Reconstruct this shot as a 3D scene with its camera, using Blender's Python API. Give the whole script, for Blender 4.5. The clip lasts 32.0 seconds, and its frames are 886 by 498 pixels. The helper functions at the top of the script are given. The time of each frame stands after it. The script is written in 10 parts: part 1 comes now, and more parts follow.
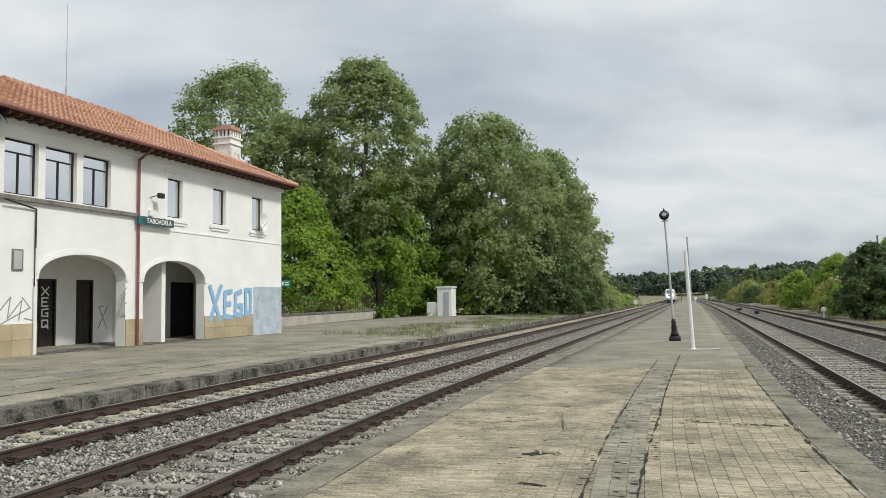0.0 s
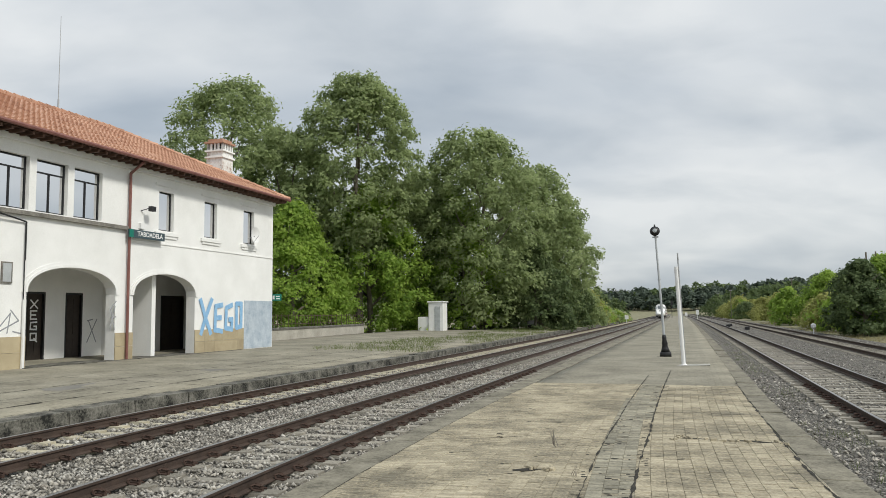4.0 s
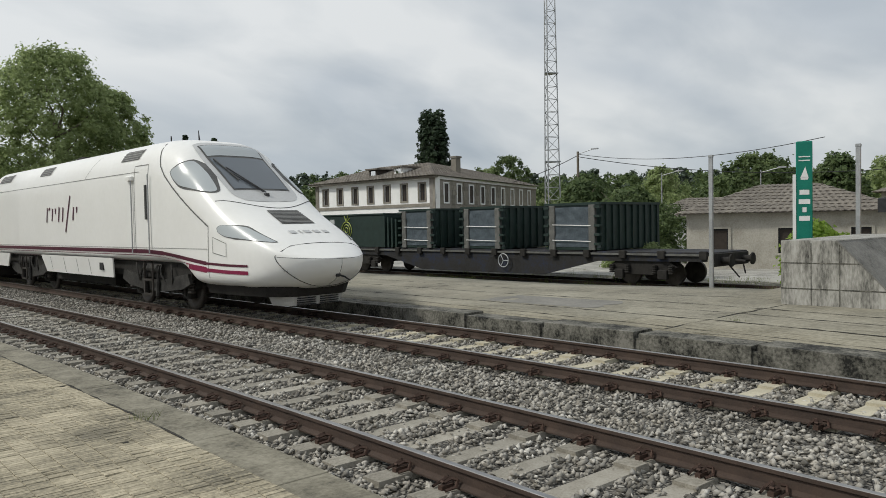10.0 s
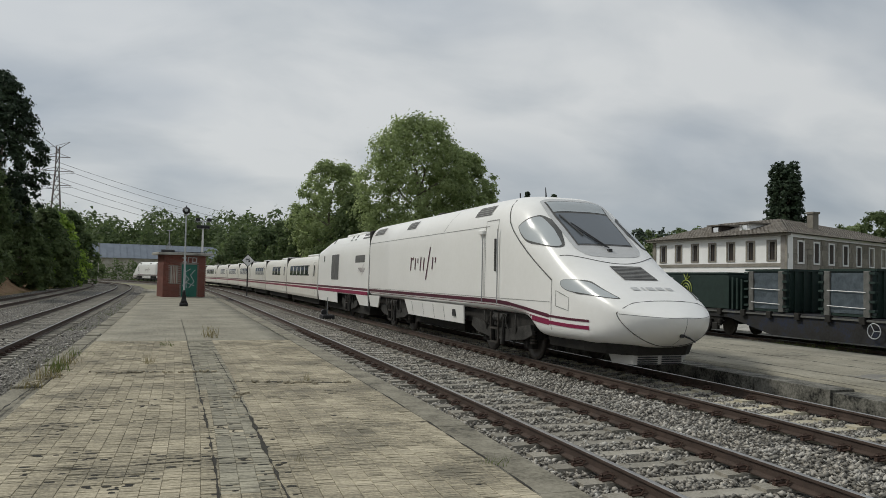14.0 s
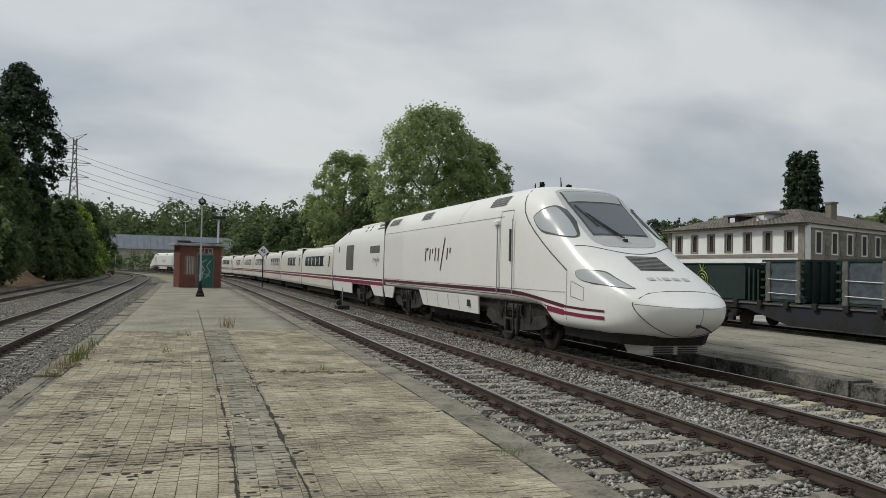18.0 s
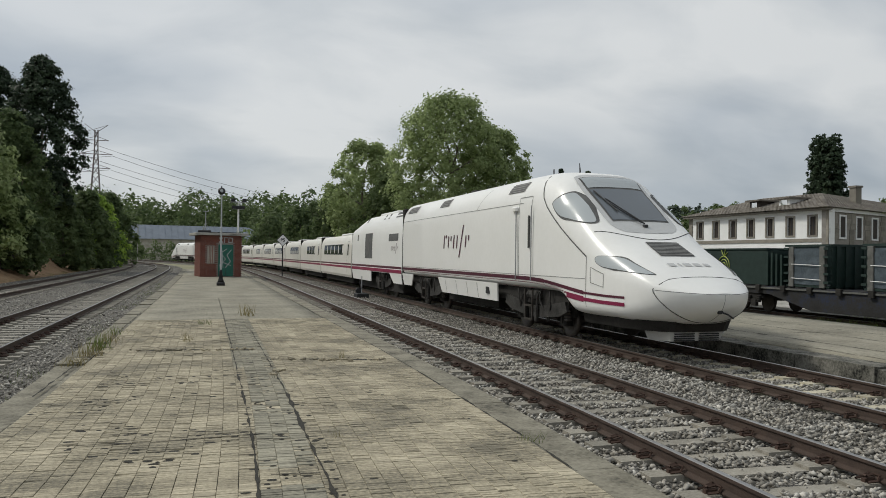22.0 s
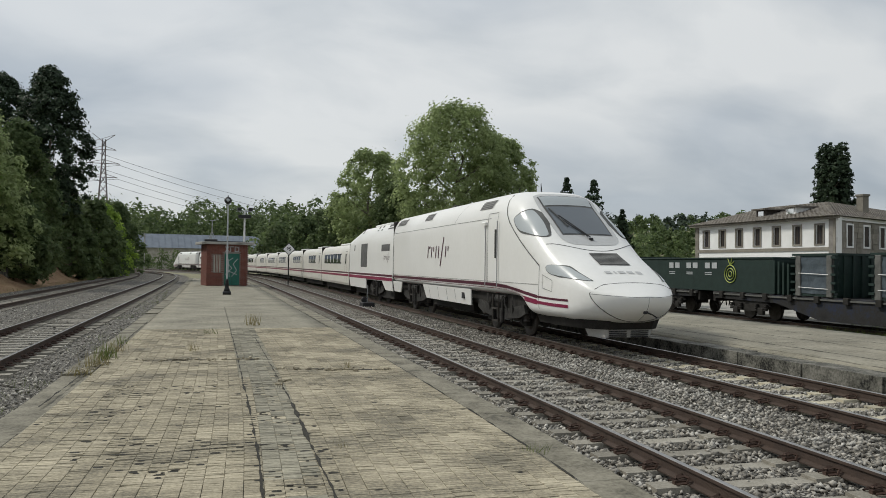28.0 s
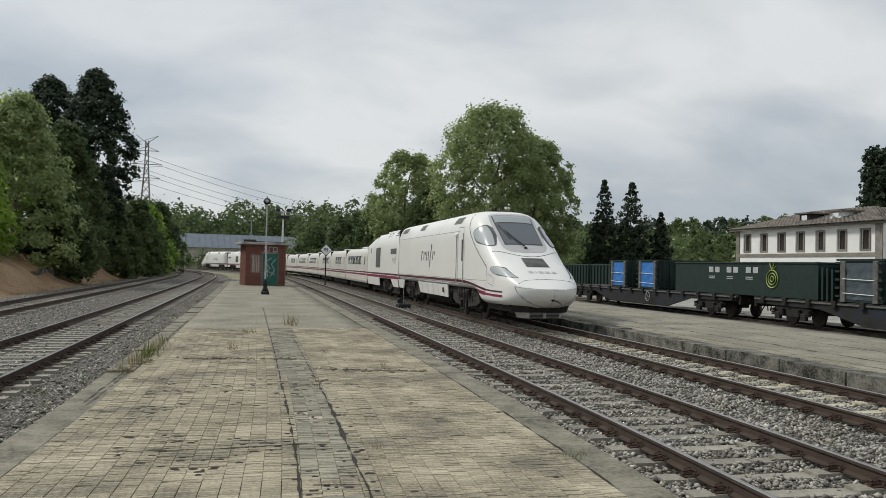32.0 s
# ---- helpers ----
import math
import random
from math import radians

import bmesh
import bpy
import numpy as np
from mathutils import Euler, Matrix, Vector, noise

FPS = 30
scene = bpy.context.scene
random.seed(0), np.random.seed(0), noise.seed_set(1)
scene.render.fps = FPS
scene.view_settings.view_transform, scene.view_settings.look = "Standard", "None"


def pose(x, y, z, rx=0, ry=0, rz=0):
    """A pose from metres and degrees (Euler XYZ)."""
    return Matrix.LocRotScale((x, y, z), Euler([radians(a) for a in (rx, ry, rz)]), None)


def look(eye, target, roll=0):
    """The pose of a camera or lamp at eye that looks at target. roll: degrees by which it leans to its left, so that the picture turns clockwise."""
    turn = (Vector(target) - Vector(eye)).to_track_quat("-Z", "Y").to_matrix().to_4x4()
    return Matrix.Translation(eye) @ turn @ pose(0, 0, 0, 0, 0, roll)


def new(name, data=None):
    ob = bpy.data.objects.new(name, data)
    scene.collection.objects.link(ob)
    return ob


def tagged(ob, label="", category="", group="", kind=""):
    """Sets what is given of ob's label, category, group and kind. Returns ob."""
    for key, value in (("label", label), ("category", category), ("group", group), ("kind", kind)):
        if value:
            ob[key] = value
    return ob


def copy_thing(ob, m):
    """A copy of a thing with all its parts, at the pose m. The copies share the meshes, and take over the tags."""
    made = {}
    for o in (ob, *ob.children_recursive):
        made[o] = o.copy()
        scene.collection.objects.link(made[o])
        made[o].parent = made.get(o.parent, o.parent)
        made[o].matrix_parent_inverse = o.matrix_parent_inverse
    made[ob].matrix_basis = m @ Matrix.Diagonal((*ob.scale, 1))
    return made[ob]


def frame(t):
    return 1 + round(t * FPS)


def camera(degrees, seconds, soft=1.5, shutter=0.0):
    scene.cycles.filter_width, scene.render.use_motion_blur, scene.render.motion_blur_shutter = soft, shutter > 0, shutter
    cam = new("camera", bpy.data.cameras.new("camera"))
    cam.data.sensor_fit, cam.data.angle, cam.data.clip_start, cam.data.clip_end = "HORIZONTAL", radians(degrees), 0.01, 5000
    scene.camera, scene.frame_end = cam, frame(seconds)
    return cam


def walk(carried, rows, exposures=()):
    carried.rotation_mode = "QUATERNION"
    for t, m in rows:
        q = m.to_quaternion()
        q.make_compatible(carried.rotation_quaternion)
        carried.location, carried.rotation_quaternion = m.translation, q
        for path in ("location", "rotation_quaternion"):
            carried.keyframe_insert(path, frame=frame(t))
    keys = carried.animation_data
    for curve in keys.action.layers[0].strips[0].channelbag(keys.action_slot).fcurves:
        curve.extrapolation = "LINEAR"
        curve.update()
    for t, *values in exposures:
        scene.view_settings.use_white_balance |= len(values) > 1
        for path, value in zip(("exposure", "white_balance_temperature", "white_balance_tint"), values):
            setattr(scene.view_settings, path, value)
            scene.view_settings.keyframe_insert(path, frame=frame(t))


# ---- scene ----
# ---- camera ----
cam = camera(60.48, 32.0, 0.7)
PATH = [
    (0, 0.224, 0.336, 1.972, 93.79, 0.85, 0.06),
    (0.5, 0.228, 0.319, 1.976, 94.32, 0.78, -0.42),
    (1, 0.226, 0.303, 1.981, 94.73, 0.83, -0.83),
    (1.5, 0.230, 0.300, 1.981, 94.73, 0.80, -1.16),
    (2, 0.234, 0.303, 1.987, 94.88, 0.82, -1.22),
    (2.5, 0.223, 0.286, 1.990, 94.94, 0.82, -1.26),
    (4.5, 0.220, 0.332, 1.973, 94.86, 0.30, 0.31),
    (5, 0.194, 0.371, 1.963, 94.82, 0.08, 4.75),
    (5.5, 0.126, 0.372, 1.952, 94.44, -0.27, 11.10),
    (6, 0.198, 0.167, 1.945, 93.36, -0.76, 19.26),
    (6.5, 0.275, 0.289, 1.972, 91.20, -1.01, 32.58),
    (7, 0.054, 0.491, 1.954, 89.43, -1.00, 47.93),
    (7.5, 0.284, 0.731, 1.936, 88.33, -1.10, 63.00),
    (8, 0.322, 0.616, 1.937, 87.06, -0.55, 79.74),
    (8.5, 0.281, 0.466, 1.951, 86.66, 0.18, 94.57),
    (9, 0.112, 0.261, 1.926, 86.82, 0.56, 106.74),
    (9.5, -0.112, 0.180, 1.943, 87.06, 1.31, 120.40),
    (10, -0.183, 0.044, 1.961, 88.08, 1.09, 132.74),
    (10.5, -0.158, -0.015, 1.907, 89.58, 0.85, 140.03),
    (11, -0.133, -0.097, 1.910, 90.37, 0.61, 147.10),
    (11.5, -0.115, -0.127, 1.924, 90.90, -0.10, 152.13),
    (12, -0.100, -0.130, 1.947, 91.00, -0.72, 154.60),
    (12.5, -0.078, -0.138, 1.976, 91.06, -1.56, 156.92),
    (13, -0.058, -0.115, 1.997, 91.26, -1.74, 158.11),
    (13.5, -0.060, -0.123, 1.990, 91.79, -1.55, 158.29),
    (14, -0.071, -0.144, 1.979, 92.21, -1.18, 157.43),
    (14.5, -0.071, -0.140, 1.982, 92.45, -1.04, 157.03),
    (16.5, -0.068, -0.150, 1.982, 92.18, -0.87, 158.02),
    (17, -0.070, -0.159, 1.982, 92.25, -0.88, 158.40),
    (17.5, -0.064, -0.150, 1.977, 91.99, -1.14, 158.52),
    (18, -0.061, -0.150, 1.968, 91.49, -1.18, 158.51),
    (18.5, -0.068, -0.153, 1.967, 91.07, -1.26, 158.66),
    (19, -0.075, -0.159, 1.964, 90.77, -1.13, 158.60),
    (19.5, -0.070, -0.147, 1.966, 90.61, -0.87, 158.60),
    (20, -0.078, -0.161, 1.960, 90.33, -0.91, 158.57),
    (20.5, -0.083, -0.168, 1.961, 90.24, -1.08, 158.38),
    (21, -0.068, -0.177, 1.962, 90.37, -1.00, 159.29),
    (21.5, -0.073, -0.196, 1.961, 90.51, -0.77, 159.88),
    (22, -0.089, -0.211, 1.955, 90.55, -0.77, 159.94),
    (22.5, -0.093, -0.207, 1.969, 90.57, -0.85, 159.97),
    (23, -0.100, -0.207, 1.964, 90.60, -0.79, 159.81),
    (23.5, -0.097, -0.192, 1.969, 90.66, -0.94, 159.68),
    (24, -0.093, -0.210, 1.978, 90.99, -0.89, 159.76),
    (24.5, -0.083, -0.179, 1.988, 91.39, -0.94, 159.91),
    (25, -0.082, -0.199, 1.977, 91.54, -0.93, 160.08),
    (25.5, -0.087, -0.183, 1.982, 91.48, -0.89, 159.97),
    (27.5, -0.075, -0.191, 1.979, 91.28, -0.85, 160.37),
    (28, -0.094, -0.200, 1.974, 91.20, -0.75, 160.38),
    (28.5, -0.093, -0.199, 1.976, 91.25, -0.76, 160.37),
    (29, -0.084, -0.199, 1.981, 91.28, -0.70, 160.57),
    (29.5, -0.083, -0.207, 1.978, 91.32, -0.87, 160.69),
    (30, -0.083, -0.202, 1.979, 91.25, -0.91, 160.72),
    (30.5, -0.077, -0.173, 1.986, 91.29, -1.05, 160.63),
    (31, -0.070, -0.166, 1.982, 91.29, -1.44, 161.63),
    (31.5, -0.056, -0.169, 1.986, 91.44, -1.32, 162.50),
    (32, -0.076, -0.187, 1.987, 91.28, -1.28, 163.08),
]
walk(cam, [(t, pose(x, y, z, rx, ry, rz)) for t, x, y, z, rx, ry, rz in PATH], [(0, 0.0), (5, 0.0), (6, 0.06), (7, 0.25), (8, 0.0), (9, -0.05), (10, -0.24), (11, -0.44), (12, -0.5), (20, -0.42), (25, -0.36), (32, -0.28)])


# ---- light ----
def make_world():
    w = bpy.data.worlds.new("sky")
    scene.world = w
    w.use_nodes = True
    nt = w.node_tree
    nt.nodes.clear()
    N, L = nt.nodes.new, nt.links.new
    out, bg = N("ShaderNodeOutputWorld"), N("ShaderNodeBackground")
    sky = N("ShaderNodeTexSky")
    sky.sky_type, sky.sun_disc = "NISHITA", False
    sky.sun_elevation, sky.sun_rotation = radians(SUN_EL), radians(SUN_AZ)
    tc, mp = N("ShaderNodeTexCoord"), N("ShaderNodeMapping")
    # the cloud deck is a flat layer: project the direction on it
    sep, dv1, dv2, mx, cmb = N("ShaderNodeSeparateXYZ"), N("ShaderNodeMath"), N("ShaderNodeMath"), N("ShaderNodeMath"), N("ShaderNodeCombineXYZ")
    L(tc.outputs["Generated"], sep.inputs[0])
    mx.operation = "ADD"
    mx.inputs[1].default_value = 0.36
    ab = N("ShaderNodeMath")
    ab.operation = "ABSOLUTE"
    L(sep.outputs[2], ab.inputs[0])
    L(ab.outputs[0], mx.inputs[0])
    for d, k in ((dv1, 0), (dv2, 1)):
        d.operation = "DIVIDE"
        L(sep.outputs[k], d.inputs[0])
        L(mx.outputs[0], d.inputs[1])
        L(d.outputs[0], cmb.inputs[k])
    def cloud(scale, seed, detail, rough, dist):
        m, n = N("ShaderNodeMapping"), N("ShaderNodeTexNoise")
        m.inputs["Location"].default_value = (seed, seed * 1.7, 0)
        m.inputs["Rotation"].default_value = (0, 0, 0.5)
        m.inputs["Scale"].default_value = (1.0, 1.5, 1)
        L(cmb.outputs[0], m.inputs[0])
        L(m.outputs[0], n.inputs["Vector"])
        n.inputs["Scale"].default_value, n.inputs["Detail"].default_value = scale, detail
        n.inputs["Roughness"].default_value, n.inputs["Distortion"].default_value = rough, dist
        return n
    big, fine = cloud(1.05, 4.4, 4, 0.45, 0.35), cloud(2.6, 9.0, 5, 0.5, 0.3)
    r1, r2 = N("ShaderNodeValToRGB"), N("ShaderNodeValToRGB")
    e = r1.color_ramp.elements
    e[0].position, e[0].color = 0.37, (*SKY_DARK, 1)
    e[1].position, e[1].color = 0.60, (*SKY_LIGHT, 1)
    L(big.outputs["Fac"], r1.inputs[0])
    e = r2.color_ramp.elements
    e[0].position, e[0].color = 0.34, (0.78, 0.81, 0.84, 1)
    e[1].position, e[1].color = 0.58, (1.03, 1.03, 1.03, 1)
    L(fine.outputs["Fac"], r2.inputs[0])
    mul = N("ShaderNodeMix")
    mul.data_type, mul.blend_type = "RGBA", "MULTIPLY"
    mul.inputs["Factor"].default_value = 0.75
    L(r1.outputs[0], mul.inputs[6])
    L(r2.outputs[0], mul.inputs[7])
    # brighter overhead, duller towards the horizon
    up = N("ShaderNodeMapRange")
    up.inputs["From Min"].default_value, up.inputs["From Max"].default_value = 0.0, 0.55
    up.inputs["To Min"].default_value, up.inputs["To Max"].default_value = 0.90, 1.08
    L(sep.outputs[2], up.inputs["Value"])
    mul2 = N("ShaderNodeMix")
    mul2.data_type, mul2.blend_type = "RGBA", "MULTIPLY"
    mul2.inputs["Factor"].default_value = 1.0
    L(mul.outputs[2], mul2.inputs[6])
    L(up.outputs[0], mul2.inputs[7])
    # the overcast is brighter on the sun's side
    dot = N("ShaderNodeVectorMath")
    dot.operation = "DOT_PRODUCT"
    L(tc.outputs["Generated"], dot.inputs[0])
    dot.inputs[1].default_value = (0.25, -0.97, 0)
    side = N("ShaderNodeMapRange")
    side.inputs["From Min"].default_value, side.inputs["From Max"].default_value = -1, 1
    side.inputs["To Min"].default_value, side.inputs["To Max"].default_value = 0.98, 1.14
    L(dot.outputs["Value"], side.inputs["Value"])
    mul3 = N("ShaderNodeMix")
    mul3.data_type, mul3.blend_type = "RGBA", "MULTIPLY"
    mul3.inputs["Factor"].default_value = 1.0
    L(mul2.outputs[2], mul3.inputs[6])
    L(side.outputs[0], mul3.inputs[7])
    add = N("ShaderNodeMix")
    add.data_type = "RGBA"
    add.inputs["Factor"].default_value = 0.88
    skys = N("ShaderNodeMix")
    skys.data_type, skys.blend_type = "RGBA", "MULTIPLY"
    skys.inputs["Factor"].default_value = 1.0
    skys.inputs[7].default_value = (1, 1, 1, 1)
    L(sky.outputs[0], skys.inputs[6])
    L(skys.outputs[2], add.inputs[6])
    L(mul3.outputs[2], add.inputs[7])
    L(add.outputs[2], bg.inputs["Color"])
    bg.inputs["Strength"].default_value = 0.1
    L(bg.outputs[0], out.inputs["Surface"])


SUN_EL, SUN_AZ = 45, 127
SKY_DARK, SKY_LIGHT = (5.5, 6.05, 6.6), (8.6, 8.8, 8.8)
make_world()
sun_data = bpy.data.lights.new("sun", "SUN")
sun_data.energy, sun_data.angle, sun_data.color = 2.5, radians(8), (1.0, 0.97, 0.88)
sun = new("sun", sun_data)
sun.matrix_world = look((0, 0, 60), (0 - 60 * math.sin(radians(SUN_AZ)) / math.tan(radians(SUN_EL)), 0 - 60 * math.cos(radians(SUN_AZ)) / math.tan(radians(SUN_EL)), 0))
scene.view_settings.exposure = 0.0


# ---- materials ----
def pbr(name, cols, rough=0.8, metal=0.0, scale=3.0, fine=40.0, bump=0.2, vary=0.0, stretch=(1, 1, 1), spec=0.4, contrast=(0.35, 0.65), island=False, world=False):
    """A procedural surface: two or three colours over noise at two scales, with bump."""
    m = bpy.data.materials.new(name)
    m.use_nodes = True
    nt = m.node_tree
    N, L = nt.nodes.new, nt.links.new
    b = nt.nodes["Principled BSDF"]
    tc, mp = N("ShaderNodeTexCoord"), N("ShaderNodeMapping")
    mp.inputs["Scale"].default_value = stretch
    if world:
        geo = N("ShaderNodeNewGeometry")
        L(geo.outputs["Position"], mp.inputs[0])
    else:
        L(tc.outputs["Object"], mp.inputs[0])
    n1, n2 = N("ShaderNodeTexNoise"), N("ShaderNodeTexNoise")
    for n, s, d in ((n1, scale, 5), (n2, fine, 3)):
        n.inputs["Scale"].default_value, n.inputs["Detail"].default_value, n.inputs["Roughness"].default_value = s, d, 0.6
        L(mp.outputs[0], n.inputs["Vector"])
    mixn = N("ShaderNodeMix")
    mixn.inputs["Factor"].default_value = 0.4
    L(n1.outputs["Fac"], mixn.inputs[2])
    L(n2.outputs["Fac"], mixn.inputs[3])
    ramp = N("ShaderNodeValToRGB")
    el = ramp.color_ramp.elements
    while len(el) < len(cols):
        el.new(0.5)
    for k, c in enumerate(cols):
        el[k].position = contrast[0] + (contrast[1] - contrast[0]) * k / max(1, len(cols) - 1)
        el[k].color = (*c, 1)
    L(mixn.outputs[0], ramp.inputs[0])
    col = ramp.outputs[0]
    if vary:
        src = N("ShaderNodeNewGeometry").outputs["Random Per Island"] if island else N("ShaderNodeObjectInfo").outputs["Random"]
        mr, mm = N("ShaderNodeMapRange"), N("ShaderNodeMix")
        mr.inputs["To Min"].default_value, mr.inputs["To Max"].default_value = 1 - vary, 1 + vary
        L(src, mr.inputs["Value"])
        mm.data_type, mm.blend_type = "RGBA", "MULTIPLY"
        mm.inputs["Factor"].default_value = 1
        L(col, mm.inputs[6])
        L(mr.outputs[0], mm.inputs[7])
        col = mm.outputs[2]
    L(col, b.inputs["Base Color"])
    b.inputs["Roughness"].default_value, b.inputs["Metallic"].default_value = rough, metal
    b.inputs["Specular IOR Level"].default_value = spec
    if bump:
        bp = N("ShaderNodeBump")
        bp.inputs["Strength"].default_value, bp.inputs["Distance"].default_value = bump, 0.02
        L(mixn.outputs[0], bp.inputs["Height"])
        L(bp.outputs[0], b.inputs["Normal"])
    return m


def glass(name, col=(0.02, 0.025, 0.03), rough=0.05):
    m = bpy.data.materials.new(name)
    m.use_nodes = True
    b = m.node_tree.nodes["Principled BSDF"]
    b.inputs["Base Color"].default_value = (*col, 1)
    b.inputs["Roughness"].default_value = rough
    b.inputs["Specular IOR Level"].default_value = 0.6
    return m


def leafy(name, dark, light, vary=0.35, through_light=0.35):
    """Foliage: diffuse with some light passing through, each clump of its own tone."""
    m = bpy.data.materials.new(name)
    m.use_nodes = True
    nt = m.node_tree
    N, L = nt.nodes.new, nt.links.new
    b, out = nt.nodes["Principled BSDF"], nt.nodes["Material Output"]
    geo, oi = N("ShaderNodeNewGeometry"), N("ShaderNodeObjectInfo")
    ramp = N("ShaderNodeValToRGB")
    ramp.color_ramp.elements[0].color, ramp.color_ramp.elements[1].color = (*dark, 1), (*light, 1)
    nz = N("ShaderNodeTexNoise")
    nz.inputs["Scale"].default_value, nz.inputs["Detail"].default_value = 0.35, 3
    L(geo.outputs["Position"], nz.inputs["Vector"])
    ad = N("ShaderNodeMath")
    ad.operation = "MULTIPLY_ADD"
    ad.inputs[1].default_value = vary
    L(geo.outputs["Random Per Island"], ad.inputs[0])
    sb = N("ShaderNodeMapRange")
    sb.inputs["From Min"].default_value, sb.inputs["From Max"].default_value = 0.3, 0.7
    sb.inputs["To Min"].default_value, sb.inputs["To Max"].default_value = 0.0, 1.0 - vary
    L(nz.outputs["Fac"], sb.inputs["Value"])
    L(sb.outputs[0], ad.inputs[2])
    L(ad.outputs[0], ramp.inputs[0])
    L(ramp.outputs[0], b.inputs["Base Color"])
    b.inputs["Roughness"].default_value = 0.6
    b.inputs["Specular IOR Level"].default_value = 0.25
    tr, mix = N("ShaderNodeBsdfTranslucent"), N("ShaderNodeMixShader")
    mix.inputs[0].default_value = through_light
    L(ramp.outputs[0], tr.inputs["Color"])
    L(b.outputs[0], mix.inputs[1])
    L(tr.outputs[0], mix.inputs[2])
    L(mix.outputs[0], out.inputs["Surface"])
    return m


# ---- mesh helpers ----
class Geo:
    """Collects vertices and faces of one mesh."""

    def __init__(self):
        self.v, self.f = [], []

    def add(self, vs, fs):
        o = len(self.v)
        self.v += [tuple(p) for p in vs]
        self.f += [tuple(i + o for i in q) for q in fs]
        return self

    def box(self, x0, x1, y0, y1, z0, z1, m=None):
        vs = [(x, y, z) for z in (z0, z1) for x, y in ((x0, y0), (x1, y0), (x1, y1), (x0, y1))]
        if m is not None:
            vs = [m @ Vector(p) for p in vs]
        return self.add(vs, [(3, 2, 1, 0), (4, 5, 6, 7), (0, 1, 5, 4), (1, 2, 6, 5), (2, 3, 7, 6), (3, 0, 4, 7)])

    def cbox(self, x0, x1, y0, y1, z0, z1, c=0.02, m=None):
        """A box with its upper and upright edges cut."""
        ring = lambda d, z: [(x0 + d + c, y0 + d, z), (x1 - d - c, y0 + d, z), (x1 - d, y0 + d + c, z), (x1 - d, y1 - d - c, z), (x1 - d - c, y1 - d, z), (x0 + d + c, y1 - d, z), (x0 + d, y1 - d - c, z), (x0 + d, y0 + d + c, z)]
        vs = ring(0, z0) + ring(0, z1 - c) + ring(c, z1)
        if m is not None:
            vs = [m @ Vector(p) for p in vs]
        fs = [tuple(range(7, -1, -1)), tuple(range(16, 24))]
        for k in (0, 8):
            fs += [(k + i, k + (i + 1) % 8, k + 8 + (i + 1) % 8, k + 8 + i) for i in range(8)]
        return self.add(vs, fs)

    def tube(self, p0, p1, r0, r1=None, n=8, caps=True):
        r1 = r0 if r1 is None else r1
        p0, p1 = Vector(p0), Vector(p1)
        q = (p1 - p0).to_track_quat("Z", "Y")
        vs = []
        for p, r in ((p0, r0), (p1, r1)):
            vs += [p + q @ Vector((r * math.cos(2 * math.pi * i / n), r * math.sin(2 * math.pi * i / n), 0)) for i in range(n)]
        fs = [(i, (i + 1) % n, n + (i + 1) % n, n + i) for i in range(n)]
        if caps:
            fs += [tuple(range(n - 1, -1, -1)), tuple(range(n, 2 * n))]
        return self.add(vs, fs)

    def beam(self, p0, p1, w, h=None):
        """A square bar between two points."""
        h = h or w
        p0, p1 = Vector(p0), Vector(p1)
        q = (p1 - p0).to_track_quat("Z", "Y")
        vs = [p + q @ Vector((a * w / 2, b * h / 2, 0)) for p in (p0, p1) for a, b in ((-1, -1), (1, -1), (1, 1), (-1, 1))]
        return self.add(vs, [(3, 2, 1, 0), (4, 5, 6, 7), (0, 1, 5, 4), (1, 2, 6, 5), (2, 3, 7, 6), (3, 0, 4, 7)])

    def turn(self, prof, base=(0, 0, 0), n=12):
        """A turned shape: (radius, z) profile from the foot to the top."""
        vs = [(base[0] + r * math.cos(2 * math.pi * i / n), base[1] + r * math.sin(2 * math.pi * i / n), base[2] + z) for r, z in prof for i in range(n)]
        fs = [(k * n + i, k * n + (i + 1) % n, (k + 1) * n + (i + 1) % n, (k + 1) * n + i) for k in range(len(prof) - 1) for i in range(n)]
        fs += [tuple(range(n - 1, -1, -1)), tuple((len(prof) - 1) * n + i for i in range(n))]
        return self.add(vs, fs)

    def prism(self, pts, z0, z1):
        """An upright prism over a plan outline, counter-clockwise."""
        n = len(pts)
        vs = [(x, y, z0) for x, y in pts] + [(x, y, z1) for x, y in pts]
        return self.add(vs, [tuple(range(n - 1, -1, -1)), tuple(range(n, 2 * n))] + [(i, (i + 1) % n, n + (i + 1) % n, n + i) for i in range(n)])

    def slab(self, pts, d):
        """A plate over a flat outline of 3D points, of thickness vector d."""
        n = len(pts)
        vs = [Vector(p) for p in pts] + [Vector(p) + Vector(d) for p in pts]
        return self.add(vs, [tuple(range(n - 1, -1, -1)), tuple(range(n, 2 * n))] + [(i, (i + 1) % n, n + (i + 1) % n, n + i) for i in range(n)])

    def sweep(self, prof, path, closed=True):
        """Sweeps a profile of (side, z) along frames (point, side vector)."""
        n = len(prof)
        for p, s in path:
            self.v += [(p[0] + s[0] * a, p[1] + s[1] * a, p[2] + b) for a, b in prof]
        o = len(self.v) - n * len(path)
        m = n if closed else n - 1
        for k in range(len(path) - 1):
            for i in range(m):
                self.f.append((o + k * n + i, o + k * n + (i + 1) % n, o + (k + 1) * n + (i + 1) % n, o + (k + 1) * n + i))
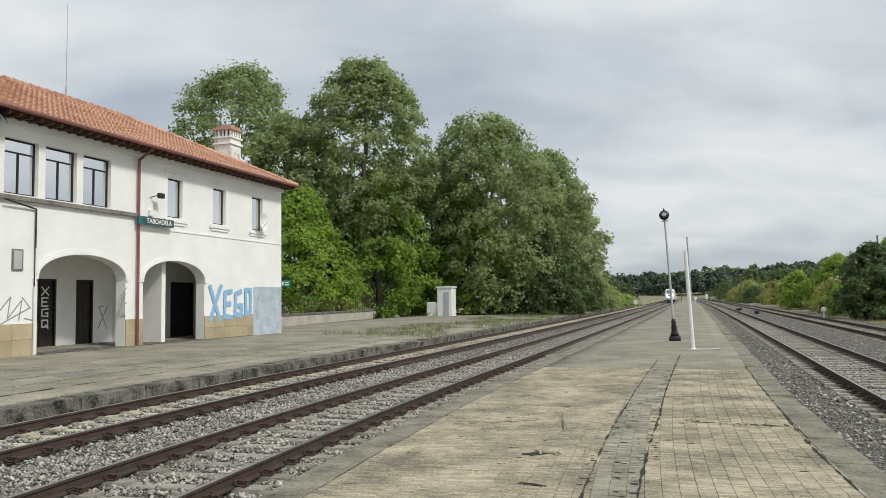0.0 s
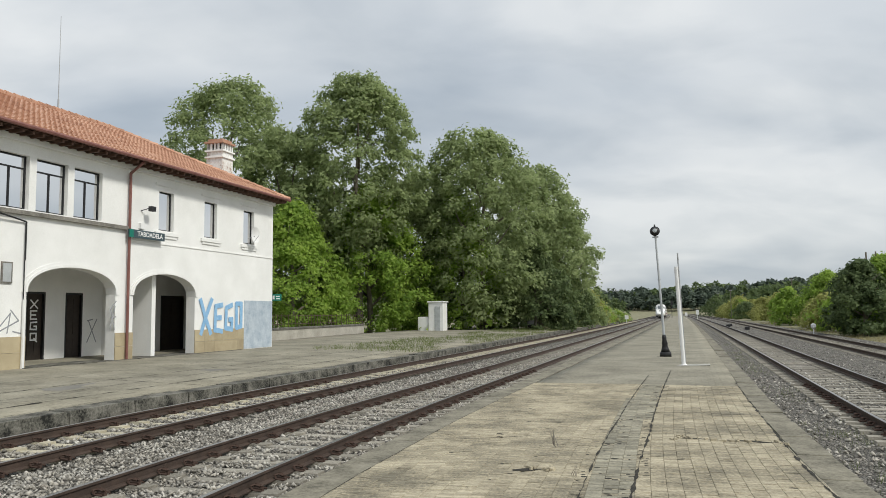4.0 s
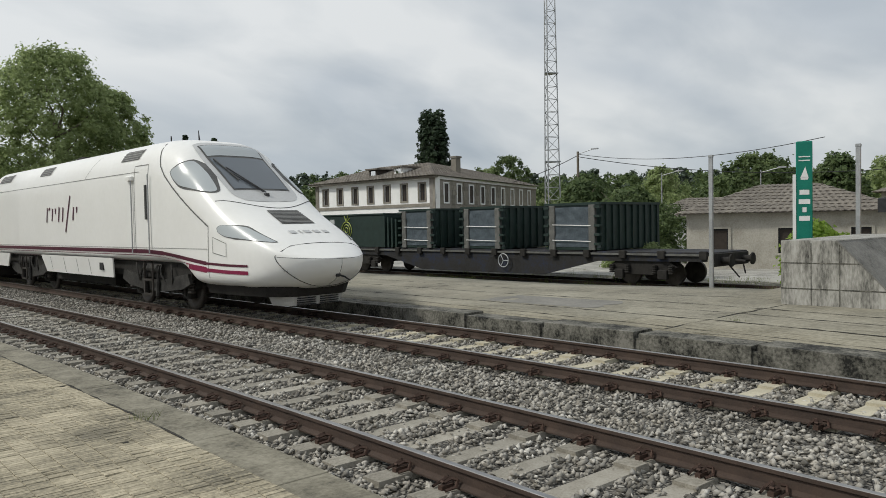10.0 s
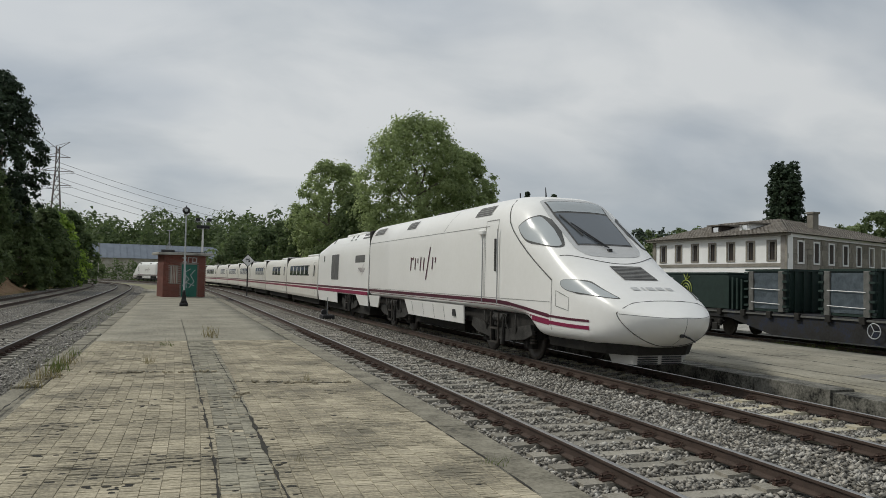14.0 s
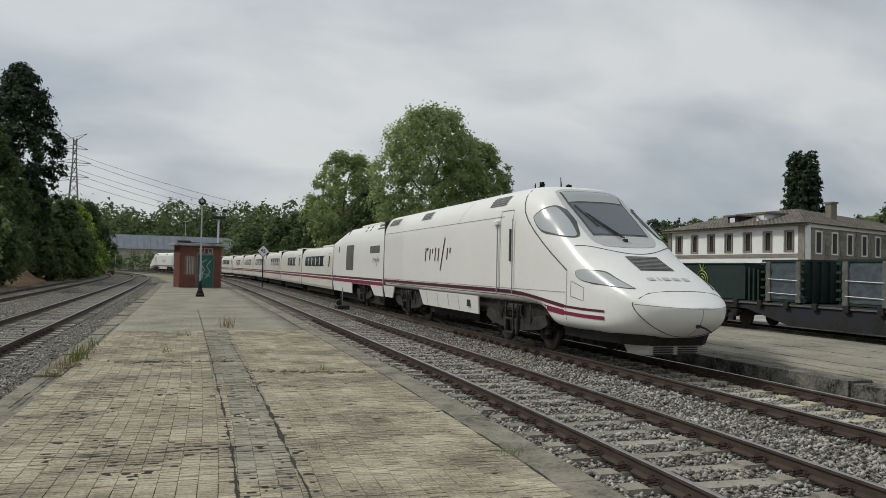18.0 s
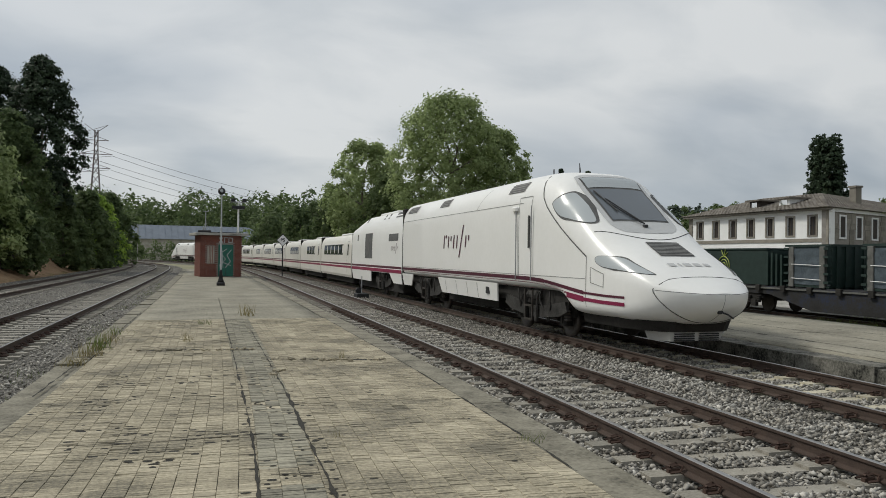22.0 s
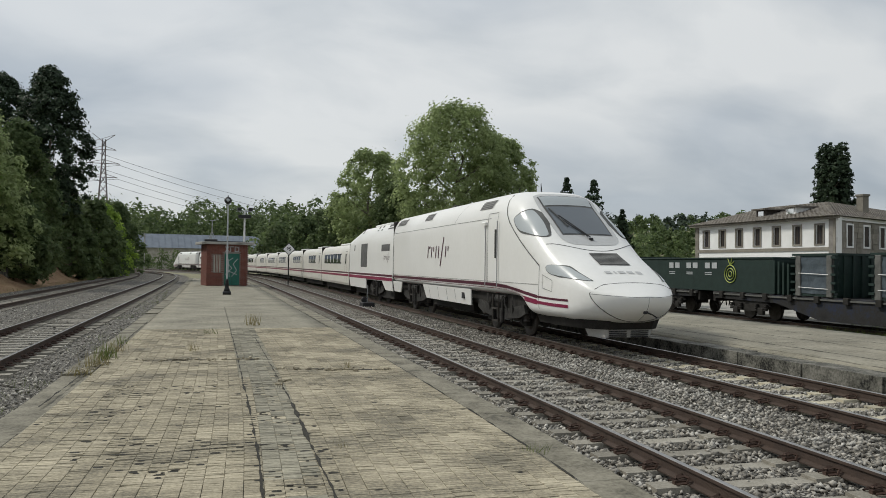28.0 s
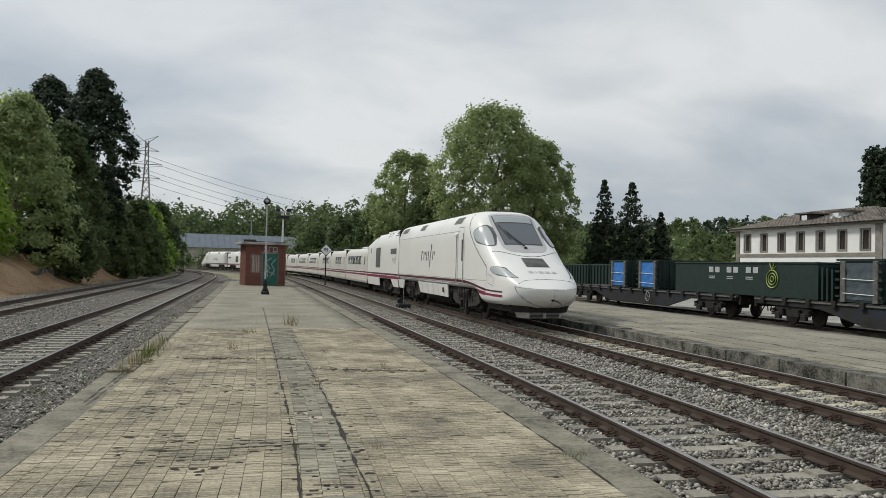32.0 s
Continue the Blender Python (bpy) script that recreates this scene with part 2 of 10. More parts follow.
        if closed:
            self.f.append(tuple(o + i for i in range(n - 1, -1, -1)))
            self.f.append(tuple(o + (len(path) - 1) * n + i for i in range(n)))
        return self

    def mesh(self, name, smooth=False):
        me = bpy.data.meshes.new(name)
        me.from_pydata(self.v, [], self.f)
        if smooth:
            me.polygons.foreach_set("use_smooth", [True] * len(me.polygons))
        me.update()
        return me


def fix_normals(me):
    bm = bmesh.new()
    bm.from_mesh(me)
    bmesh.ops.recalc_face_normals(bm, faces=bm.faces)
    bm.to_mesh(me)
    bm.free()
    return me


def part(name, geo, material, parent=None, label="", smooth=False, fix=False):
    """Links a Geo or a mesh as one mesh object, under a thing where one is given."""
    me = geo.mesh(name, smooth) if isinstance(geo, Geo) else geo
    if fix:
        fix_normals(me)
    if material is not None and not len(me.materials):
        me.materials.append(material)
    ob = new(name, me)
    if parent is not None:
        ob.parent = parent
    if label:
        tagged(ob, label)
    return ob


def thing(name, m, label, category, group="", kind=""):
    ob = new(name)
    ob.matrix_world = m
    ob.empty_display_size = 0.3
    return tagged(ob, label, category, group, kind)

# ---- surfaces ----
def packed_stone(name, size, cols):
    """A bed of packed broken stone: cells of their own tone with dark gaps and relief."""
    m = bpy.data.materials.new(name)
    m.use_nodes = True
    nt = m.node_tree
    N, L = nt.nodes.new, nt.links.new
    b = nt.nodes["Principled BSDF"]
    geo, v1, v2, nz = N("ShaderNodeNewGeometry"), N("ShaderNodeTexVoronoi"), N("ShaderNodeTexVoronoi"), N("ShaderNodeTexNoise")
    for v in (v1, v2):
        v.inputs["Scale"].default_value = 1 / size
        L(geo.outputs["Position"], v.inputs["Vector"])
    v2.feature = "DISTANCE_TO_EDGE"
    nz.inputs["Scale"].default_value, nz.inputs["Detail"].default_value = 1.3, 4
    L(geo.outputs["Position"], nz.inputs["Vector"])
    sp = N("ShaderNodeSeparateColor")
    L(v1.outputs["Color"], sp.inputs[0])
    ramp = N("ShaderNodeValToRGB")
    el = ramp.color_ramp.elements
    el.new(0.5)
    for k, c in enumerate(cols):
        el[k].position, el[k].color = k / 2, (*c, 1)
    mixf = N("ShaderNodeMix")
    mixf.inputs["Factor"].default_value = 0.35
    L(sp.outputs[0], mixf.inputs[2])
    L(nz.outputs["Fac"], mixf.inputs[3])
    L(mixf.outputs[0], ramp.inputs[0])
    gap = N("ShaderNodeMapRange")
    gap.inputs["From Max"].default_value = 0.22
    gap.inputs["To Min"].default_value = 0.12
    L(v2.outputs["Distance"], gap.inputs["Value"])
    mul = N("ShaderNodeMix")
    mul.data_type, mul.blend_type = "RGBA", "MULTIPLY"
    mul.inputs["Factor"].default_value = 1
    L(ramp.outputs[0], mul.inputs[6])
    L(gap.outputs[0], mul.inputs[7])
    L(mul.outputs[2], b.inputs["Base Color"])
    b.inputs["Roughness"].default_value = 0.92
    bp = N("ShaderNodeBump")
    bp.inputs["Strength"].default_value, bp.inputs["Distance"].default_value = 0.9, 0.03
    L(gap.outputs[0], bp.inputs["Height"])
    L(bp.outputs[0], b.inputs["Normal"])
    return m


M_stone = pbr("ballast_stone", [(0.19, 0.172, 0.145), (0.30, 0.282, 0.248), (0.42, 0.405, 0.37)], 0.92, scale=2, fine=20, bump=0.3, vary=0.6, island=True, world=True)
M_ballast = packed_stone("ballast_bed", 0.055, ((0.09, 0.082, 0.068), (0.24, 0.222, 0.19), (0.40, 0.38, 0.34)))
M_rail = pbr("rusty_rail", [(0.045, 0.032, 0.026), (0.088, 0.060, 0.046)], 0.75, 0.2, scale=4, fine=60, bump=0.3, world=True)
M_railtop = pbr("worn_rail_head", [(0.26, 0.25, 0.24), (0.38, 0.37, 0.36)], 0.35, 0.9, scale=4, fine=80, bump=0.05, world=True)
M_sleeper = pbr("concrete_sleeper", [(0.165, 0.15, 0.12), (0.265, 0.245, 0.205), (0.34, 0.32, 0.275)], 0.92, scale=3, fine=40, bump=0.5, vary=0.2)
M_sleeper_tan = pbr("tan_concrete_sleeper", [(0.353, 0.319, 0.235), (0.504, 0.462, 0.353)], 0.9, scale=4, fine=50, bump=0.4, vary=0.15)
M_ground = pbr("dry_ground", [(0.12, 0.13, 0.06), (0.21, 0.20, 0.12), (0.30, 0.27, 0.19)], 0.95, scale=0.35, fine=5, bump=0.4, world=True)
M_platform = pbr("worn_paving", [(0.15, 0.14, 0.108), (0.25, 0.233, 0.182), (0.34, 0.318, 0.252)], 0.9, scale=0.55, fine=14, bump=0.35, world=True)
M_kerb = pbr("mossy_kerb", [(0.014, 0.014, 0.012), (0.085, 0.082, 0.068), (0.15, 0.144, 0.122), (0.22, 0.21, 0.18)], 0.92, scale=2.6, fine=22, bump=0.6, vary=0.06, world=True, contrast=(0.40, 0.62))
M_white = pbr("white_render", [(0.74, 0.74, 0.72), (0.87, 0.87, 0.855)], 0.85, scale=0.7, fine=25, bump=0.12, world=True)
M_tile = pbr("clay_tile", [(0.33, 0.165, 0.11), (0.46, 0.26, 0.175), (0.55, 0.345, 0.25)], 0.8, scale=1.2, fine=20, bump=0.3, vary=0.16, world=True)
M_granite = pbr("tan_granite", [(0.33, 0.27, 0.17), (0.46, 0.39, 0.26)], 0.85, scale=1.5, fine=40, bump=0.25, vary=0.12, world=True)
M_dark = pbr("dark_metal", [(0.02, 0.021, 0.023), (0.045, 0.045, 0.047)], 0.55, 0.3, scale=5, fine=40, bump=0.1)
M_trainwhite = pbr("train_white", [(0.79, 0.785, 0.755), (0.84, 0.835, 0.81)], 0.3, scale=0.6, fine=6, bump=0.0, spec=0.5)
M_coach = pbr("cream_white_coach", [(0.66, 0.635, 0.575), (0.74, 0.72, 0.665)], 0.35, scale=0.5, fine=5, bump=0.0, spec=0.5)
M_container = pbr("green_container", [(0.007, 0.019, 0.016), (0.017, 0.036, 0.030)], 0.55, scale=2.5, fine=25, bump=0.15)
M_yellow = pbr("yellow_paint", [(0.55, 0.33, 0.015), (0.78, 0.50, 0.03)], 0.5, scale=1.4, fine=20, bump=0.1)
M_wallgrey = pbr("stained_wall", [(0.022, 0.022, 0.020), (0.06, 0.058, 0.052), (0.14, 0.132, 0.115), (0.44, 0.42, 0.36)], 0.95, scale=1.7, fine=7, bump=0.9, world=True, contrast=(0.38, 0.64))
M_bark = pbr("bark", [(0.10, 0.085, 0.065), (0.24, 0.21, 0.17)], 0.95, scale=3, fine=20, bump=0.6, stretch=(1, 1, 0.3), world=True)

# ---- the line of the railway ----
# The rail nearest the island platform on its west side is the reference: a start point and the heading (degrees east of +y) along its length.
REF0 = (-4.228, 0.0)
HEADING = [(-330, -50.00), (-230, -30.00), (-170, -14.00), (-120, -1.12), (-90, 2.05), (-40, 2.90), (-12, 3.00), (0, 8.00), (10, 15.36), (20, 18.58), (30, 18.32), (300, 17.40), (1200, 18.00)]


def make_line():
    ss = np.arange(-330.0, 1200.01, 0.5)
    h = np.radians(np.interp(ss, [a for a, _ in HEADING], [b for _, b in HEADING]))
    k = np.exp(-np.linspace(-2, 2, 41) ** 2)
    h = np.convolve(np.pad(h, 20, "edge"), k / k.sum(), "valid")
    x, y = np.cumsum(np.sin(h)) * 0.5, np.cumsum(np.cos(h)) * 0.5
    i = int(np.searchsorted(ss, 0.0))
    return ss, x - x[i] + REF0[0], y - y[i] + REF0[1], h


LINE = make_line()


def at_line(s, off=0.0):
    """The point off metres east of the reference rail at arc s, and the heading there (radians)."""
    x, y, h = (float(np.interp(s, LINE[0], LINE[k])) for k in (1, 2, 3))
    return x + off * math.cos(h), y - off * math.sin(h), h


def line_frames(off, s0, s1, z=0.0, step=2.0):
    n = max(2, int(abs(s1 - s0) / step) + 1)
    out = []
    for s in np.linspace(s0, s1, n):
        x, y, h = at_line(s, off)
        out.append(((x, y, z), (math.cos(h), -math.sin(h))))
    return out


def line_pose(s, off=0.0, z=0.0):
    """A pose on the line: local +y ahead (north), +x east."""
    x, y, h = at_line(s, off)
    return pose(x, y, z, 0, 0, -math.degrees(h))


G_OFF = 1.668
T1, T2, T3, T4 = -0.834, -4.699, 9.647, 14.520      # track centres
ISL_W, ISL_E = 0.93, 7.210                          # island platform edges
ST_E, ST_W = -6.298, -13.0                         # station platform
ZI, ZS, ZB = 0.023, 0.125, -0.22


# ---- ground, tracks and platforms ----
def rail_dist(x, y):
    i = int(np.argmin((LINE[1] - x) ** 2 + (LINE[2] - y) ** 2))
    h = LINE[3][i]
    return (x - LINE[1][i]) * math.cos(h) - (y - LINE[2][i]) * math.sin(h), LINE[0][i]


def ground_z(x, y):
    """Height of the ground: flat along the line, a lower goods yard to the west, a bank to the east, hills far off."""
    off, s = rail_dist(x, y)
    z = -0.42
    if off < -13:
        z = -0.42 - 0.4 * min(1, (-13 - off) / 6) * (1 if s < 60 else max(0, 1 - (s - 60) / 20))
    if off > 20:
        z += min(7.0, (off - 20) * 0.30) * min(1, max(0, (-38 - s) / 22))
        z += min(1.5, (off - 20) * 0.05) * min(1, max(0, s / 30))
    z += 3.2 * math.exp(-((x + 133) ** 2 + (y - 47) ** 2) / 700)
    r = math.hypot(x, y)
    if r > 240:
        n = noise.noise(Vector((x / 150, y / 150, 0.3)))
        n2 = noise.noise(Vector((x / 500, y / 500, 4.3)))
        clear = min(1, max(0, (abs(off) - 35) / 70)) if r < 640 else min(1, max(min(1, (r - 640) / 200), (abs(off) - 35) / 70))
        k = min(1, (r - 240) / 230)
        z += k * k * (3 - 2 * k) * (15 + 9 * min(1, max(0, -x / 250)) + 7 * n + 8 * n2) * clear * (0.62 if x > 0 and y > 0 else 1)
        if r > 640:
            z += min(1, (r - 640) / 400) * (10 + 12 * n2)
    return z


def make_ground():
    t = np.concatenate([-np.geomspace(2600, 30, 34), np.linspace(-26, 26, 14), np.geomspace(30, 2600, 34)])
    ty = np.concatenate([-np.geomspace(2600, 150, 16), np.linspace(-140, 140, 57), np.geomspace(150, 2600, 16)])
    g = Geo()
    g.v = [(x - 4, y, ground_z(x - 4, y)) for y in ty for x in t]
    n = len(t)
    g.f = [(j * n + i, j * n + i + 1, (j + 1) * n + i + 1, (j + 1) * n + i) for j in range(len(ty) - 1) for i in range(n - 1)]
    return tagged(part("ground", g, M_ground, smooth=True), "dry grassy ground round a country station", "ground", kind="structure")


make_ground()


def strip(name, prof, s0, s1, material, label, category, step=2.0, off=0.0, kind="structure"):
    g = Geo().sweep(prof, line_frames(off, s0, s1, 0, step))
    return tagged(part(name, g, material), label, category, kind=kind)


for (a, b, s0, s1) in ((ST_E + 0.02, ISL_W - 0.02, -320, 900), (ISL_E - 0.1, T4 + 3.2, -320, 700)):
    strip("ballast_bed", [(a - 0.3, -0.46), (b + 0.3, -0.46), (b, ZB), (a, ZB)], s0, s1, M_ballast, "grey crushed-stone ballast between the platforms", "ballast", 4)


def rail_profile():
    return [(-0.07, -0.165), (0.07, -0.165), (0.07, -0.15), (0.014, -0.128), (0.012, -0.045), (0.036, -0.034), (0.036, -0.004), (-0.036, -0.004), (-0.036, -0.034), (-0.012, -0.045), (-0.014, -0.128), (-0.07, -0.15)]


def make_track(c, s0, s1, name, shiny):
    root = thing(name, pose(0, 0, 0), "broad-gauge railway track on concrete sleepers", "track", kind="structure")
    for k in (-1, 1):
        o = c + k * (G_OFF / 2 + 0.036)
        fr = line_frames(o, s0, -60, 0, 3) + line_frames(o, -59, 80, 0, 1.0) + line_frames(o, 82, s1, 0, 4)
        part("rail", Geo().sweep(rail_profile(), fr), M_rail, root)
        part("rail_head", Geo().sweep([(-0.033, -0.006), (0.033, -0.006), (0.026, 0.0), (-0.026, 0.0)], fr), M_railtop if shiny else M_rail, root)
    return root


def sleeper_mesh(half=1.3):
    g = Geo()
    a, b, zt, zb = 0.112, 0.14, -0.165, -0.30
    for x0, x1, d0, d1 in ((-half, -0.5, 0.0, 0.0), (-0.5, 0.5, 0.035, 0.035), (0.5, half, 0.0, 0.0)):
        g.add([(x0, -b, zb), (x1, -b, zb), (x1, b, zb), (x0, b, zb), (x0, -a, zt - d0), (x1, -a, zt - d1), (x1, a, zt - d1), (x0, a, zt - d0)],
              [(4, 5, 6, 7), (0, 1, 5, 4), (1, 2, 6, 5), (2, 3, 7, 6), (3, 0, 4, 7)])
    return g.mesh("sleeper")


def clip_mesh():
    """A coiled spring clip that holds the rail foot."""
    g = Geo()
    pts = [(-0.06, -0.06, 0.01), (0.02, -0.075, 0.02), (0.06, -0.05, 0.05), (0.03, -0.02, 0.06), (-0.03, -0.015, 0.045), (-0.03, 0.015, 0.045), (0.03, 0.02, 0.06), (0.06, 0.05, 0.05), (0.02, 0.075, 0.02), (-0.06, 0.06, 0.01)]
    for p, q in zip(pts, pts[1:]):
        g.tube(p, q, 0.011, n=4, caps=False)
    g.box(-0.05, 0.05, -0.02, 0.02, -0.01, 0.025)
    return g.mesh("rail_clip")


ME_SLEEPER, ME_CLIP = sleeper_mesh(), clip_mesh()
ME_SLEEPER.materials.append(M_sleeper)
ME_SLEEPER_TAN = sleeper_mesh(0.86)
ME_SLEEPER_TAN.materials.append(M_sleeper_tan)
M_clip = pbr("rusty_clip", [(0.05, 0.032, 0.025), (0.10, 0.06, 0.045)], 0.8, 0.3, fine=90)
ME_CLIP.materials.append(M_clip)


def lay_sleepers(root, c, me, s0, s1, clips, rng):
    """Sleepers one by one near the platform, clips on the nearest."""
    s = s0
    rest = Geo()
    while s < s1:
        m = line_pose(s + rng.uniform(-0.03, 0.03), c, rng.uniform(-0.012, 0.008)) @ pose(0, 0, 0, 0, 0, rng.uniform(-0.8, 0.8))
        if -75 < s < 75:
            ob = new("sleeper", me)
            ob.parent = root
            ob.matrix_world = m
            if clips[0] < s < clips[1]:
                for k in (-1, 1):
                    for e in (-1, 1):
                        cl = new("rail_clip", ME_CLIP)
                        cl.parent = ob
                        cl.matrix_basis = pose(k * (G_OFF / 2 + 0.036) + e * 0.12, 0, -0.16, 0, 0, 0 if e < 0 else 180) @ Matrix.Scale(1.25, 4)
        else:
            rest.add([m @ Vector(v.co) for v in me.vertices], [tuple(p.vertices) for p in me.polygons])
        s += 0.62
    if rest.f:
        tagged(part("sleepers_far", rest, me.materials[0]), "rows of concrete sleepers further along the line", "sleepers", kind="stuff")


RNG = random.Random(5)
track1 = make_track(T1, -320, 900, "track", True)
track2 = make_track(T2, -320, 900, "track", True)
track3 = make_track(T3, -320, 600, "track", True)
track4 = make_track(T4, -320, 600, "track", False)
lay_sleepers(track1, T1, ME_SLEEPER, -200, 190, (-30, 30), RNG)
lay_sleepers(track2, T2, ME_SLEEPER_TAN, -200, 190, (-24, 24), RNG)
lay_sleepers(track3, T3, ME_SLEEPER, -200, 190, (-26, 26), RNG)
lay_sleepers(track4, T4, ME_SLEEPER, -150, 150, (0, 0), RNG)


def stones(name, lanes, count, s0, s1, seed, size=(0.028, 0.062), dens=1.0):
    """Loose broken stones, each a small irregular polyhedron, thicker near the middle of the stretch."""
    rng = np.random.default_rng(seed)
    base = np.array([(1, 0, 0), (-1, 0, 0), (0, 1, 0), (0, -1, 0), (0, 0, 1), (0, 0, -1)], float)
    faces = np.array([(0, 2, 4), (2, 1, 4), (1, 3, 4), (3, 0, 4), (2, 0, 5), (1, 2, 5), (3, 1, 5), (0, 3, 5)])
    mid, sp = (s0 + s1) / 2, (s1 - s0) / 2
    s = mid + sp * rng.uniform(-1, 1, count) ** 3 * 0.6 + sp * 0.4 * rng.uniform(-1, 1, count)
    lw = np.array([b - a for a, b in lanes])
    li = rng.choice(len(lanes), count, p=lw / lw.sum())
    off = np.array([l[0] for l in lanes])[li] + lw[li] * rng.random(count)
    ok = np.ones(count, bool)
    for c in (T1, T2, T3, T4):                      # keep the rails clear
        for k in (-1, 1):
            ok &= np.abs(off - c - k * (G_OFF / 2 + 0.036)) > 0.1
    for c in (T1, T2, T3):                          # and most of the sleepers' tops
        ok &= ~((np.abs(off - c) < 1.3) & (np.abs((s + 200 + 0.31) % 0.62 - 0.31) < 0.125) & (rng.random(count) < np.where(np.abs(off - c) < 0.5, 0.86, 0.94)))
    s, off = s[ok], off[ok]
    n = len(s)
    h = np.interp(s, LINE[0], LINE[3])
    x = np.interp(s, LINE[0], LINE[1]) + off * np.cos(h)
    y = np.interp(s, LINE[0], LINE[2]) - off * np.sin(h)
    z = ZB + 0.012 + rng.uniform(-0.02, 0.025, n)
    r = rng.uniform(size[0], size[1], n)
    v = base[None] * rng.uniform(0.6, 1.25, (n, 6, 1)) * r[:, None, None] + rng.normal(0, 0.22, (n, 6, 3)) * r[:, None, None]
    a = rng.uniform(0, 6.28, n)
    ca, sa = np.cos(a)[:, None], np.sin(a)[:, None]
    vx, vy = v[:, :, 0] * ca - v[:, :, 1] * sa, v[:, :, 0] * sa + v[:, :, 1] * ca
    tilt = rng.uniform(-0.9, 0.9, (n, 1))
    vz = v[:, :, 2] * 0.75 * np.cos(tilt) + vx * np.sin(tilt)
    co = np.stack([vx + x[:, None], vy + y[:, None], vz + z[:, None]], 2).reshape(-1, 3)
    fs = (faces[None] + 6 * np.arange(n)[:, None, None]).reshape(-1, 3)
    me = bpy.data.meshes.new(name)
    me.vertices.add(len(co))
    me.vertices.foreach_set("co", co.ravel())
    me.loops.add(fs.size)
    me.loops.foreach_set("vertex_index", fs.ravel())
    me.polygons.add(len(fs))
    me.polygons.foreach_set("loop_start", np.arange(0, fs.size, 3))
    me.update(calc_edges=True)
    me.validate()
    return tagged(part(name, me, M_stone), "loose grey ballast stones between the rails", "ballast stones", kind="stuff")


stones("ballast_stones", [(ST_E + 0.1, ISL_W - 0.05)], 128000, -55, 60, 3, (0.02, 0.048))
stones("ballast_stones", [(ISL_E + 0.05, T4 + 2.6)], 22000, -70, 70, 4, (0.03, 0.055))

# the station platform falls a little towards the rails
def st_z(off):
    return float(np.interp(off, [-20, -13, ST_E], [ZS + 0.26, ZS + 0.17, ZS]))


def st_at(off, s):
    """The open platform beside the yard is level; it meets the sloping one by the ramp."""
    k = min(1, max(0, (s + 13) / 5.5))
    return ZS + 0.02 + (st_z(off) - ZS - 0.02) * k


M_patch = pbr("dark_paving_patch", [(0.15, 0.145, 0.13), (0.24, 0.23, 0.205)], 0.92, scale=1.2, fine=14, bump=0.35, world=True)


def paving_material(name, joint, streak):
    """Paving with dark gaps between small blocks, dirt, and streaks along the platform."""
    m = bpy.data.materials["worn_paving"].copy()
    m.name = name
    nt = m.node_tree
    N, L = nt.nodes.new, nt.links.new
    b = nt.nodes["Principled BSDF"]
    col = b.inputs["Base Color"].links[0].from_socket
    tc = N("ShaderNodeTexCoord")
    br = N("ShaderNodeTexBrick")
    br.offset, br.squash = 0.0, 1.0
    br.inputs["Scale"].default_value = 1.0
    br.inputs["Brick Width"].default_value, br.inputs["Row Height"].default_value = 0.116, 0.172
    br.inputs["Mortar Size"].default_value, br.inputs["Mortar Smooth"].default_value = 0.012, 0.3
    br.inputs["Color1"].default_value = br.inputs["Color2"].default_value = (1, 1, 1, 1)
    br.inputs["Mortar"].default_value = (joint, joint * 0.98, joint * 0.92, 1)
    L(tc.outputs["UV"], br.inputs["Vector"])
    ns = N("ShaderNodeTexNoise")
    ns.inputs["Scale"].default_value, ns.inputs["Detail"].default_value = 0.9, 4
    L(tc.outputs["UV"], ns.inputs["Vector"])
    rr = N("ShaderNodeMapRange")
    rr.inputs["From Min"].default_value, rr.inputs["From Max"].default_value = 0.42, 0.62
    L(ns.outputs["Fac"], rr.inputs["Value"])
    mx = N("ShaderNodeMix")
    mx.data_type, mx.blend_type = "RGBA", "MULTIPLY"
    L(rr.outputs[0], mx.inputs["Factor"])
    L(col, mx.inputs[6])
    L(br.outputs["Color"], mx.inputs[7])
    # dark weathered blotches
    n2 = N("ShaderNodeTexNoise")
    n2.inputs["Scale"].default_value, n2.inputs["Detail"].default_value, n2.inputs["Roughness"].default_value = 6.0, 6, 0.75
    mp = N("ShaderNodeMapping")
    mp.inputs["Scale"].default_value = (streak, 1, 1)
    L(tc.outputs["UV"], mp.inputs[0])
    L(mp.outputs[0], n2.inputs["Vector"])
    r2 = N("ShaderNodeValToRGB")
    r2.color_ramp.elements[0].position, r2.color_ramp.elements[0].color = 0.33, (0.45, 0.44, 0.42, 1)
    r2.color_ramp.elements[1].position, r2.color_ramp.elements[1].color = 0.46, (1, 1, 1, 1)
    L(n2.outputs["Fac"], r2.inputs[0])
    m2 = N("ShaderNodeMix")
    m2.data_type, m2.blend_type = "RGBA", "MULTIPLY"
    m2.inputs["Factor"].default_value = 0.8
    L(mx.outputs[2], m2.inputs[6])
    L(r2.outputs[0], m2.inputs[7])
    L(m2.outputs[2], b.inputs["Base Color"])
    bp = N("ShaderNodeBump")
    bp.inputs["Strength"].default_value, bp.inputs["Distance"].default_value = 0.5, 0.01
    L(br.outputs["Color"], bp.inputs["Height"])
    old = b.inputs["Normal"].links[0].from_socket
    L(old, bp.inputs["Normal"])
    L(bp.outputs[0], b.inputs["Normal"])
    return m


M_paving = paving_material("ribbed_paving", 0.8, 1.0)
M_paving_st = paving_material("streaked_paving", 0.9, 0.22)


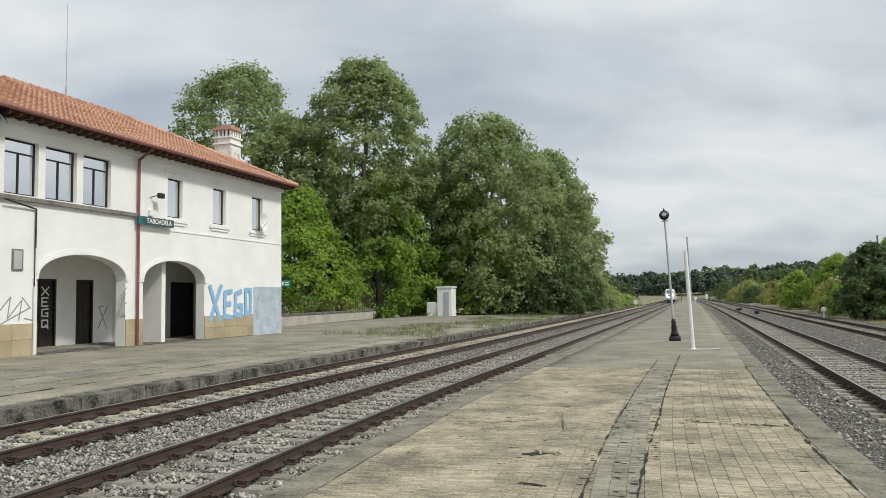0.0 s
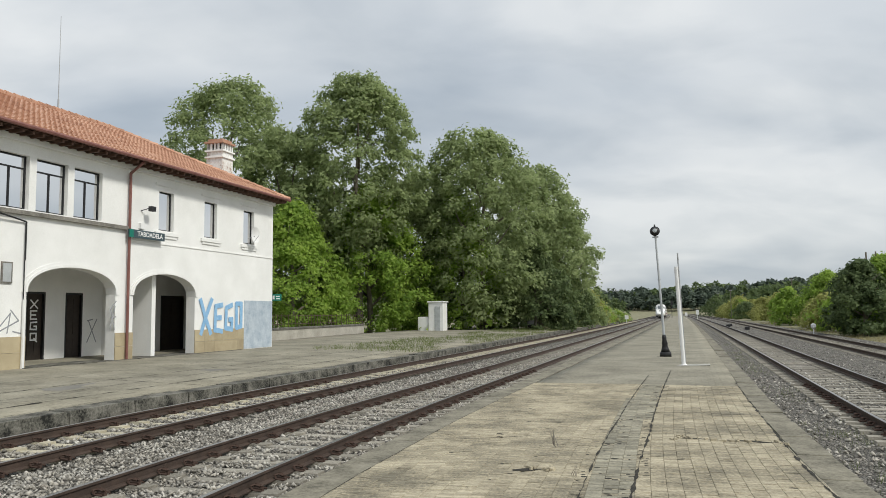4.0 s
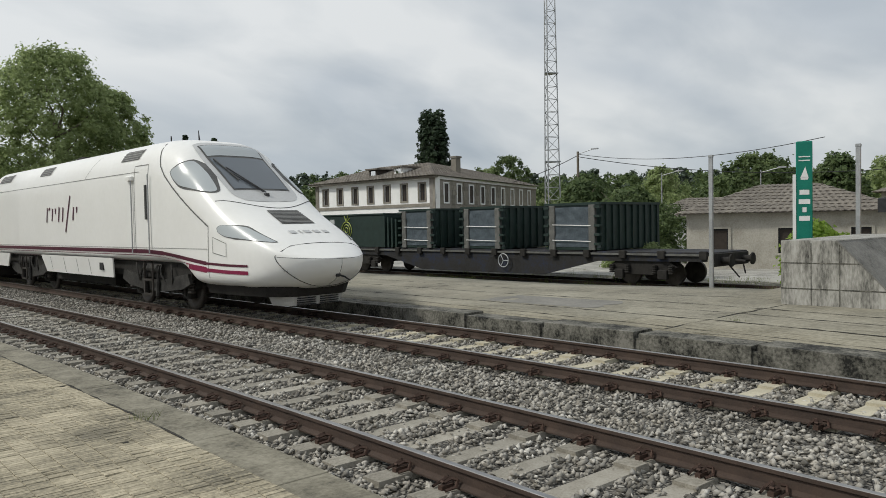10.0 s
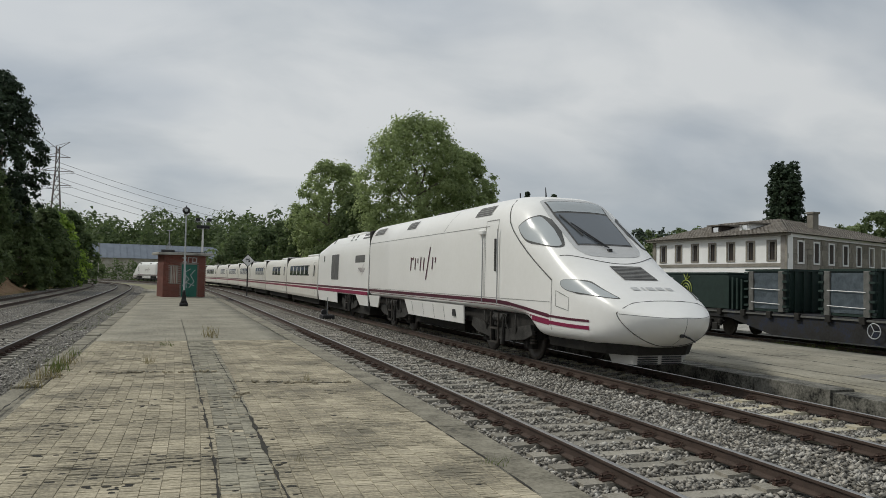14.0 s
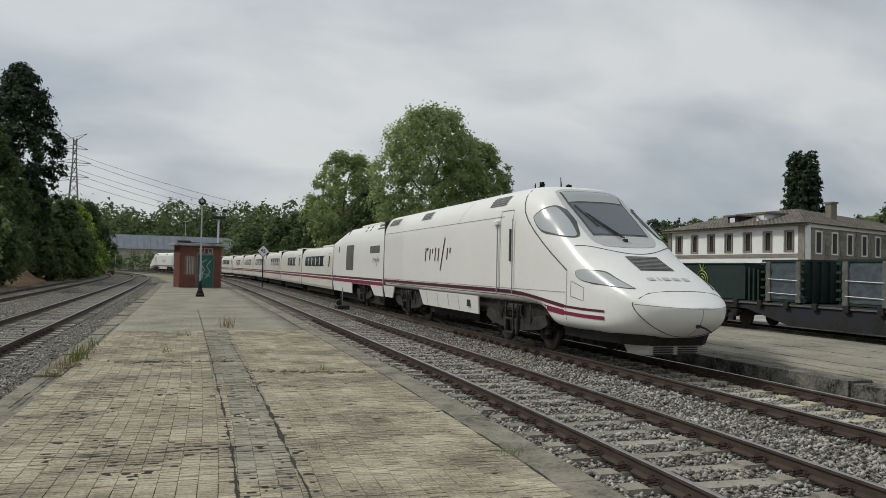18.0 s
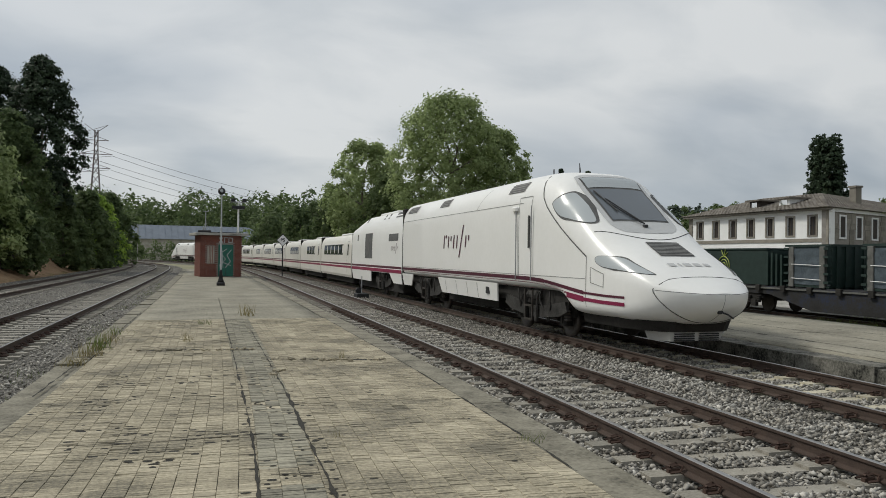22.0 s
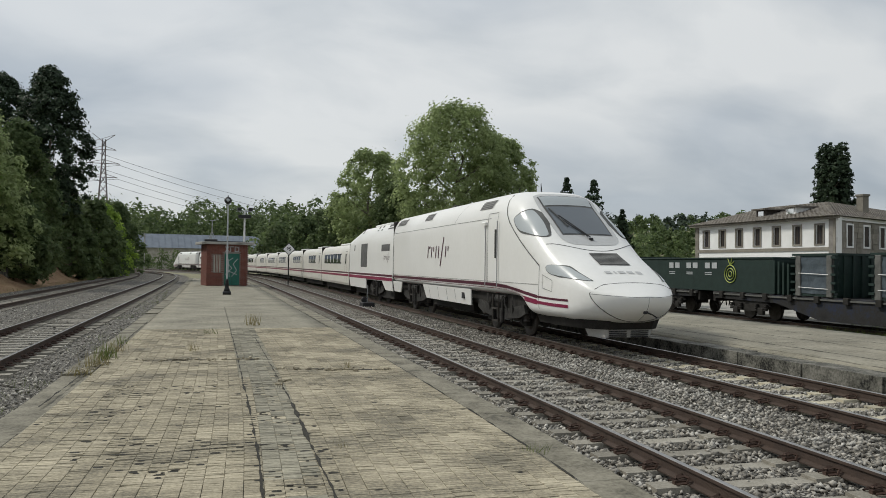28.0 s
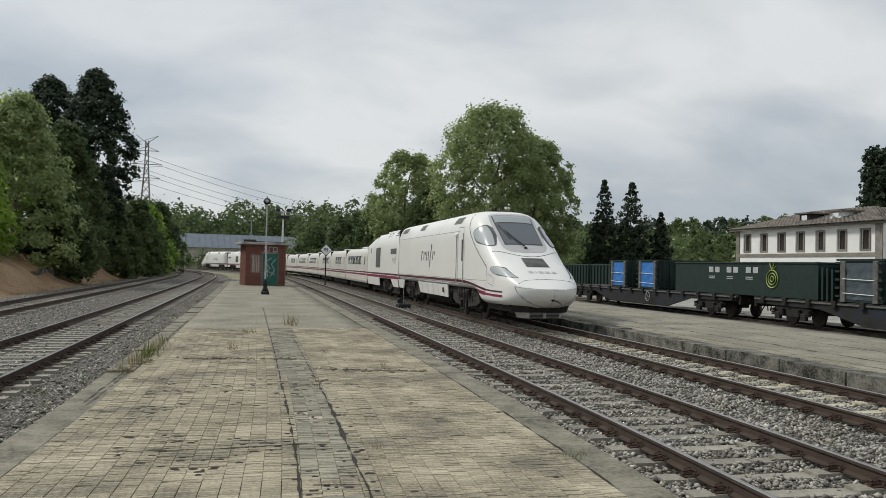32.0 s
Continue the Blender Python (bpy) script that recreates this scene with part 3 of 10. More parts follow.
def deck(name, o0, o1, s0, s1, zf, material, label, step=1.0, depth=0.5):
    """A platform surface between two offsets, with arc and offset as its UV."""
    offs = np.concatenate([[o0], np.linspace(o0, o1, 9), [o1]])
    n = int((s1 - s0) / step) + 1
    g, uv = Geo(), []
    for s in np.linspace(s0, s1, n):
        for c, o in enumerate(offs):
            x, y, h = at_line(s, o)
            g.v.append((x, y, zf(o, s) + 0.012 * noise.noise(Vector((x * 0.5, y * 0.5, 1))) - (0.12 if c in (0, 10) else 0)))
            uv.append((s, o))
    k = len(offs)
    g.f = [(j * k + i, j * k + i + 1, (j + 1) * k + i + 1, (j + 1) * k + i) for j in range(n - 1) for i in range(k - 1)]
    me = g.mesh(name, True)
    layer = me.uv_layers.new(name="plan")
    for lp in me.loops:
        layer.data[lp.index].uv = uv[lp.vertex_index]
    return tagged(part(name, me, material), label, "platform", kind="structure")


deck("platform_island_paving", ISL_W + 0.5, ISL_E - 0.45, -95, 330, lambda o, s: ZI, M_paving, "worn island platform of small ribbed paving blocks")
deck("platform_yard_paving", -13.2, ST_E - 0.55, -95, -7.5, st_at, M_paving_st, "worn open platform beside the goods yard")
deck("platform_station_paving", -21.0, ST_E - 0.55, -7.5, 150, st_at, M_paving_st, "worn station platform of faded paving blocks")
strip("platform_island_base", [(ISL_W + 0.1, -0.5), (ISL_E - 0.1, -0.5), (ISL_E - 0.1, ZI - 0.06), (ISL_W + 0.1, ZI - 0.06)], -95, 330, M_kerb, "concrete body of the island platform", "platform")
strip("platform_station_base", [(-21.0, -0.9), (ST_E - 0.05, -0.9), (ST_E - 0.05, ZS - 0.09), (-13, ZS + 0.07), (-21.0, ZS + 0.1)], -7.5, 150, M_kerb, "concrete body of the station platform", "platform")
strip("platform_yard_base", [(-13.2, -0.9), (ST_E - 0.05, -0.9), (ST_E - 0.05, ZS - 0.09), (-13.2, ZS - 0.05)], -95, -7.5, M_kerb, "concrete body of the open platform", "platform")


def kerbs(root, o0, o1, z0, z1, s0, s1, step, near, rng, mat):
    """Edge stones, laid one by one with open joints."""
    for s in np.arange(s0, s1, step):
        g = Geo()
        g.cbox(min(o0, o1), max(o0, o1), -step / 2 + 0.006, step / 2 - 0.006, z0, z1, 0.007)
        break
    me = g.mesh("edge_stone")
    me.materials.append(mat)
    rest = Geo()
    for s in np.arange(s0, s1, step):
        m = line_pose(s, 0, rng.uniform(-0.003, 0.003)) @ pose(rng.uniform(-0.006, 0.006), 0, 0, 0, rng.uniform(-0.2, 0.2), rng.uniform(-0.08, 0.08))
        if near[0] < s < near[1]:
            ob = new("edge_stone", me)
            ob.parent = root
            ob.matrix_world = m
        else:
            rest.add([m @ Vector(v.co) for v in me.vertices], [tuple(p.vertices) for p in me.polygons])
    if rest.f:
        tagged(part("edge_stones_far", rest, mat), "weathered platform edge stones further along", "edge stones", kind="stuff")


M_edge = pbr("worn_edge_stone", [(0.06, 0.055, 0.044), (0.15, 0.138, 0.105), (0.225, 0.208, 0.16), (0.285, 0.265, 0.21)], 0.92, scale=1.8, fine=22, bump=0.5, vary=0.08, world=True, contrast=(0.34, 0.64))
kerb_i = thing("platform_edge", pose(0, 0, 0), "weathered concrete edge stones of the island platform", "platform edge", kind="structure")
kerbs(kerb_i, ISL_W, ISL_W + 0.46, -0.35, ZI + 0.004, -95, 330, 1.6, (-70, 90), RNG, M_edge)
kerbs(kerb_i, ISL_E - 0.45, ISL_E, -0.35, ZI + 0.004, -95, 330, 1.6, (-70, 90), RNG, M_edge)
kerb_s = thing("platform_edge", pose(0, 0, 0), "mossy dark edge stones of the station platform", "platform edge", kind="structure")
kerbs(kerb_s, ST_E - 0.55, ST_E, -0.45, ZS + 0.004, -95, 150, 1.9, (-60, 90), RNG, M_kerb)


# ---- paving blocks, cracks and patches on the platforms ----
M_paver = pbr("paving_block", [(0.178, 0.16, 0.118), (0.318, 0.28, 0.20), (0.438, 0.388, 0.284)], 0.92, scale=0.9, fine=26, bump=0.6, vary=0.2, island=True, world=True, contrast=(0.40, 0.60))
M_paver_dark = pbr("dark_paving_block", [(0.145, 0.138, 0.108), (0.26, 0.243, 0.187), (0.365, 0.34, 0.262)], 0.92, scale=1.2, fine=26, bump=0.6, vary=0.22, island=True, world=True)
M_paver_one = pbr("loose_paving_block", [(0.178, 0.16, 0.118), (0.318, 0.28, 0.20), (0.438, 0.388, 0.284)], 0.92, scale=0.9, fine=26, bump=0.6, vary=0.2, world=True, contrast=(0.40, 0.60))
M_soil = pbr("dark_joint_soil", [(0.012, 0.011, 0.009), (0.05, 0.046, 0.036)], 0.97, scale=8, fine=50, bump=0.6, world=True)
PW, PL = 0.172, 0.058


def top_z(x, y, base):
    return base + 0.012 * noise.noise(Vector((x * 0.5, y * 0.5, 1)))


def strip_at(s):
    """Offsets of the darker middle strip at a place along the line."""
    return (np.interp(s, [-20, -6, 9, 26], [3.72, 3.6, 4.08, 4.34]), np.interp(s, [-20, -6, 9, 26], [4.3, 4.18, 4.62, 4.95]))


def paver_field():
    rng = random.Random(77)
    pale, dark, soil = Geo(), Geo(), Geo()
    me1 = Geo().cbox(-PW / 2 + 0.003, PW / 2 - 0.003, -PL / 2 + 0.0025, PL / 2 - 0.0025, -0.02, 0.018, 0.003).mesh("paver")
    me1.materials.append(M_paver_one)
    root = thing("platform_blocks", pose(0, 0, 0), "worn ribbed paving blocks of the island platform", "paving", kind="structure")
    o_list = np.arange(ISL_W + 0.56, ISL_E - 0.50, PW)
    for s0, s1 in ((-23, -4.0), (5.0, 23)):
        for i, o in enumerate(o_list):
            shift = (i % 2) * PL / 2
            for s in np.arange(s0, s1, PL):
                s = s + shift
                x, y, h = at_line(s, o)
                z = top_z(x, y, ZI)
                hole = noise.noise(Vector((x * 1.1, y * 1.1, 5)))
                near = 3.4 < o < 6.2 and -13 < s < -5.5
                a0, a1 = strip_at(s)
                rim = min(abs(o - a0), abs(o - a1))
                chance = 0.26 if near and hole > 0.08 else 0.06 if hole > 0.34 else 0.005
                if rim < 0.10:
                    chance = max(chance, 0.20)
                elif a0 < o < a1:
                    chance = max(chance, 0.09)
                if rng.random() < chance:
                    ch, sh = math.cos(h), math.sin(h)
                    pale.add([(x + a * ch + b * sh, y - a * sh + b * ch, z + 0.012) for a, b in ((-PW / 2, -PL / 2), (PW / 2, -PL / 2), (PW / 2, PL / 2), (-PW / 2, PL / 2))], [(0, 1, 2, 3)])
                    ra, rb = PW * rng.uniform(0.10, 0.34), PL * rng.uniform(0.30, 0.80)
                    da, q0 = rng.uniform(-0.3, 0.3) * PW, rng.random()
                    pts = [(da + ra * math.cos(u + q0) * rng.uniform(0.7, 1.2), rb * math.sin(u + q0) * rng.uniform(0.7, 1.2)) for u in (0, 1.05, 2.1, 3.14, 4.19, 5.24)]
                    soil.add([(x + a * ch + b * sh, y - a * sh + b * ch, z + 0.0165) for a, b in pts], [(0, 1, 2, 3, 4, 5)])
                    continue
                tilt = rng.uniform(-1.0, 1.0)
                if -6.8 < s < -6.25:
                    ob = new("paver", me1)
                    ob.parent = root
                    ob.matrix_world = line_pose(s, o, z) @ pose(0, 0, 0, tilt, rng.uniform(-0.8, 0.8), rng.uniform(-0.8, 0.8))
                    continue
                g = dark if a0 < o < a1 else pale
                ch, sh = math.cos(h), math.sin(h)
                vs = []
                dz = rng.uniform(-0.003, 0.004)
                chip = rng.randrange(4) if rng.random() < 0.08 else -1
                for lev, ins in ((0.0125, 0.001), (0.018, 0.005)):
                    for c, (u, v) in enumerate(((-1, -1), (1, -1), (1, 1), (-1, 1))):
                        a, b = u * (PW / 2 - ins), v * (PL / 2 - ins)
                        zz = z + lev + (dz + tilt * 0.0012 * v if lev > 0.015 else 0) - (0.012 if lev > 0.015 and c == chip else 0)
                        vs.append((x + a * ch + b * sh, y - a * sh + b * ch, zz))
                g.add(vs, [(4, 5, 6, 7), (0, 1, 5, 4), (1, 2, 6, 5), (2, 3, 7, 6), (3, 0, 4, 7)])
    tagged(part("paving_blocks", pale, M_paver), "small ribbed grey-tan paving blocks, some missing", "paving", kind="stuff")
    tagged(part("paving_blocks", dark, M_paver_dark), "darker paving blocks of the middle strip", "paving", kind="stuff")
    tagged(part("block_holes", soil, M_soil), "dark soil where paving blocks are missing", "soil", kind="stuff")


paver_field()


def crack(root, pts, w, zf, seed, wander=0.012, step=0.09):
    """An uneven dark joint along points of (arc, offset)."""
    rng = random.Random(seed)
    L, R = [], []
    for (s0, o0), (s1, o1) in zip(pts, pts[1:]):
        n = max(2, int(math.hypot(s1 - s0, o1 - o0) / step))
        ln = math.hypot(s1 - s0, o1 - o0)
        ns, no = -(o1 - o0) / ln, (s1 - s0) / ln
        for k in range(n):
            f = k / n
            d = wander * noise.noise(Vector((seed, f * ln * 2.5, o0)))
            ww = w * max(0.1, 0.45 + 1.4 * noise.noise(Vector((f * ln * 3.1, seed, s0)))) * 0.5
            s, o = s0 + (s1 - s0) * f + ns * d, o0 + (o1 - o0) * f + no * d
            for side, lst in ((-1, L), (1, R)):
                j = ww * rng.uniform(0.6, 1.4)
                x, y, h = at_line(s + side * ns * j, o + side * no * j)
                lst.append((x, y, top_z(x, y, zf(o, s)) + 0.004))
    g = Geo()
    n = len(L)
    g.add(L + R, [(k, k + 1, n + k + 1, n + k) for k in range(n - 1)])
    me = g.mesh("crack")
    for pl in me.polygons:
        if pl.normal.z < 0:
            pl.flip()
    return part("crack", me, M_soil, root)


cr = thing("platform_cracks", pose(0, 0, 0), "dark broken joints across the platform paving", "cracks", kind="structure")
zi = lambda o, s: ZI + 0.02
zs = st_at
for k, (pts, w) in enumerate((
        ([(-34, 4.36), (-21, 4.31), (-12.6, 4.28), (-6.2, 4.17), (-3, 4.1)], 0.03), ([(-12.6, 3.7), (-7.9, 3.64), (-6.1, 3.59), (-3, 3.5)], 0.05), ([(-20, 3.75), (-12.6, 3.7)], 0.025),
        ([(-15.8, 6.0), (-15.9, 5.3), (-15.8, 4.69), (-15.7, 4.3), (-15.6, 3.8)], 0.15), ([(-14.1, 3.67), (-14.0, 2.8), (-13.6, 1.6)], 0.16), ([(-27, 6.4), (-27, 2.2)], 0.04), ([(-11.0, 6.9), (-13.8, 6.88), (-19, 6.8), (-26, 6.8)], 0.05), ([(-8.2, 4.0), (-8.0, 5.3), (-8.05, 6.1)], 0.035), ([(-6.55, 3.6), (-6.6, 4.15)], 0.04),
        ([(26.1, 4.34), (16.3, 4.24), (10.4, 4.11), (4, 3.95)], 0.035), ([(28, 4.95), (23.1, 4.9), (14.5, 4.82), (9.9, 4.64), (4, 4.45)], 0.045), ([(14.0, 5.3), (13.9, 6.2), (13.8, 6.75)], 0.15), ([(17.1, 4.8), (17.1, 6.75)], 0.05), ([(13.2, 2.0), (13.5, 2.6), (13.8, 3.1)], 0.05), ([(21.5, 3.0), (21.5, 6.5)], 0.03), ([(11.0, 3.2), (11.2, 3.7)], 0.12), ([(9.5, 3.4), (9.4, 3.8)], 0.10), ([(24, 6.72), (16.7, 6.74), (11.8, 6.7), (8, 6.7)], 0.05), ([(-30, 1.42), (-12.6, 1.4), (-6, 1.4)], 0.03), ([(5, 1.42), (30, 1.42)], 0.02))):
    crack(cr, pts, w, zi, 11 + k * 3)
for k, (pts, w) in enumerate((
        ([(-60, -8.6), (-30, -8.4), (-10, -8.25), (-4.3, -8.13), (-1.7, -7.9), (1.7, -7.75)], 0.07), ([(3.9, -7.82), (7.5, -7.77), (20, -7.9), (45, -8.0)], 0.08), ([(-50, -9.8), (-20, -10.0), (-0.2, -9.94), (6, -10.2), (14, -10.0), (38, -10.1)], 0.055), ([(-40, -11.4), (-10, -11.3), (3, -11.5)], 0.04), ([(6, -11.8), (22, -11.9), (36, -11.7)], 0.04), ([(-30, -7.2), (-12, -7.3), (-2, -7.05), (4, -7.0)], 0.035), ([(8, -9.0), (16, -8.9), (30, -9.1)], 0.045), ([(-8, -9.2), (0.5, -9.0)], 0.05), ([(2.0, -7.0), (2.3, -9.1)], 0.03), ([(11.5, -6.9), (11.8, -12.4)], 0.035), ([(19.5, -6.9), (19.7, -12.2)], 0.03), ([(-6.5, -6.9), (-6.2, -11.0)], 0.03), ([(-16, -6.9), (-15.5, -12.6)], 0.03), ([(-24, -6.9), (-24.2, -12.6)], 0.03), ([(27, -6.9), (27.4, -12.0)], 0.03), ([(-60, -6.87), (-20, -6.87), (0, -6.87), (20, -6.87), (60, -6.87)], 0.018))):
    crack(cr, pts, w * 1.5, zs, 201 + k * 3, 0.05, 0.2)


def patch(s0, s1, o0, o1, name="paving_patch", mat=None):
    g = Geo()
    n = 8
    rng = random.Random(int(s0 * 10))
    row = []
    for o in np.linspace(o0, o1, n):
        for s in (s0 + rng.uniform(-0.15, 0.15), (s0 + s1) / 2, s1 + rng.uniform(-0.15, 0.15)):
            x, y, h = at_line(s, o)
            g.v.append((x, y, top_z(x, y, st_at(o, s)) + 0.003))
    g.f = [(3 * j + i, 3 * j + i + 1, 3 * j + i + 4, 3 * j + i + 3) for j in range(n - 1) for i in range(2)]
    me = g.mesh(name)
    for pl in me.polygons:
        if pl.normal.z < 0:
            pl.flip()
    return part(name, me, mat or M_patch, cr)


patch(1.8, 4.0, -9.2, -6.9)
patch(0.1, 0.9, -12.2, -10.1)
patch(-3.5, -1.0, -12.5, -10.0)
patch(-12, -9.0, -9.7, -8.4)
patch(9.0, 13.5, -8.9, -8.0)
patch(17, 24, -9.9, -9.2)

# loosened chips of paving along the broken joints
chips = Geo()
rc = random.Random(9)
for s0, o0, s1, o1, n in ((-15.8, 6.2, -15.7, 3.8, 34), (-14.1, 3.7, -13.6, 1.6, 40), (-14.2, 6.95, -15.6, 6.7, 22), (14.0, 5.2, 13.8, 6.8, 26), (-12.8, 3.6, -12.2, 3.8, 10), (11.1, 3.2, 11.2, 3.7, 8)):
    for _ in range(n):
        f = rc.random()
        x, y, h = at_line(s0 + (s1 - s0) * f + rc.gauss(0, 0.07), o0 + (o1 - o0) * f + rc.gauss(0, 0.05))
        w = rc.uniform(0.015, 0.06)
        chips.cbox(-w, w, -w * 0.6, w * 0.6, -0.01, rc.uniform(0.012, 0.035), 0.006, pose(x, y, ZI + 0.024, rc.uniform(-12, 12), rc.uniform(-12, 12), rc.uniform(0, 180)))
tagged(part("paving_chips", chips, M_paver), "loose chips of broken paving along the cracks", "rubble", kind="stuff")


# ---- station building ----
M_gframe = pbr("dark_window_frame", [(0.018, 0.019, 0.021), (0.03, 0.03, 0.033)], 0.5, 0.2, fine=60, bump=0.05)
def clear_glass(name):
    """Thin clear glass: it lets the view through and mirrors the sky by Fresnel."""
    m = bpy.data.materials.new(name)
    m.use_nodes = True
    nt = m.node_tree
    N, L = nt.nodes.new, nt.links.new
    nt.nodes.remove(nt.nodes["Principled BSDF"])
    tr, gl, fr, mix = N("ShaderNodeBsdfTransparent"), N("ShaderNodeBsdfGlossy"), N("ShaderNodeFresnel"), N("ShaderNodeMixShader")
    tr.inputs["Color"].default_value = (0.72, 0.78, 0.80, 1)
    gl.inputs["Roughness"].default_value = 0.03
    fr.inputs["IOR"].default_value = 1.6
    L(fr.outputs[0], mix.inputs[0])
    L(tr.outputs[0], mix.inputs[1])
    L(gl.outputs[0], mix.inputs[2])
    L(mix.outputs[0], nt.nodes["Material Output"].inputs["Surface"])
    return m


M_glass = clear_glass("window_glass")
M_curtain = pbr("grey_curtain", [(0.16, 0.175, 0.20), (0.32, 0.345, 0.37)], 0.9, scale=8, fine=60, stretch=(6, 6, 0.3))
M_shutter = pbr("brown_shutter", [(0.028, 0.021, 0.017), (0.05, 0.038, 0.03)], 0.7, scale=6, fine=60)
M_band = pbr("stained_cornice", [(0.10, 0.095, 0.085), (0.30, 0.285, 0.25)], 0.9, scale=2, fine=20, bump=0.3, world=True)
M_redpaint = pbr("dull_red_paint", [(0.15, 0.062, 0.052), (0.25, 0.11, 0.092)], 0.6, scale=3, fine=30, bump=0.1)
M_soffit = pbr("eave_boards", [(0.06, 0.035, 0.025), (0.14, 0.075, 0.05)], 0.8, scale=4, fine=30)
M_blue = pbr("blue_spray", [(0.17, 0.37, 0.62), (0.34, 0.55, 0.76)], 0.6, scale=6, fine=40, bump=0.0)
M_bluefade = pbr("faded_blue_wash", [(0.30, 0.37, 0.45), (0.52, 0.58, 0.63)], 0.85, scale=2.2, fine=14, bump=0.1, world=True)
M_greyspray = pbr("grey_spray", [(0.22, 0.23, 0.25), (0.34, 0.35, 0.37)], 0.8, fine=60, bump=0.0)
M_whitepaint = pbr("white_paint", [(0.72, 0.72, 0.71), (0.82, 0.82, 0.81)], 0.6, fine=50, bump=0.02)
M_signblue = pbr("slate_sign", [(0.035, 0.06, 0.075), (0.055, 0.085, 0.10)], 0.45, fine=50, bump=0.02)
M_signgreen = pbr("green_sign", [(0.0, 0.15, 0.11), (0.005, 0.20, 0.14)], 0.4, fine=30, bump=0.02)
M_galv = pbr("galvanised_steel", [(0.30, 0.31, 0.32), (0.45, 0.46, 0.47)], 0.5, 0.6, scale=3, fine=30, bump=0.05)
M_greypaint = pbr("grey_pole_paint", [(0.34, 0.36, 0.37), (0.50, 0.52, 0.53)], 0.6, 0.1, scale=3, fine=30, bump=0.1)
M_corr = pbr("corrugated_sheet", [(0.14, 0.15, 0.15), (0.27, 0.28, 0.28)], 0.8, scale=2, fine=20, bump=0.2)


def text_part(name, body, size, m, material, parent, label="", bold=0.0, spacing=1.0, depth=0.004):
    """Lettering with the built-in font, turned into a mesh."""
    cu = bpy.data.curves.new(name, "FONT")
    cu.body, cu.size, cu.extrude, cu.align_x, cu.align_y = body, size, depth, "CENTER", "CENTER"
    cu.offset, cu.space_character = bold, spacing
    tmp = bpy.data.objects.new(name, cu)
    me = bpy.data.meshes.new_from_object(tmp)
    bpy.data.objects.remove(tmp)
    me.materials.clear()
    ob = part(name, me, material, parent, label)
    ob.matrix_basis = m
    return ob


class Panel:
    """An upright wall from p0 to p1 (plan points); a is along it, o out of it (to the right of the way), z up."""

    def __init__(self, p0, p1):
        self.p0, d = Vector((*p0, 0)), Vector((p1[0] - p0[0], p1[1] - p0[1], 0))
        self.len = d.length
        self.d = d.normalized()
        self.n = Vector((self.d.y, -self.d.x, 0))
        self.m = Matrix(((self.d.x, self.n.x, 0, self.p0.x), (self.d.y, self.n.y, 0, self.p0.y), (0, 0, 1, 0), (0, 0, 0, 1)))

    def box(self, g, a0, a1, o0, o1, z0, z1):
        return g.box(a0, a1, o0, o1, z0, z1, self.m)

    def wall(self, z0, z1, th, holes=(), a0=0.0, a1=None):
        g = Geo()
        a1 = self.len if a1 is None else a1
        cuts = sorted({a0, a1, *(h[0] for h in holes), *(h[1] for h in holes)})
        for c0, c1 in zip(cuts, cuts[1:]):
            mid, z = (c0 + c1) / 2, z0
            for h in sorted((h for h in holes if h[0] < mid < h[1]), key=lambda h: h[2]):
                if h[2] > z + 1e-4:
                    self.box(g, c0, c1, -th, 0, z, h[2])
                z = h[3]
            if z < z1 - 1e-4:
                self.box(g, c0, c1, -th, 0, z, z1)
        return g

    def arch(self, g, a0, a1, spring, apex, th, n=14):
        """The masonry between an arched head and the straight top of its opening."""
        am, w, r = (a0 + a1) / 2, (a1 - a0) / 2, apex - spring
        pts = [(am + w * math.cos(math.pi * i / n), spring + r * math.sin(math.pi * i / n) ** 0.85) for i in range(n + 1)]
        for (b0, c0), (b1, c1) in zip(pts, pts[1:]):
            vs = [self.m @ Vector(p) for p in ((b0, 0, c0), (b1, 0, c1), (b1, 0, apex), (b0, 0, apex), (b0, -th, c0), (b1, -th, c1), (b1, -th, apex), (b0, -th, apex))]
            g.add(vs, [(0, 1, 2, 3), (7, 6, 5, 4), (0, 4, 5, 1), (1, 5, 6, 2), (3, 2, 6, 7), (0, 3, 7, 4)])
        return pts

    def spot(self, a, o, z, face=True):
        """A pose on the wall whose local x runs along it, y up, z outwards."""
        return self.m @ Matrix.Translation((a, o, z)) @ Matrix(((1, 0, 0, 0), (0, 0, 1, 0), (0, 1, 0, 0), (0, 0, 0, 1))) @ Matrix.Rotation(math.pi, 4, "Y") if not face else self.m @ Matrix.Translation((a, o, z)) @ Matrix(((1, 0, 0, 0), (0, 0, 1, 0), (0, 1, 0, 0), (0, 0, 0, 1)))


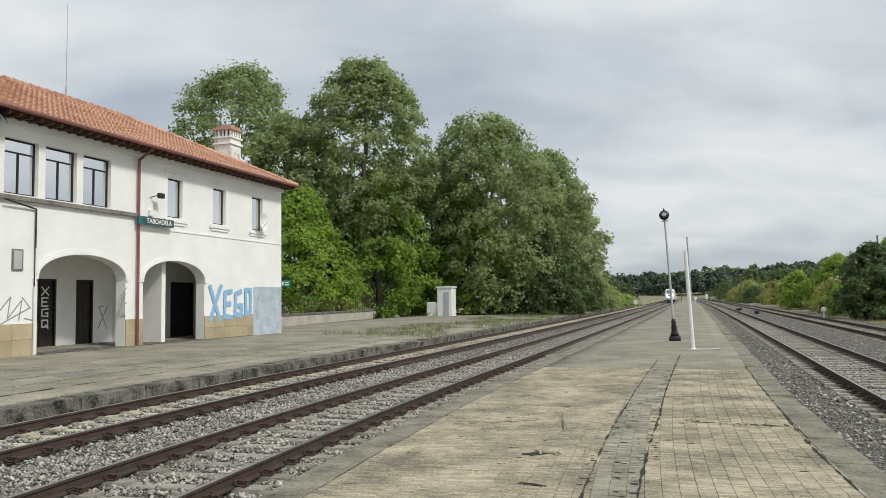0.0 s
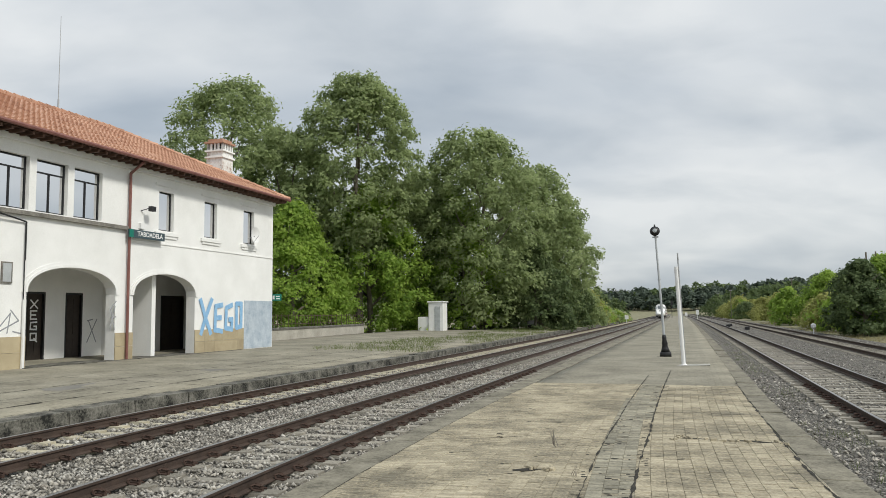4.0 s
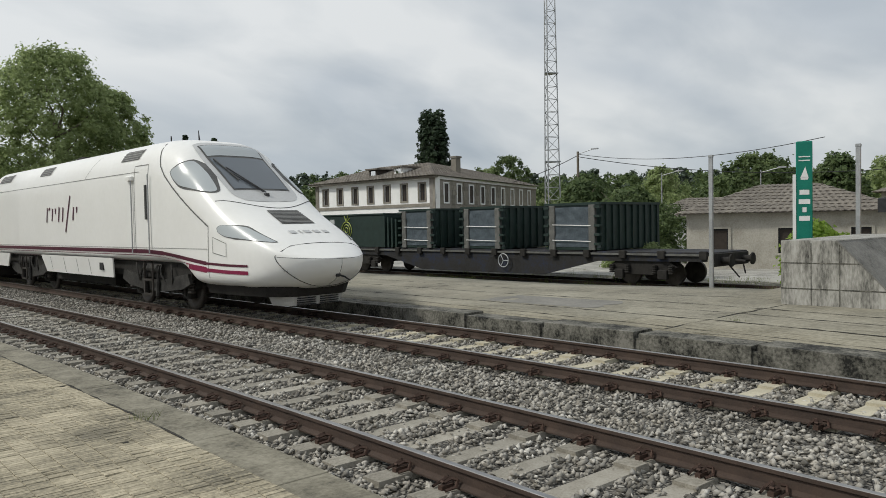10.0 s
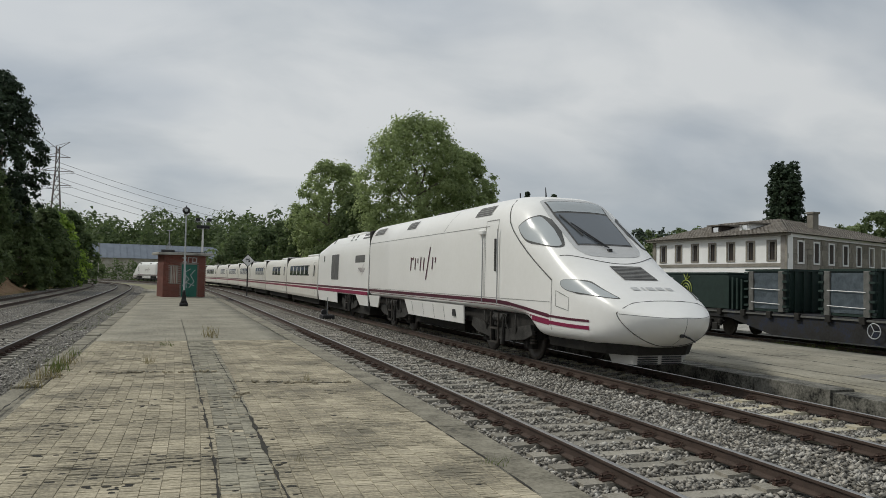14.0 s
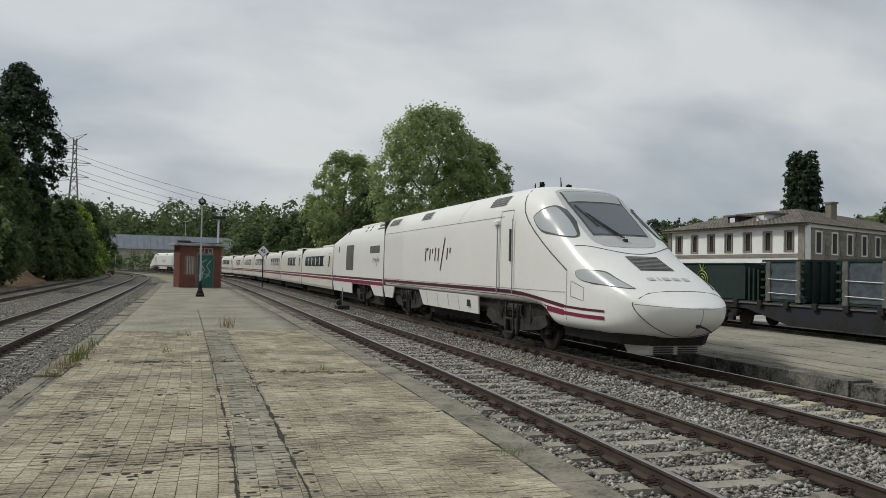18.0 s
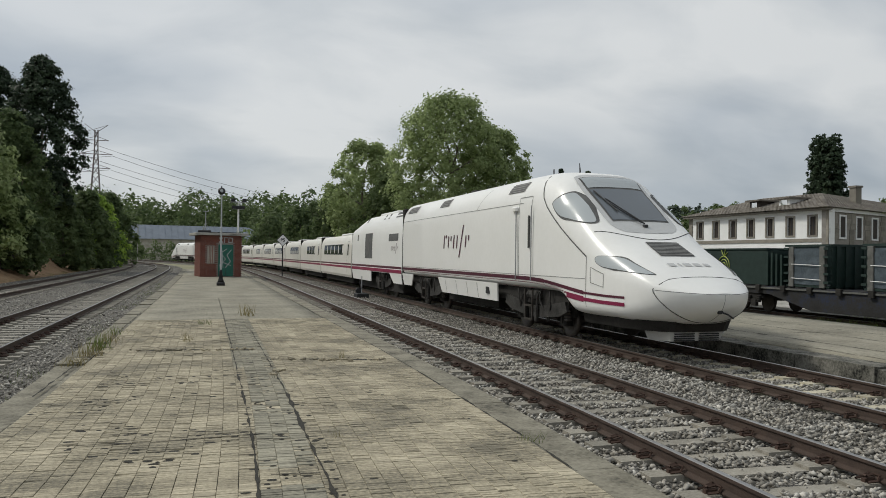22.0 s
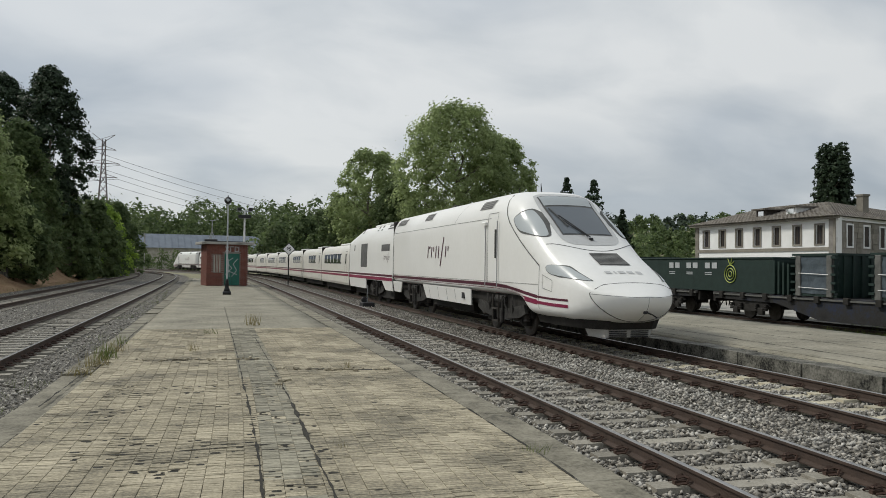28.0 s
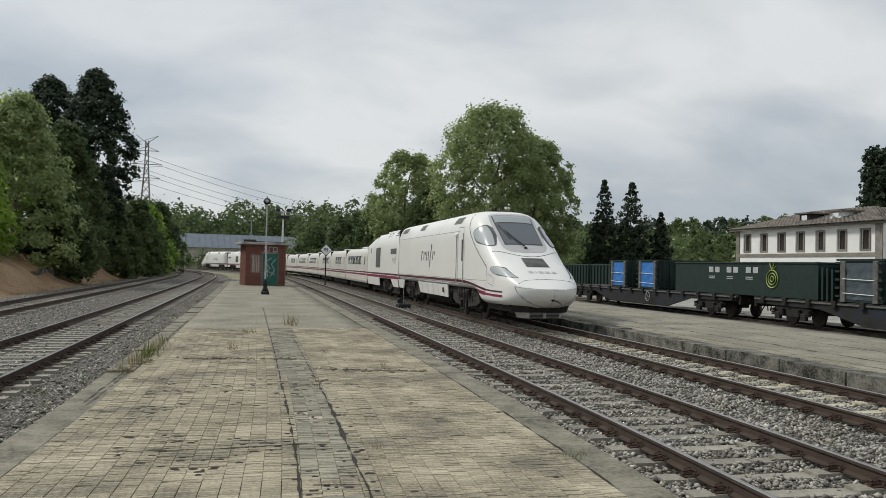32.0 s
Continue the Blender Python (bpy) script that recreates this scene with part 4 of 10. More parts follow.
def window(panel, parent, a0, a1, z0, z1, deep=0.18, panes=2, transom=0.0, curtain=True, frame_w=0.06, name="window", back=None):
    g = Geo()
    for b0, b1, c0, c1 in ((a0, a0 + frame_w, z0, z1), (a1 - frame_w, a1, z0, z1), (a0 + frame_w, a1 - frame_w, z0, z0 + frame_w), (a0 + frame_w, a1 - frame_w, z1 - frame_w, z1)):
        panel.box(g, b0, b1, -deep - 0.05, -deep, c0, c1)
    w = part(name, g, M_gframe, parent, "dark metal window in a deep opening")
    zt = z1 - frame_w - transom
    if transom:
        part("transom", panel.box(Geo(), a0 + frame_w, a1 - frame_w, -deep - 0.05, -deep + 0.005, zt - 0.05, zt), M_gframe, w)
        part("pane", panel.box(Geo(), a0 + frame_w, a1 - frame_w, -deep - 0.03, -deep - 0.022, zt, z1 - frame_w), M_glass, w)
    step = (a1 - a0 - 2 * frame_w) / panes
    for k in range(panes):
        b0 = a0 + frame_w + k * step
        part("pane", panel.box(Geo(), b0 + 0.02, b0 + step - 0.02, -deep - 0.034, -deep - 0.026, z0 + frame_w, zt - (0.05 if transom else 0)), M_glass, w)
        if k:
            part("mullion", panel.box(Geo(), b0 - 0.025, b0 + 0.025, -deep - 0.045, -deep + 0.008, z0 + frame_w, zt), M_gframe, w)
    if curtain:
        c = Geo()
        n = 22
        vs = []
        for i in range(n + 1):
            a = a0 + frame_w + (a1 - a0 - 2 * frame_w) * i / n
            o = -deep - 0.09 - 0.02 * math.sin(i * 2.1) - 0.008 * math.sin(i * 5.3)
            vs += [panel.m @ Vector((a, o, z0 + frame_w)), panel.m @ Vector((a, o, z1 - frame_w))]
        c.add(vs, [(2 * i, 2 * i + 2, 2 * i + 3, 2 * i + 1) for i in range(n)])
        part("curtain", c, M_curtain if curtain is True else curtain, w)
    # an added dark sheet stands in for the shade of the room
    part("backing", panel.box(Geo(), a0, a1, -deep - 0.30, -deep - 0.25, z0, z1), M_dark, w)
    return w


def tiled_plane(a, b, c, d, parent, material, name="roof_tile", rows=14, cols=20, thick=0.05):
    """Half-round clay tiles laid over a sloping quad a-b (eave) to d-c (ridge), as one ribbed sheet with stepped courses."""
    a, b, c, d = (Vector(p) for p in (a, b, c, d))
    up = (b - a).cross(d - a).normalized()
    if up.z < 0:
        up = -up
    g = Geo()
    sub = 4
    for r in range(rows):
        t0, t1 = r / rows, min(1.0, (r + 1.15) / rows)
        e0, e1, f0, f1 = a.lerp(d, t0), b.lerp(c, t0), a.lerp(d, t1), b.lerp(c, t1)
        n = max(1, int(round(cols * (e1 - e0).length / (b - a).length))) * sub
        vs = []
        for i in range(n + 1):
            q = i / n
            hgt = thick * (abs(math.sin(math.pi * i / sub)) * 0.9 + 0.15)
            vs += [e0.lerp(e1, q) + up * (hgt + 0.035), f0.lerp(f1, q) + up * hgt * 0.8]
        g.add(vs, [(2 * i, 2 * i + 2, 2 * i + 3, 2 * i + 1) for i in range(n)])
        # the nose of the course
        vs2 = []
        for i in range(n + 1):
            q = i / n
            hgt = thick * (abs(math.sin(math.pi * i / sub)) * 0.9 + 0.15)
            vs2 += [e0.lerp(e1, q) + up * (hgt + 0.035), e0.lerp(e1, q) + up * (hgt - 0.01)]
        g.add(vs2, [(2 * i, 2 * i + 1, 2 * i + 3, 2 * i + 2) for i in range(n)])
    return part(name, g, material, parent)


def spray(name, strokes, width, panel, parent, material, label, o=0.004):
    """Sprayed letters as thin flat strokes on a wall: lists of (a, z) points."""
    g = Geo()
    for st in strokes:
        for (a0, z0), (a1, z1) in zip(st, st[1:]):
            dx, dz = a1 - a0, z1 - z0
            l = math.hypot(dx, dz) or 1
            px, pz = -dz / l * width / 2, dx / l * width / 2
            ex, ez = dx / l * width * 0.35, dz / l * width * 0.35
            q = [(a0 - ex + px, z0 - ez + pz), (a0 - ex - px, z0 - ez - pz), (a1 + ex - px, z1 + ez - pz), (a1 + ex + px, z1 + ez + pz)]
            o += 0.0003
            g.add([panel.m @ Vector((a, o, z)) for a, z in q], [(0, 1, 2, 3)])
    return part(name, g, material, parent, label)


ZF = 0.30
station = thing("station_building", pose(-12.0, 30.4, 0, 0, 0, -18), "white two-storey country station with a red tiled hip roof", "building")
# facade: local y runs north along it, local x out to the tracks
F = Panel((0, -6.5), (0, 11.35))
fo = lambda u: u + 6.5
TH = 0.45
WIN_UP = [(-6.1, -4.75), (-4.45, -3.05), (-2.75, -1.35)]
WIN_R = [(1.96, 2.95), (5.17, 6.18), (8.46, 9.46)]
ARCHES = [(-4.7, -0.5), (0.5, 4.55)]
holes = [(fo(a), fo(b), 5.62, 7.45) for a, b in WIN_UP] + [(fo(a), fo(b), 5.62, 7.30) for a, b in WIN_R] + [(fo(a), fo(b), ZF, 3.78) for a, b in ARCHES]
gw = F.wall(ZF, 8.15, TH, holes)
for a, b in ARCHES:
    F.arch(gw, fo(a), fo(b), 2.85, 3.78, TH)
part("wall", gw, M_white, station, "white rendered front wall with two arches")
for k, (a, b) in enumerate(WIN_UP):
    window(F, station, fo(a), fo(b), 5.62, 7.45, 0.16, 2, 0.35)
for k, (a, b) in enumerate(WIN_R):
    w = window(F, station, fo(a), fo(b), 5.62, 7.30, 0.16, 1, 0)
    part("sill", F.box(Geo(), fo(a) - 0.28, fo(b) + 0.28, 0.002, 0.09, 5.42, 5.56), M_white, w)
    part("sill_foot", F.box(Geo(), fo(a) - 0.18, fo(b) + 0.18, 0.002, 0.05, 5.30, 5.42), M_white, w)
    part("head_mould", F.box(Geo(), fo(a) - 0.25, fo(b) + 0.30, 0.002, 0.05, 7.52, 7.62), M_white, w)
# string course, plinth stones, arch mouldings
part("string_course", F.box(Geo(), 0.0, fo(0.0), 0.0, 0.14, 5.42, 5.56), M_band, station, "dirty stone string course")
part("string_course", F.box(Geo(), fo(0.0), fo(11.35), 0.0, 0.03, 5.02, 5.08), M_white, station)
for a, b in ARCHES:
    g = Geo()
    n, am, w = 22, fo((a + b) / 2), (b - a) / 2
    for r0, r1, o in ((0.0, 0.10, 0.05), (0.10, 0.2, 0.03)):
        pts = [[(am + (w + r) * math.cos(math.pi * i / n), 2.85 + (0.93 + r) * math.sin(math.pi * i / n) ** 0.85) for i in range(n + 1)] for r in (r0, r1)]
        for i in range(n):
            q = [pts[0][i], pts[0][i + 1], pts[1][i + 1], pts[1][i]]
            vs = [F.m @ Vector((x, o, z)) for x, z in q] + [F.m @ Vector((x, 0.002, z)) for x, z in q]
            g.add(vs, [(0, 1, 2, 3), (0, 4, 5, 1), (3, 2, 6, 7)])
    part("arch_mould", g, M_white, station)
RS = random.Random(8)
for a, b in ((-6.5, -4.7), (-0.5, 0.5), (4.55, 8.55)):
    x = fo(a)
    while x < fo(b) - 0.05:
        x2 = min(fo(b), x + RS.uniform(0.7, 1.1))
        for z0, z1 in ((ZF, ZF + 0.55), (ZF + 0.55, ZF + 1.08)):
            part("plinth_stone", F.box(Geo(), x + 0.004, x2 - 0.004, 0.002, 0.035, z0 + 0.004, z1 - 0.004), M_granite, station)
        x = x2
part("blue_panel", F.box(Geo(), fo(8.6), fo(11.3), 0.002, 0.012, ZF + 0.05, 2.75), M_bluefade, station, "plinth painted over with faded blue wash")
# porch behind the arches
Pb = Panel((-3.0, -6.5), (-3.0, 11.35))
doors = [(-1.82, -0.88), (0.14, 1.08), (6.08, 7.86)]
part("wall", Pb.wall(ZF, 4.2, 0.25, [(fo(a), fo(b), ZF, 3.0) for a, b in doors], fo(-4.9), fo(8.3)), M_white, station, "white back wall of the porch")
for a, b in doors:
    d = part("door", Pb.box(Geo(), fo(a) + 0.08, fo(b) - 0.08, -0.16, -0.1, ZF + 0.02, 2.92), M_shutter, station, "dark brown closed door")
    part("door_frame", Pb.wall(ZF, 3.0, 0.16, [(fo(a) + 0.08, fo(b) - 0.08, ZF, 2.92)], fo(a), fo(b)), M_gframe, d)
    for z in (0.5, 1.3, 2.1):
        part("door_panel", Pb.box(Geo(), fo(a) + 0.2, (fo(a) + fo(b)) / 2 - 0.05, -0.1, -0.085, z, z + 0.65), M_shutter, d)
        part("door_panel", Pb.box(Geo(), (fo(a) + fo(b)) / 2 + 0.05, fo(b) - 0.2, -0.1, -0.085, z, z + 0.65), M_shutter, d)
part("porch_ceiling", Geo().box(-3.0, -TH, -5.0, 8.3, 4.0, 4.15), M_white, station)
part("porch_side", Geo().box(-3.0, -TH, -5.1, -4.9, ZF, 4.0), M_white, station)
part("porch_side", Geo().box(-3.0, -TH, 8.1, 8.3, ZF, 4.0), M_white, station)
part("porch_side", Geo().box(-3.0, -TH - 0.002, 2.2, 2.45, ZF, 4.0), M_white, station)
part("porch_floor", Geo().box(-3.0, 0.25, -4.9, 8.1, 0.0, ZF + 0.04), M_kerb, station, "grey stone step under the arches")
# other walls
part("wall", Panel((0, 11.35), (-9, 11.35)).wall(ZF, 8.15, TH, [(3.5, 4.6, 5.6, 7.3)], TH), M_white, station)
part("wall", Panel((-9, 11.35), (-9, -6.5)).wall(ZF, 8.15, TH), M_white, station)
part("upper_floor", Geo().box(-8.5, -TH - 0.01, -6.4, 10.9, 4.3, 4.5), M_white, station)
# hip roof with clay tiles
EZ0, RZ = 8.22, 10.85
ov = 0.75
ovn = 0.42
e = [(ov, -6.5 - ov), (ov, 11.35 + ovn), (-9 - ov, 11.35 + ovn), (-9 - ov, -6.5 - ov)]
r0, r1 = (-4.5, -2.2), (-4.5, 4.4)
corner = [Vector((x, y, EZ0)) for x, y in e]
R0, R1 = Vector((*r0, RZ)), Vector((*r1, RZ))
roof = part("roof", Geo().add([*corner, R0, R1], [(0, 1, 5, 4), (1, 2, 5), (2, 3, 4, 5), (3, 0, 4)]), M_tile, station, "hip roof of orange clay tiles")
tiled_plane(corner[0], corner[1], R1, R0, roof, M_tile, rows=19, cols=78)
tiled_plane(corner[1], corner[2], R1, R1 + Vector((0.01, 0, 0)), roof, M_tile, rows=19, cols=42)
tiled_plane(corner[3], corner[0], R0, R0 + Vector((-0.01, 0, 0)), roof, M_tile, rows=19, cols=42)
for p, q in ((R0, R1), (corner[0], R0), (corner[3], R0), (corner[1], R1), (corner[2], R1)):
    n = int((q - p).length / 0.4)
    for i in range(n):
        part("ridge_tile", Geo().tube(p.lerp(q, i / n) + Vector((0, 0, 0.06)), p.lerp(q, (i + 1.1) / n) + Vector((0, 0, 0.05)), 0.14, 0.11, 7), M_tile, roof)
# boxed eave with rafter ends and gutter
part("soffit", Geo().box(-9 - ov + 0.1, ov - 0.1, -6.5 - ov + 0.1, 11.35 + ovn - 0.05, EZ0 - 0.07, EZ0 - 0.03), M_soffit, station)
part("frieze", F.box(Geo(), 0, fo(11.35), 0.0, 0.16, 7.86, 8.06), M_white, station)
for u in np.arange(-7.0, 11.7, 0.42):
    part("rafter_end", Geo().cbox(0.0, ov - 0.02, u - 0.05, u + 0.05, EZ0 - 0.2, EZ0 - 0.07, 0.015), M_soffit, station)
part("gutter", Geo().tube((ov + 0.06, -6.5 - ov, EZ0 + 0.0), (ov + 0.06, 11.35 + ovn, EZ0 - 0.02), 0.075, n=8), M_redpaint, station, "dull red half-round gutter")
part("downpipe", Geo().tube((0.12, 0.06, ZF), (0.12, 0.06, 7.7), 0.055).tube((0.12, 0.06, 7.7), (ov, 0.06, 8.12), 0.055), M_redpaint, station, "dull red drainpipe")
part("downpipe", Geo().tube((0.09, -4.86, ZF), (0.09, -4.86, 2.6), 0.06).tube((0.09, -4.86, 2.6), (0.09, -4.86, 3.9), 0.02), M_whitepaint, station)
part("cable", Geo().tube((0.06, -4.86, 2.6), (0.06, -4.86, 5.2), 0.03, n=5).tube((0.06, -4.86, 5.2), (0.2, -6.2, 5.38), 0.03, n=5), M_dark, station)
# chimney
M_chim = pbr("stained_chimney", [(0.34, 0.22, 0.18), (0.66, 0.63, 0.59), (0.80, 0.79, 0.77)], 0.9, scale=1.6, fine=9, bump=0.3, world=True, contrast=(0.36, 0.56))
ch = part("chimney", Geo().box(-3.5, -2.5, 10.3, 11.3, 8.6, 10.9), M_chim, station, "white chimney with a tiled pierced cap")
for z in (10.55, 10.9):
    part("chimney_band", Geo().box(-3.58, -2.42, 10.22, 11.38, z, z + 0.08), M_white, ch)
for i in range(5):
    for x in (-3.5, -2.6):
        part("cap_post", Geo().box(x, x + 0.1, 10.3 + 0.225 * i, 10.4 + 0.225 * i, 10.98, 11.35), M_white, ch)
    part("cap_post", Geo().box(-3.5 + 0.225 * i, -3.4 + 0.225 * i, 10.3, 10.4, 10.98, 11.35), M_white, ch)
part("chimney_core", Geo().box(-3.3, -2.7, 10.5, 11.1, 10.98, 11.35), M_dark, ch)
part("chimney_cap", Geo().box(-3.6, -2.4, 10.2, 11.4, 11.35, 11.45).box(-3.45, -2.55, 10.35, 11.25, 11.45, 11.6), M_tile, ch, "flat clay-tile cap")
part("roof_antenna", Geo().tube((-4.5, 0.95, 10.8), (-4.5, 0.95, 15.1), 0.02, 0.012, 6).tube((-4.5, 0.95, 10.8), (-4.5, 0.95, 11.4), 0.035, n=6), M_galv, station)
# bay at the south corner
bay = [(-5.2, -10.7), (-0.45, -10.6), (0.5, -9.3), (0.6, -7.75), (0.02, -6.55)]
SPECS = [  # upper openings, ground openings along each face
    ([(1.15, 2.75)], [(2.55, 3.75)]),
    ([(0.22, 1.42)], [(0.25, 1.40)]),
    ([(0.35, 1.30)], [(0.35, 1.30)]),
    ([(0.35, 1.0)], [(0.38, 1.0)]),
]
for (p0, p1), (up, low) in zip(zip(bay, bay[1:]), SPECS):
    pn = Panel(p0, p1)
    hs = [(a, b, 5.68, 7.25) for a, b in up] + [(a, b, 1.38, 3.62) for a, b in low]
    part("wall", pn.wall(ZF - 0.1, 7.75, 0.35, hs), M_white, station, "white rendered wall of the corner bay")
    for a, b in up:
        window(pn, station, a, b, 5.68, 7.25, 0.06, 2, 0)
    for a, b in low:
        w = window(pn, station, a, b, 1.38, 3.62, 0.22, 1, 0, M_shutter)
        part("shutter", pn.box(Geo(), a + 0.05, b - 0.05, -0.215, -0.2, 1.42, 3.58), M_shutter, w, "rusty brown roller shutter")
        for k in range(7):
            x = a + 0.08 + (b - a - 0.16) * k / 6
            part("shutter_rib", pn.box(Geo(), x - 0.012, x + 0.012, -0.2, -0.185, 1.42, 3.58), M_shutter, w)
        part("sill", pn.box(Geo(), a - 0.15, b + 0.15, 0.03, 0.14, 1.20, 1.34), M_granite, w)
    # stone facing round the ground-floor openings
    lo = low[0][0] - 0.55 if p0 == bay[0] else 0.0
    for a0, a1, z0, z1 in [(lo, low[0][0], 0.2, 4.12), (low[0][1], pn.len, 0.2, 4.12), (low[0][0], low[0][1], 3.62, 4.05), (low[0][0], low[0][1], 0.2, 1.2)]:
        z = z0
        while z < z1 - 0.02:
            z2 = min(z1, z + 0.62)
            part("facing_stone", pn.box(Geo(), a0 + 0.003, a1 - 0.003, 0.002, 0.04, z + 0.003, z2 - 0.003), M_granite, station)
            z = z2
    if p0 == bay[0]:
        part("plinth_stone", pn.box(Geo(), 0, lo, 0.002, 0.04, 0.2, 1.35), M_granite, station)
    part("string_course", pn.box(Geo(), -0.05, pn.len + 0.05, 0.0, 0.16, 5.40, 5.50), M_band, station, "dirty stone string course")
    part("string_course", pn.box(Geo(), -0.03, pn.len + 0.03, 0.0, 0.10, 5.30, 5.40), M_band, station)
part("wall", Panel((-9, -6.5), (-5.2, -10.7)).wall(ZF - 0.1, 7.75, 0.3), M_white, station)
part("bay_floor", Geo().prism([(-5.1, -10.5), (-0.6, -10.4), (0.3, -9.2), (0.4, -7.8), (-0.4, -6.6), (-8.9, -6.6)], 4.3, 4.5), M_white, station)
# corrugated roof over the bay
out = [(-5.9, -11.3), (-0.35, -11.25), (1.05, -9.6), (1.2, -7.4), (0.35, -6.3)]
g = Geo()
N = 60
back = [(-5.9, -6.5), (0.3, -6.4)]
def along(path, q):
    seg = [math.dist(a, b) for a, b in zip(path, path[1:])]
    d = q * sum(seg)
    for (a, b), l in zip(zip(path, path[1:]), seg):
        if d <= l + 1e-9:
            return a[0] + (b[0] - a[0]) * d / l, a[1] + (b[1] - a[1]) * d / l
        d -= l
    return path[-1]
vs = []
for i in range(N * 2 + 1):
    q = i / (N * 2)
    x, y = along(out, q)
    bx, by = along(back, q)
    wv = 0.035 * (i % 2)
    vs += [(x, y, 7.78 + wv), (bx, by, 8.1 + wv), (x, y, 7.74 + wv)]
g.add(vs, [(3 * i, 3 * i + 3, 3 * i + 4, 3 * i + 1) for i in range(N * 2)] + [(3 * i, 3 * i + 2, 3 * i + 5, 3 * i + 3) for i in range(N * 2)])
part("bay_roof", g, M_corr, station, "grey corrugated sheet roof over the corner bay")
part("bay_ceiling", Geo().prism([(-5.3, -10.8), (-0.45, -10.7), (0.6, -9.35), (0.75, -7.7), (0.0, -6.4), (-5.3, -6.4)], 7.7, 7.74), M_white, station)
# signs, lamp, dish, plaque
sg = part("name_board", F.box(Geo(), fo(-0.1), fo(2.05), 0.18, 0.25, 5.14, 5.46), M_signblue, station, "slate-blue station name board on brackets")
text_part("lettering", "TABOADELA", 0.27, F.spot(fo(1.14), 0.254, 5.30), M_whitepaint, sg, "white capital letters", 0.004)
part("board_end", F.box(Geo(), fo(-0.1), fo(0.14), 0.25, 0.256, 5.14, 5.46), M_signgreen, sg)
part("bracket", Geo().tube((0.0, 0.3, 5.3), (0.19, 0.3, 5.3), 0.025), M_dark, sg)
part("bracket", Geo().tube((0.0, 1.7, 5.3), (0.19, 1.7, 5.3), 0.025), M_dark, sg)
fl = part("floodlight", F.box(Geo(), fo(0.92), fo(1.2), 0.30, 0.46, 6.28, 6.48), M_dark, station, "black wall floodlight on an arm")
part("arm", Geo().tube((0, 0.85, 6.3), (0.34, 1.0, 6.42), 0.018), M_dark, fl)
part("meter_box", F.box(Geo(), fo(0.72), fo(0.98), 0, 0.12, 5.55, 5.78), M_whitepaint, station)
dish = Geo()
vs = [F.m @ Vector((fo(8.95) + 0.42 * r * math.cos(a), 0.42 - 0.12 * (1 - r * r), 6.05 + 0.42 * r * math.sin(a))) for r in (0.0001, 0.5, 1.0) for a in np.linspace(0, 2 * math.pi, 17)[:-1]]
dish.add(vs, [(k * 16 + i, k * 16 + (i + 1) % 16, (k + 1) * 16 + (i + 1) % 16, (k + 1) * 16 + i) for k in range(2) for i in range(16)])
dd = part("satellite_dish", dish, M_whitepaint, station, "white satellite dish", True)
part("dish_arm", Geo().tube((0, 8.95, 5.9), (0.35, 8.95, 6.0), 0.02).tube((0.3, 8.95, 5.7), (0.75, 8.7, 6.0), 0.012), M_galv, dd)
pl = part("plaque", F.box(Geo(), fo(-5.75), fo(-5.33), 0.002, 0.05, 3.12, 3.82), M_band, station, "grey notice case on the wall")
part("notice", F.box(Geo(), fo(-5.70), fo(-5.38), 0.05, 0.054, 3.17, 3.77), M_greypaint, pl)
for (x, y, z, nm) in ((0.75, -9.6, 3.98, "exit_sign"), (0.2, 11.45, 2.95, "exit_sign")):
    s_ = part(nm, Geo().box(x - 0.28, x + 0.28, y - 0.03, y + 0.03, z - 0.18, z + 0.18), M_signgreen, station, "small green hanging sign")
    part("sign_mark", Geo().box(x - 0.02, x + 0.22, y - 0.034, y - 0.03, z + 0.02, z + 0.08).box(x - 0.02, x + 0.22, y - 0.034, y - 0.03, z - 0.1, z - 0.04).box(x - 0.22, x - 0.1, y - 0.034, y - 0.03, z - 0.1, z + 0.1), M_whitepaint, s_)
lamp_end = part("corner_lamp", Geo().box(-5.6, -5.2, -11.0, -10.75, 5.35, 5.75).tube((-5.3, -10.7, 5.5), (-5.5, -10.9, 5.5), 0.04), M_dark, station, "black corner floodlight")
# sprayed lettering and scrawls
ox = fo(5.0)
VEGO = [[(-0.05, 2.4), (0.3, 1.85), (0.72, 1.3)], [(0.78, 2.42), (0.35, 1.85), (0.0, 1.3)], [(1.6, 2.25), (1.1, 2.2), (1.05, 1.4), (1.6, 1.35)], [(1.08, 1.8), (1.5, 1.82)], [(2.4, 2.25), (1.95, 2.15), (1.9, 1.45), (2.4, 1.4), (2.42, 1.75), (2.2, 1.75)], [(2.8, 1.45), (2.78, 2.3), (3.2, 2.3), (3.2, 1.5), (2.8, 1.45)]]
spray("graffiti", [[(ox + a * 1.03, 1.2 + (z - 1.3) * 1.38) for a, z in st] for st in VEGO], 0.23, F, station, M_blue, "blue sprayed letters on the wall", 0.037)
spray("graffiti", [[(fo(-6.3) + 1.1 * a, 1.35 + z) for a, z in st] for st in ([(0, .3), (.5, .9), (.4, .2), (.9, .8), (.8, .15)], [(.1, .0), (1.2, .55), (.9, .9)], [(1.0, .2), (1.4, .1)])], 0.045, F, station, M_greyspray, "thin grey scrawl on the wall")
spray("graffiti", [[(fo(-0.75) + 0.5 * a, 1.5 + z) for a, z in st] for st in ([(0, 0), (.5, .9)], [(.5, 0), (0, .8), (.6, 1.1)], [(.1, .45), (.6, .5)])], 0.045, F, station, M_greyspray, "thin grey scrawl on the wall")
